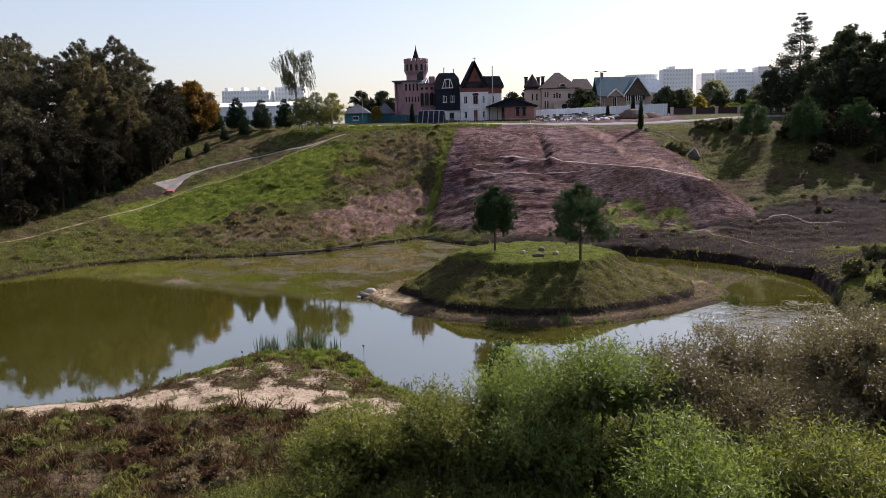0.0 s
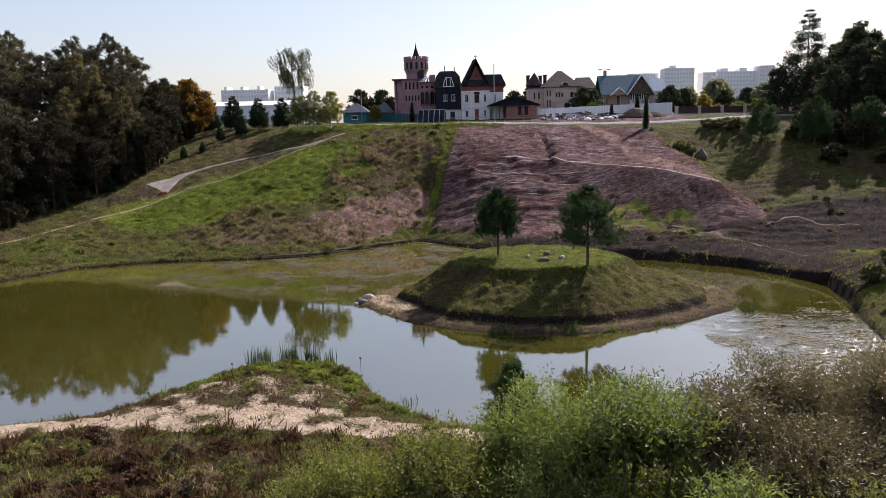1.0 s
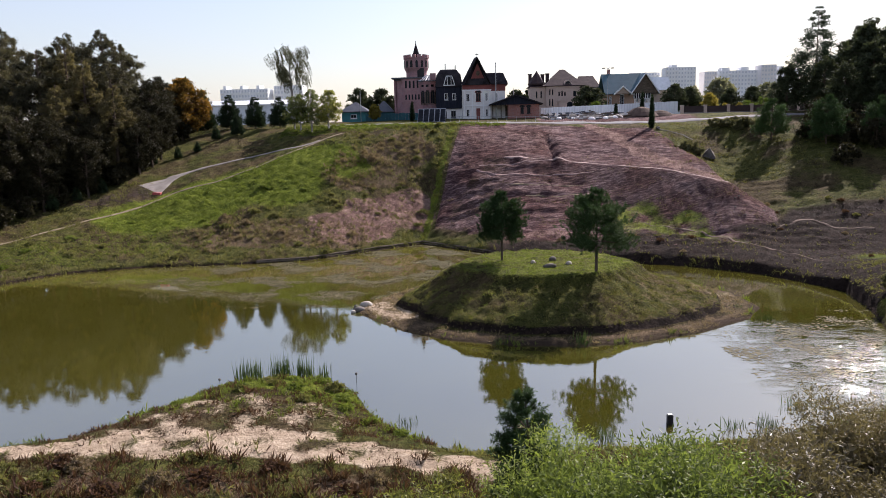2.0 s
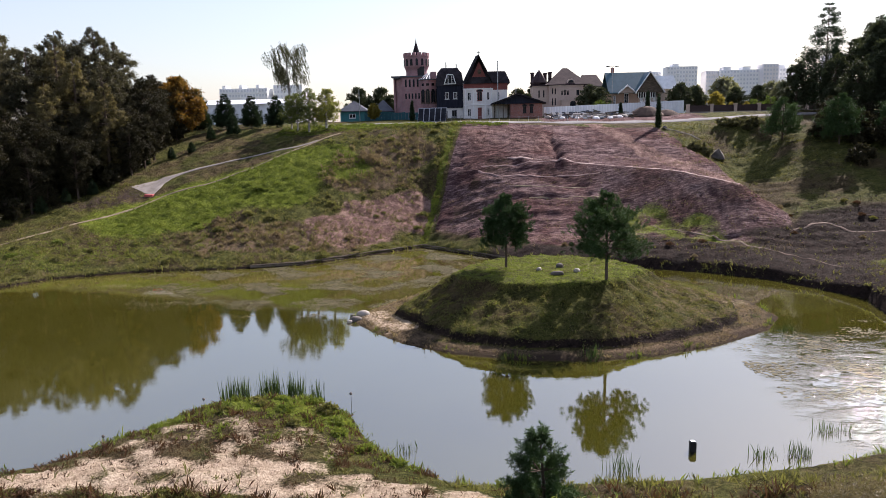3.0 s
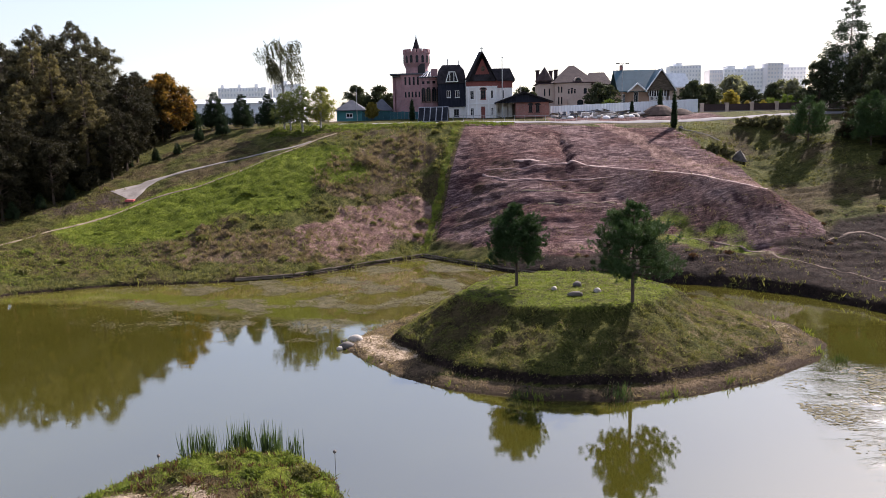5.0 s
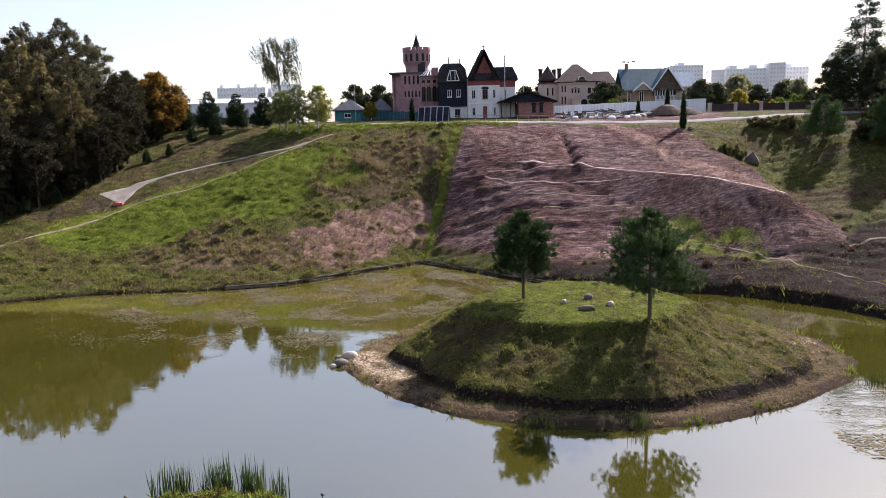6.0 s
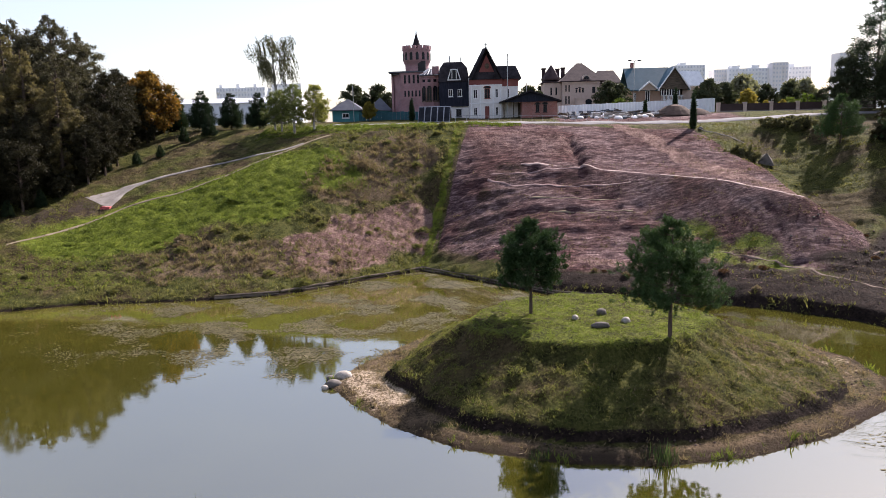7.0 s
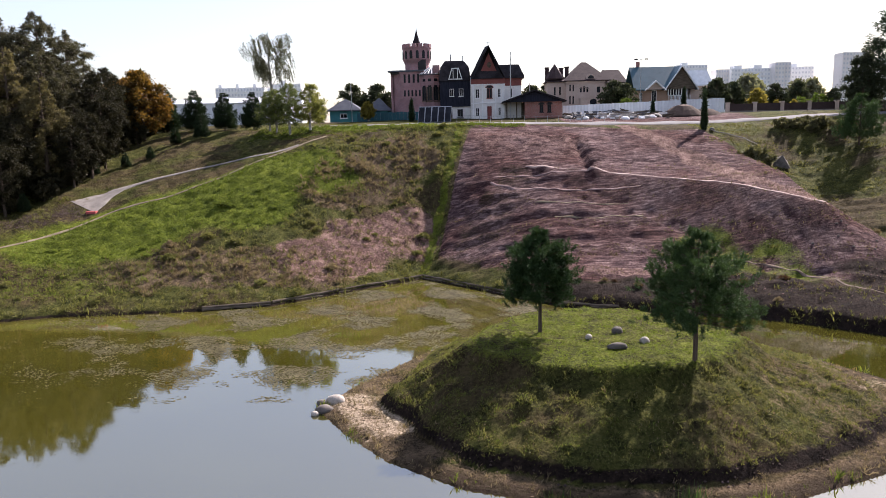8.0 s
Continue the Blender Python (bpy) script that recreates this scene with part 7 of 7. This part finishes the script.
def clods(name, label, p, size, material):
    """Small uneven lumps, as one mesh."""
    n = len(p)
    base = np.array([(1, 0, 0), (-1, 0, 0), (0, 1, 0), (0, -1, 0), (0, 0, 1), (0, 0, -0.6)], float)
    f = np.array([(0, 2, 4), (2, 1, 4), (1, 3, 4), (3, 0, 4), (2, 0, 5), (1, 2, 5), (3, 1, 5), (0, 3, 5)])
    v = p[:, None] + base * (size * rng.uniform(0.35, 1.5, (n, 1, 1)) * rng.uniform(0.6, 1.3, (n, 6, 1)))
    faces = (np.arange(n)[:, None, None] * 6 + f).reshape(-1, 3)
    return tagged(new(name, mesh_of(name, v.reshape(-1, 3), faces, material)), label, "soil", kind="stuff")


DARK_CLOD = plain("dark_soil_clod", (0.03, 0.02, 0.018), (0.10, 0.07, 0.06), 0.4, 0.95)
CLOD = plain("soil_clod", (0.09, 0.05, 0.048), (0.26, 0.165, 0.15), 0.4, 0.95)
clods("soil_clods", "clods of reddish soil on the bare slope", scattered(rng, 9000, -6, 34, 80, 122, lambda x, y: soil_zone(x, y) * smooth(112, 100, y) * np.clip(0.25 + 0.7 * ripple(x, y, 2.3, 6.6), 0.02, 1)), 0.055, CLOD)
clods("dirt_clods", "clods of dark dug soil", scattered(rng, 1400, 30, 52, 74, 96, lambda x, y: 0.6 * smooth(30, 33, x) * smooth(96, 90, y)), 0.09, DARK_CLOD)
clods("dug_soil", "dark dug soil beside the gravel path", scattered(rng, 7000, -52, -43, 97, 108, lambda x, y: smooth(3.0, 1.0, near_line(x, y, -49.5, 101, -45.5, 104.2)[0])), 0.06, DARK_CLOD)
clods("mud_lumps", "dark mud lumps under the island's worn edge", scattered(rng, 9000, -11, 24, 51, 78, lambda x, y: lawn(0.3, 0.8)(x, y) * smooth(-5, -2, x) * 0.6, isle_height), 0.06, DARK_CLOD)
# ---- far apartment blocks ----
def apartments(x0, x1, y, z0, z1, storeys, bays, material, steps=()):
    h = thing("apartment_block", ((x0 + x1) / 2, y, z0), "long pale prefabricated apartment block in the distance", "apartment building")
    bm = boxes((x0, x1, y, y + 16, z0, z1))
    for a, b, dz in steps:
        box(bm, x0 + (x1 - x0) * a, x0 + (x1 - x0) * b, y + 2, y + 14, z1, z1 + dz)
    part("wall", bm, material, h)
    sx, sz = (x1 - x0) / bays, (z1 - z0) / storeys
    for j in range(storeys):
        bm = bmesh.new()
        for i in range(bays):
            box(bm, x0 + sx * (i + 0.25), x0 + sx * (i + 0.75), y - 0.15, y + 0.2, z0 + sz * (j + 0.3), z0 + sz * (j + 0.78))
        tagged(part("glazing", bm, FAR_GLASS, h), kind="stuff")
        bm = bmesh.new()
        for i in range(0, bays, 3):
            box(bm, x0 + sx * (i + 0.12), x0 + sx * (i + 0.9), y - 1.2, y, z0 + sz * j + 0.05, z0 + sz * (j + 0.34))
        tagged(part("balcony_tier", bm, material, h), kind="stuff")
    return h


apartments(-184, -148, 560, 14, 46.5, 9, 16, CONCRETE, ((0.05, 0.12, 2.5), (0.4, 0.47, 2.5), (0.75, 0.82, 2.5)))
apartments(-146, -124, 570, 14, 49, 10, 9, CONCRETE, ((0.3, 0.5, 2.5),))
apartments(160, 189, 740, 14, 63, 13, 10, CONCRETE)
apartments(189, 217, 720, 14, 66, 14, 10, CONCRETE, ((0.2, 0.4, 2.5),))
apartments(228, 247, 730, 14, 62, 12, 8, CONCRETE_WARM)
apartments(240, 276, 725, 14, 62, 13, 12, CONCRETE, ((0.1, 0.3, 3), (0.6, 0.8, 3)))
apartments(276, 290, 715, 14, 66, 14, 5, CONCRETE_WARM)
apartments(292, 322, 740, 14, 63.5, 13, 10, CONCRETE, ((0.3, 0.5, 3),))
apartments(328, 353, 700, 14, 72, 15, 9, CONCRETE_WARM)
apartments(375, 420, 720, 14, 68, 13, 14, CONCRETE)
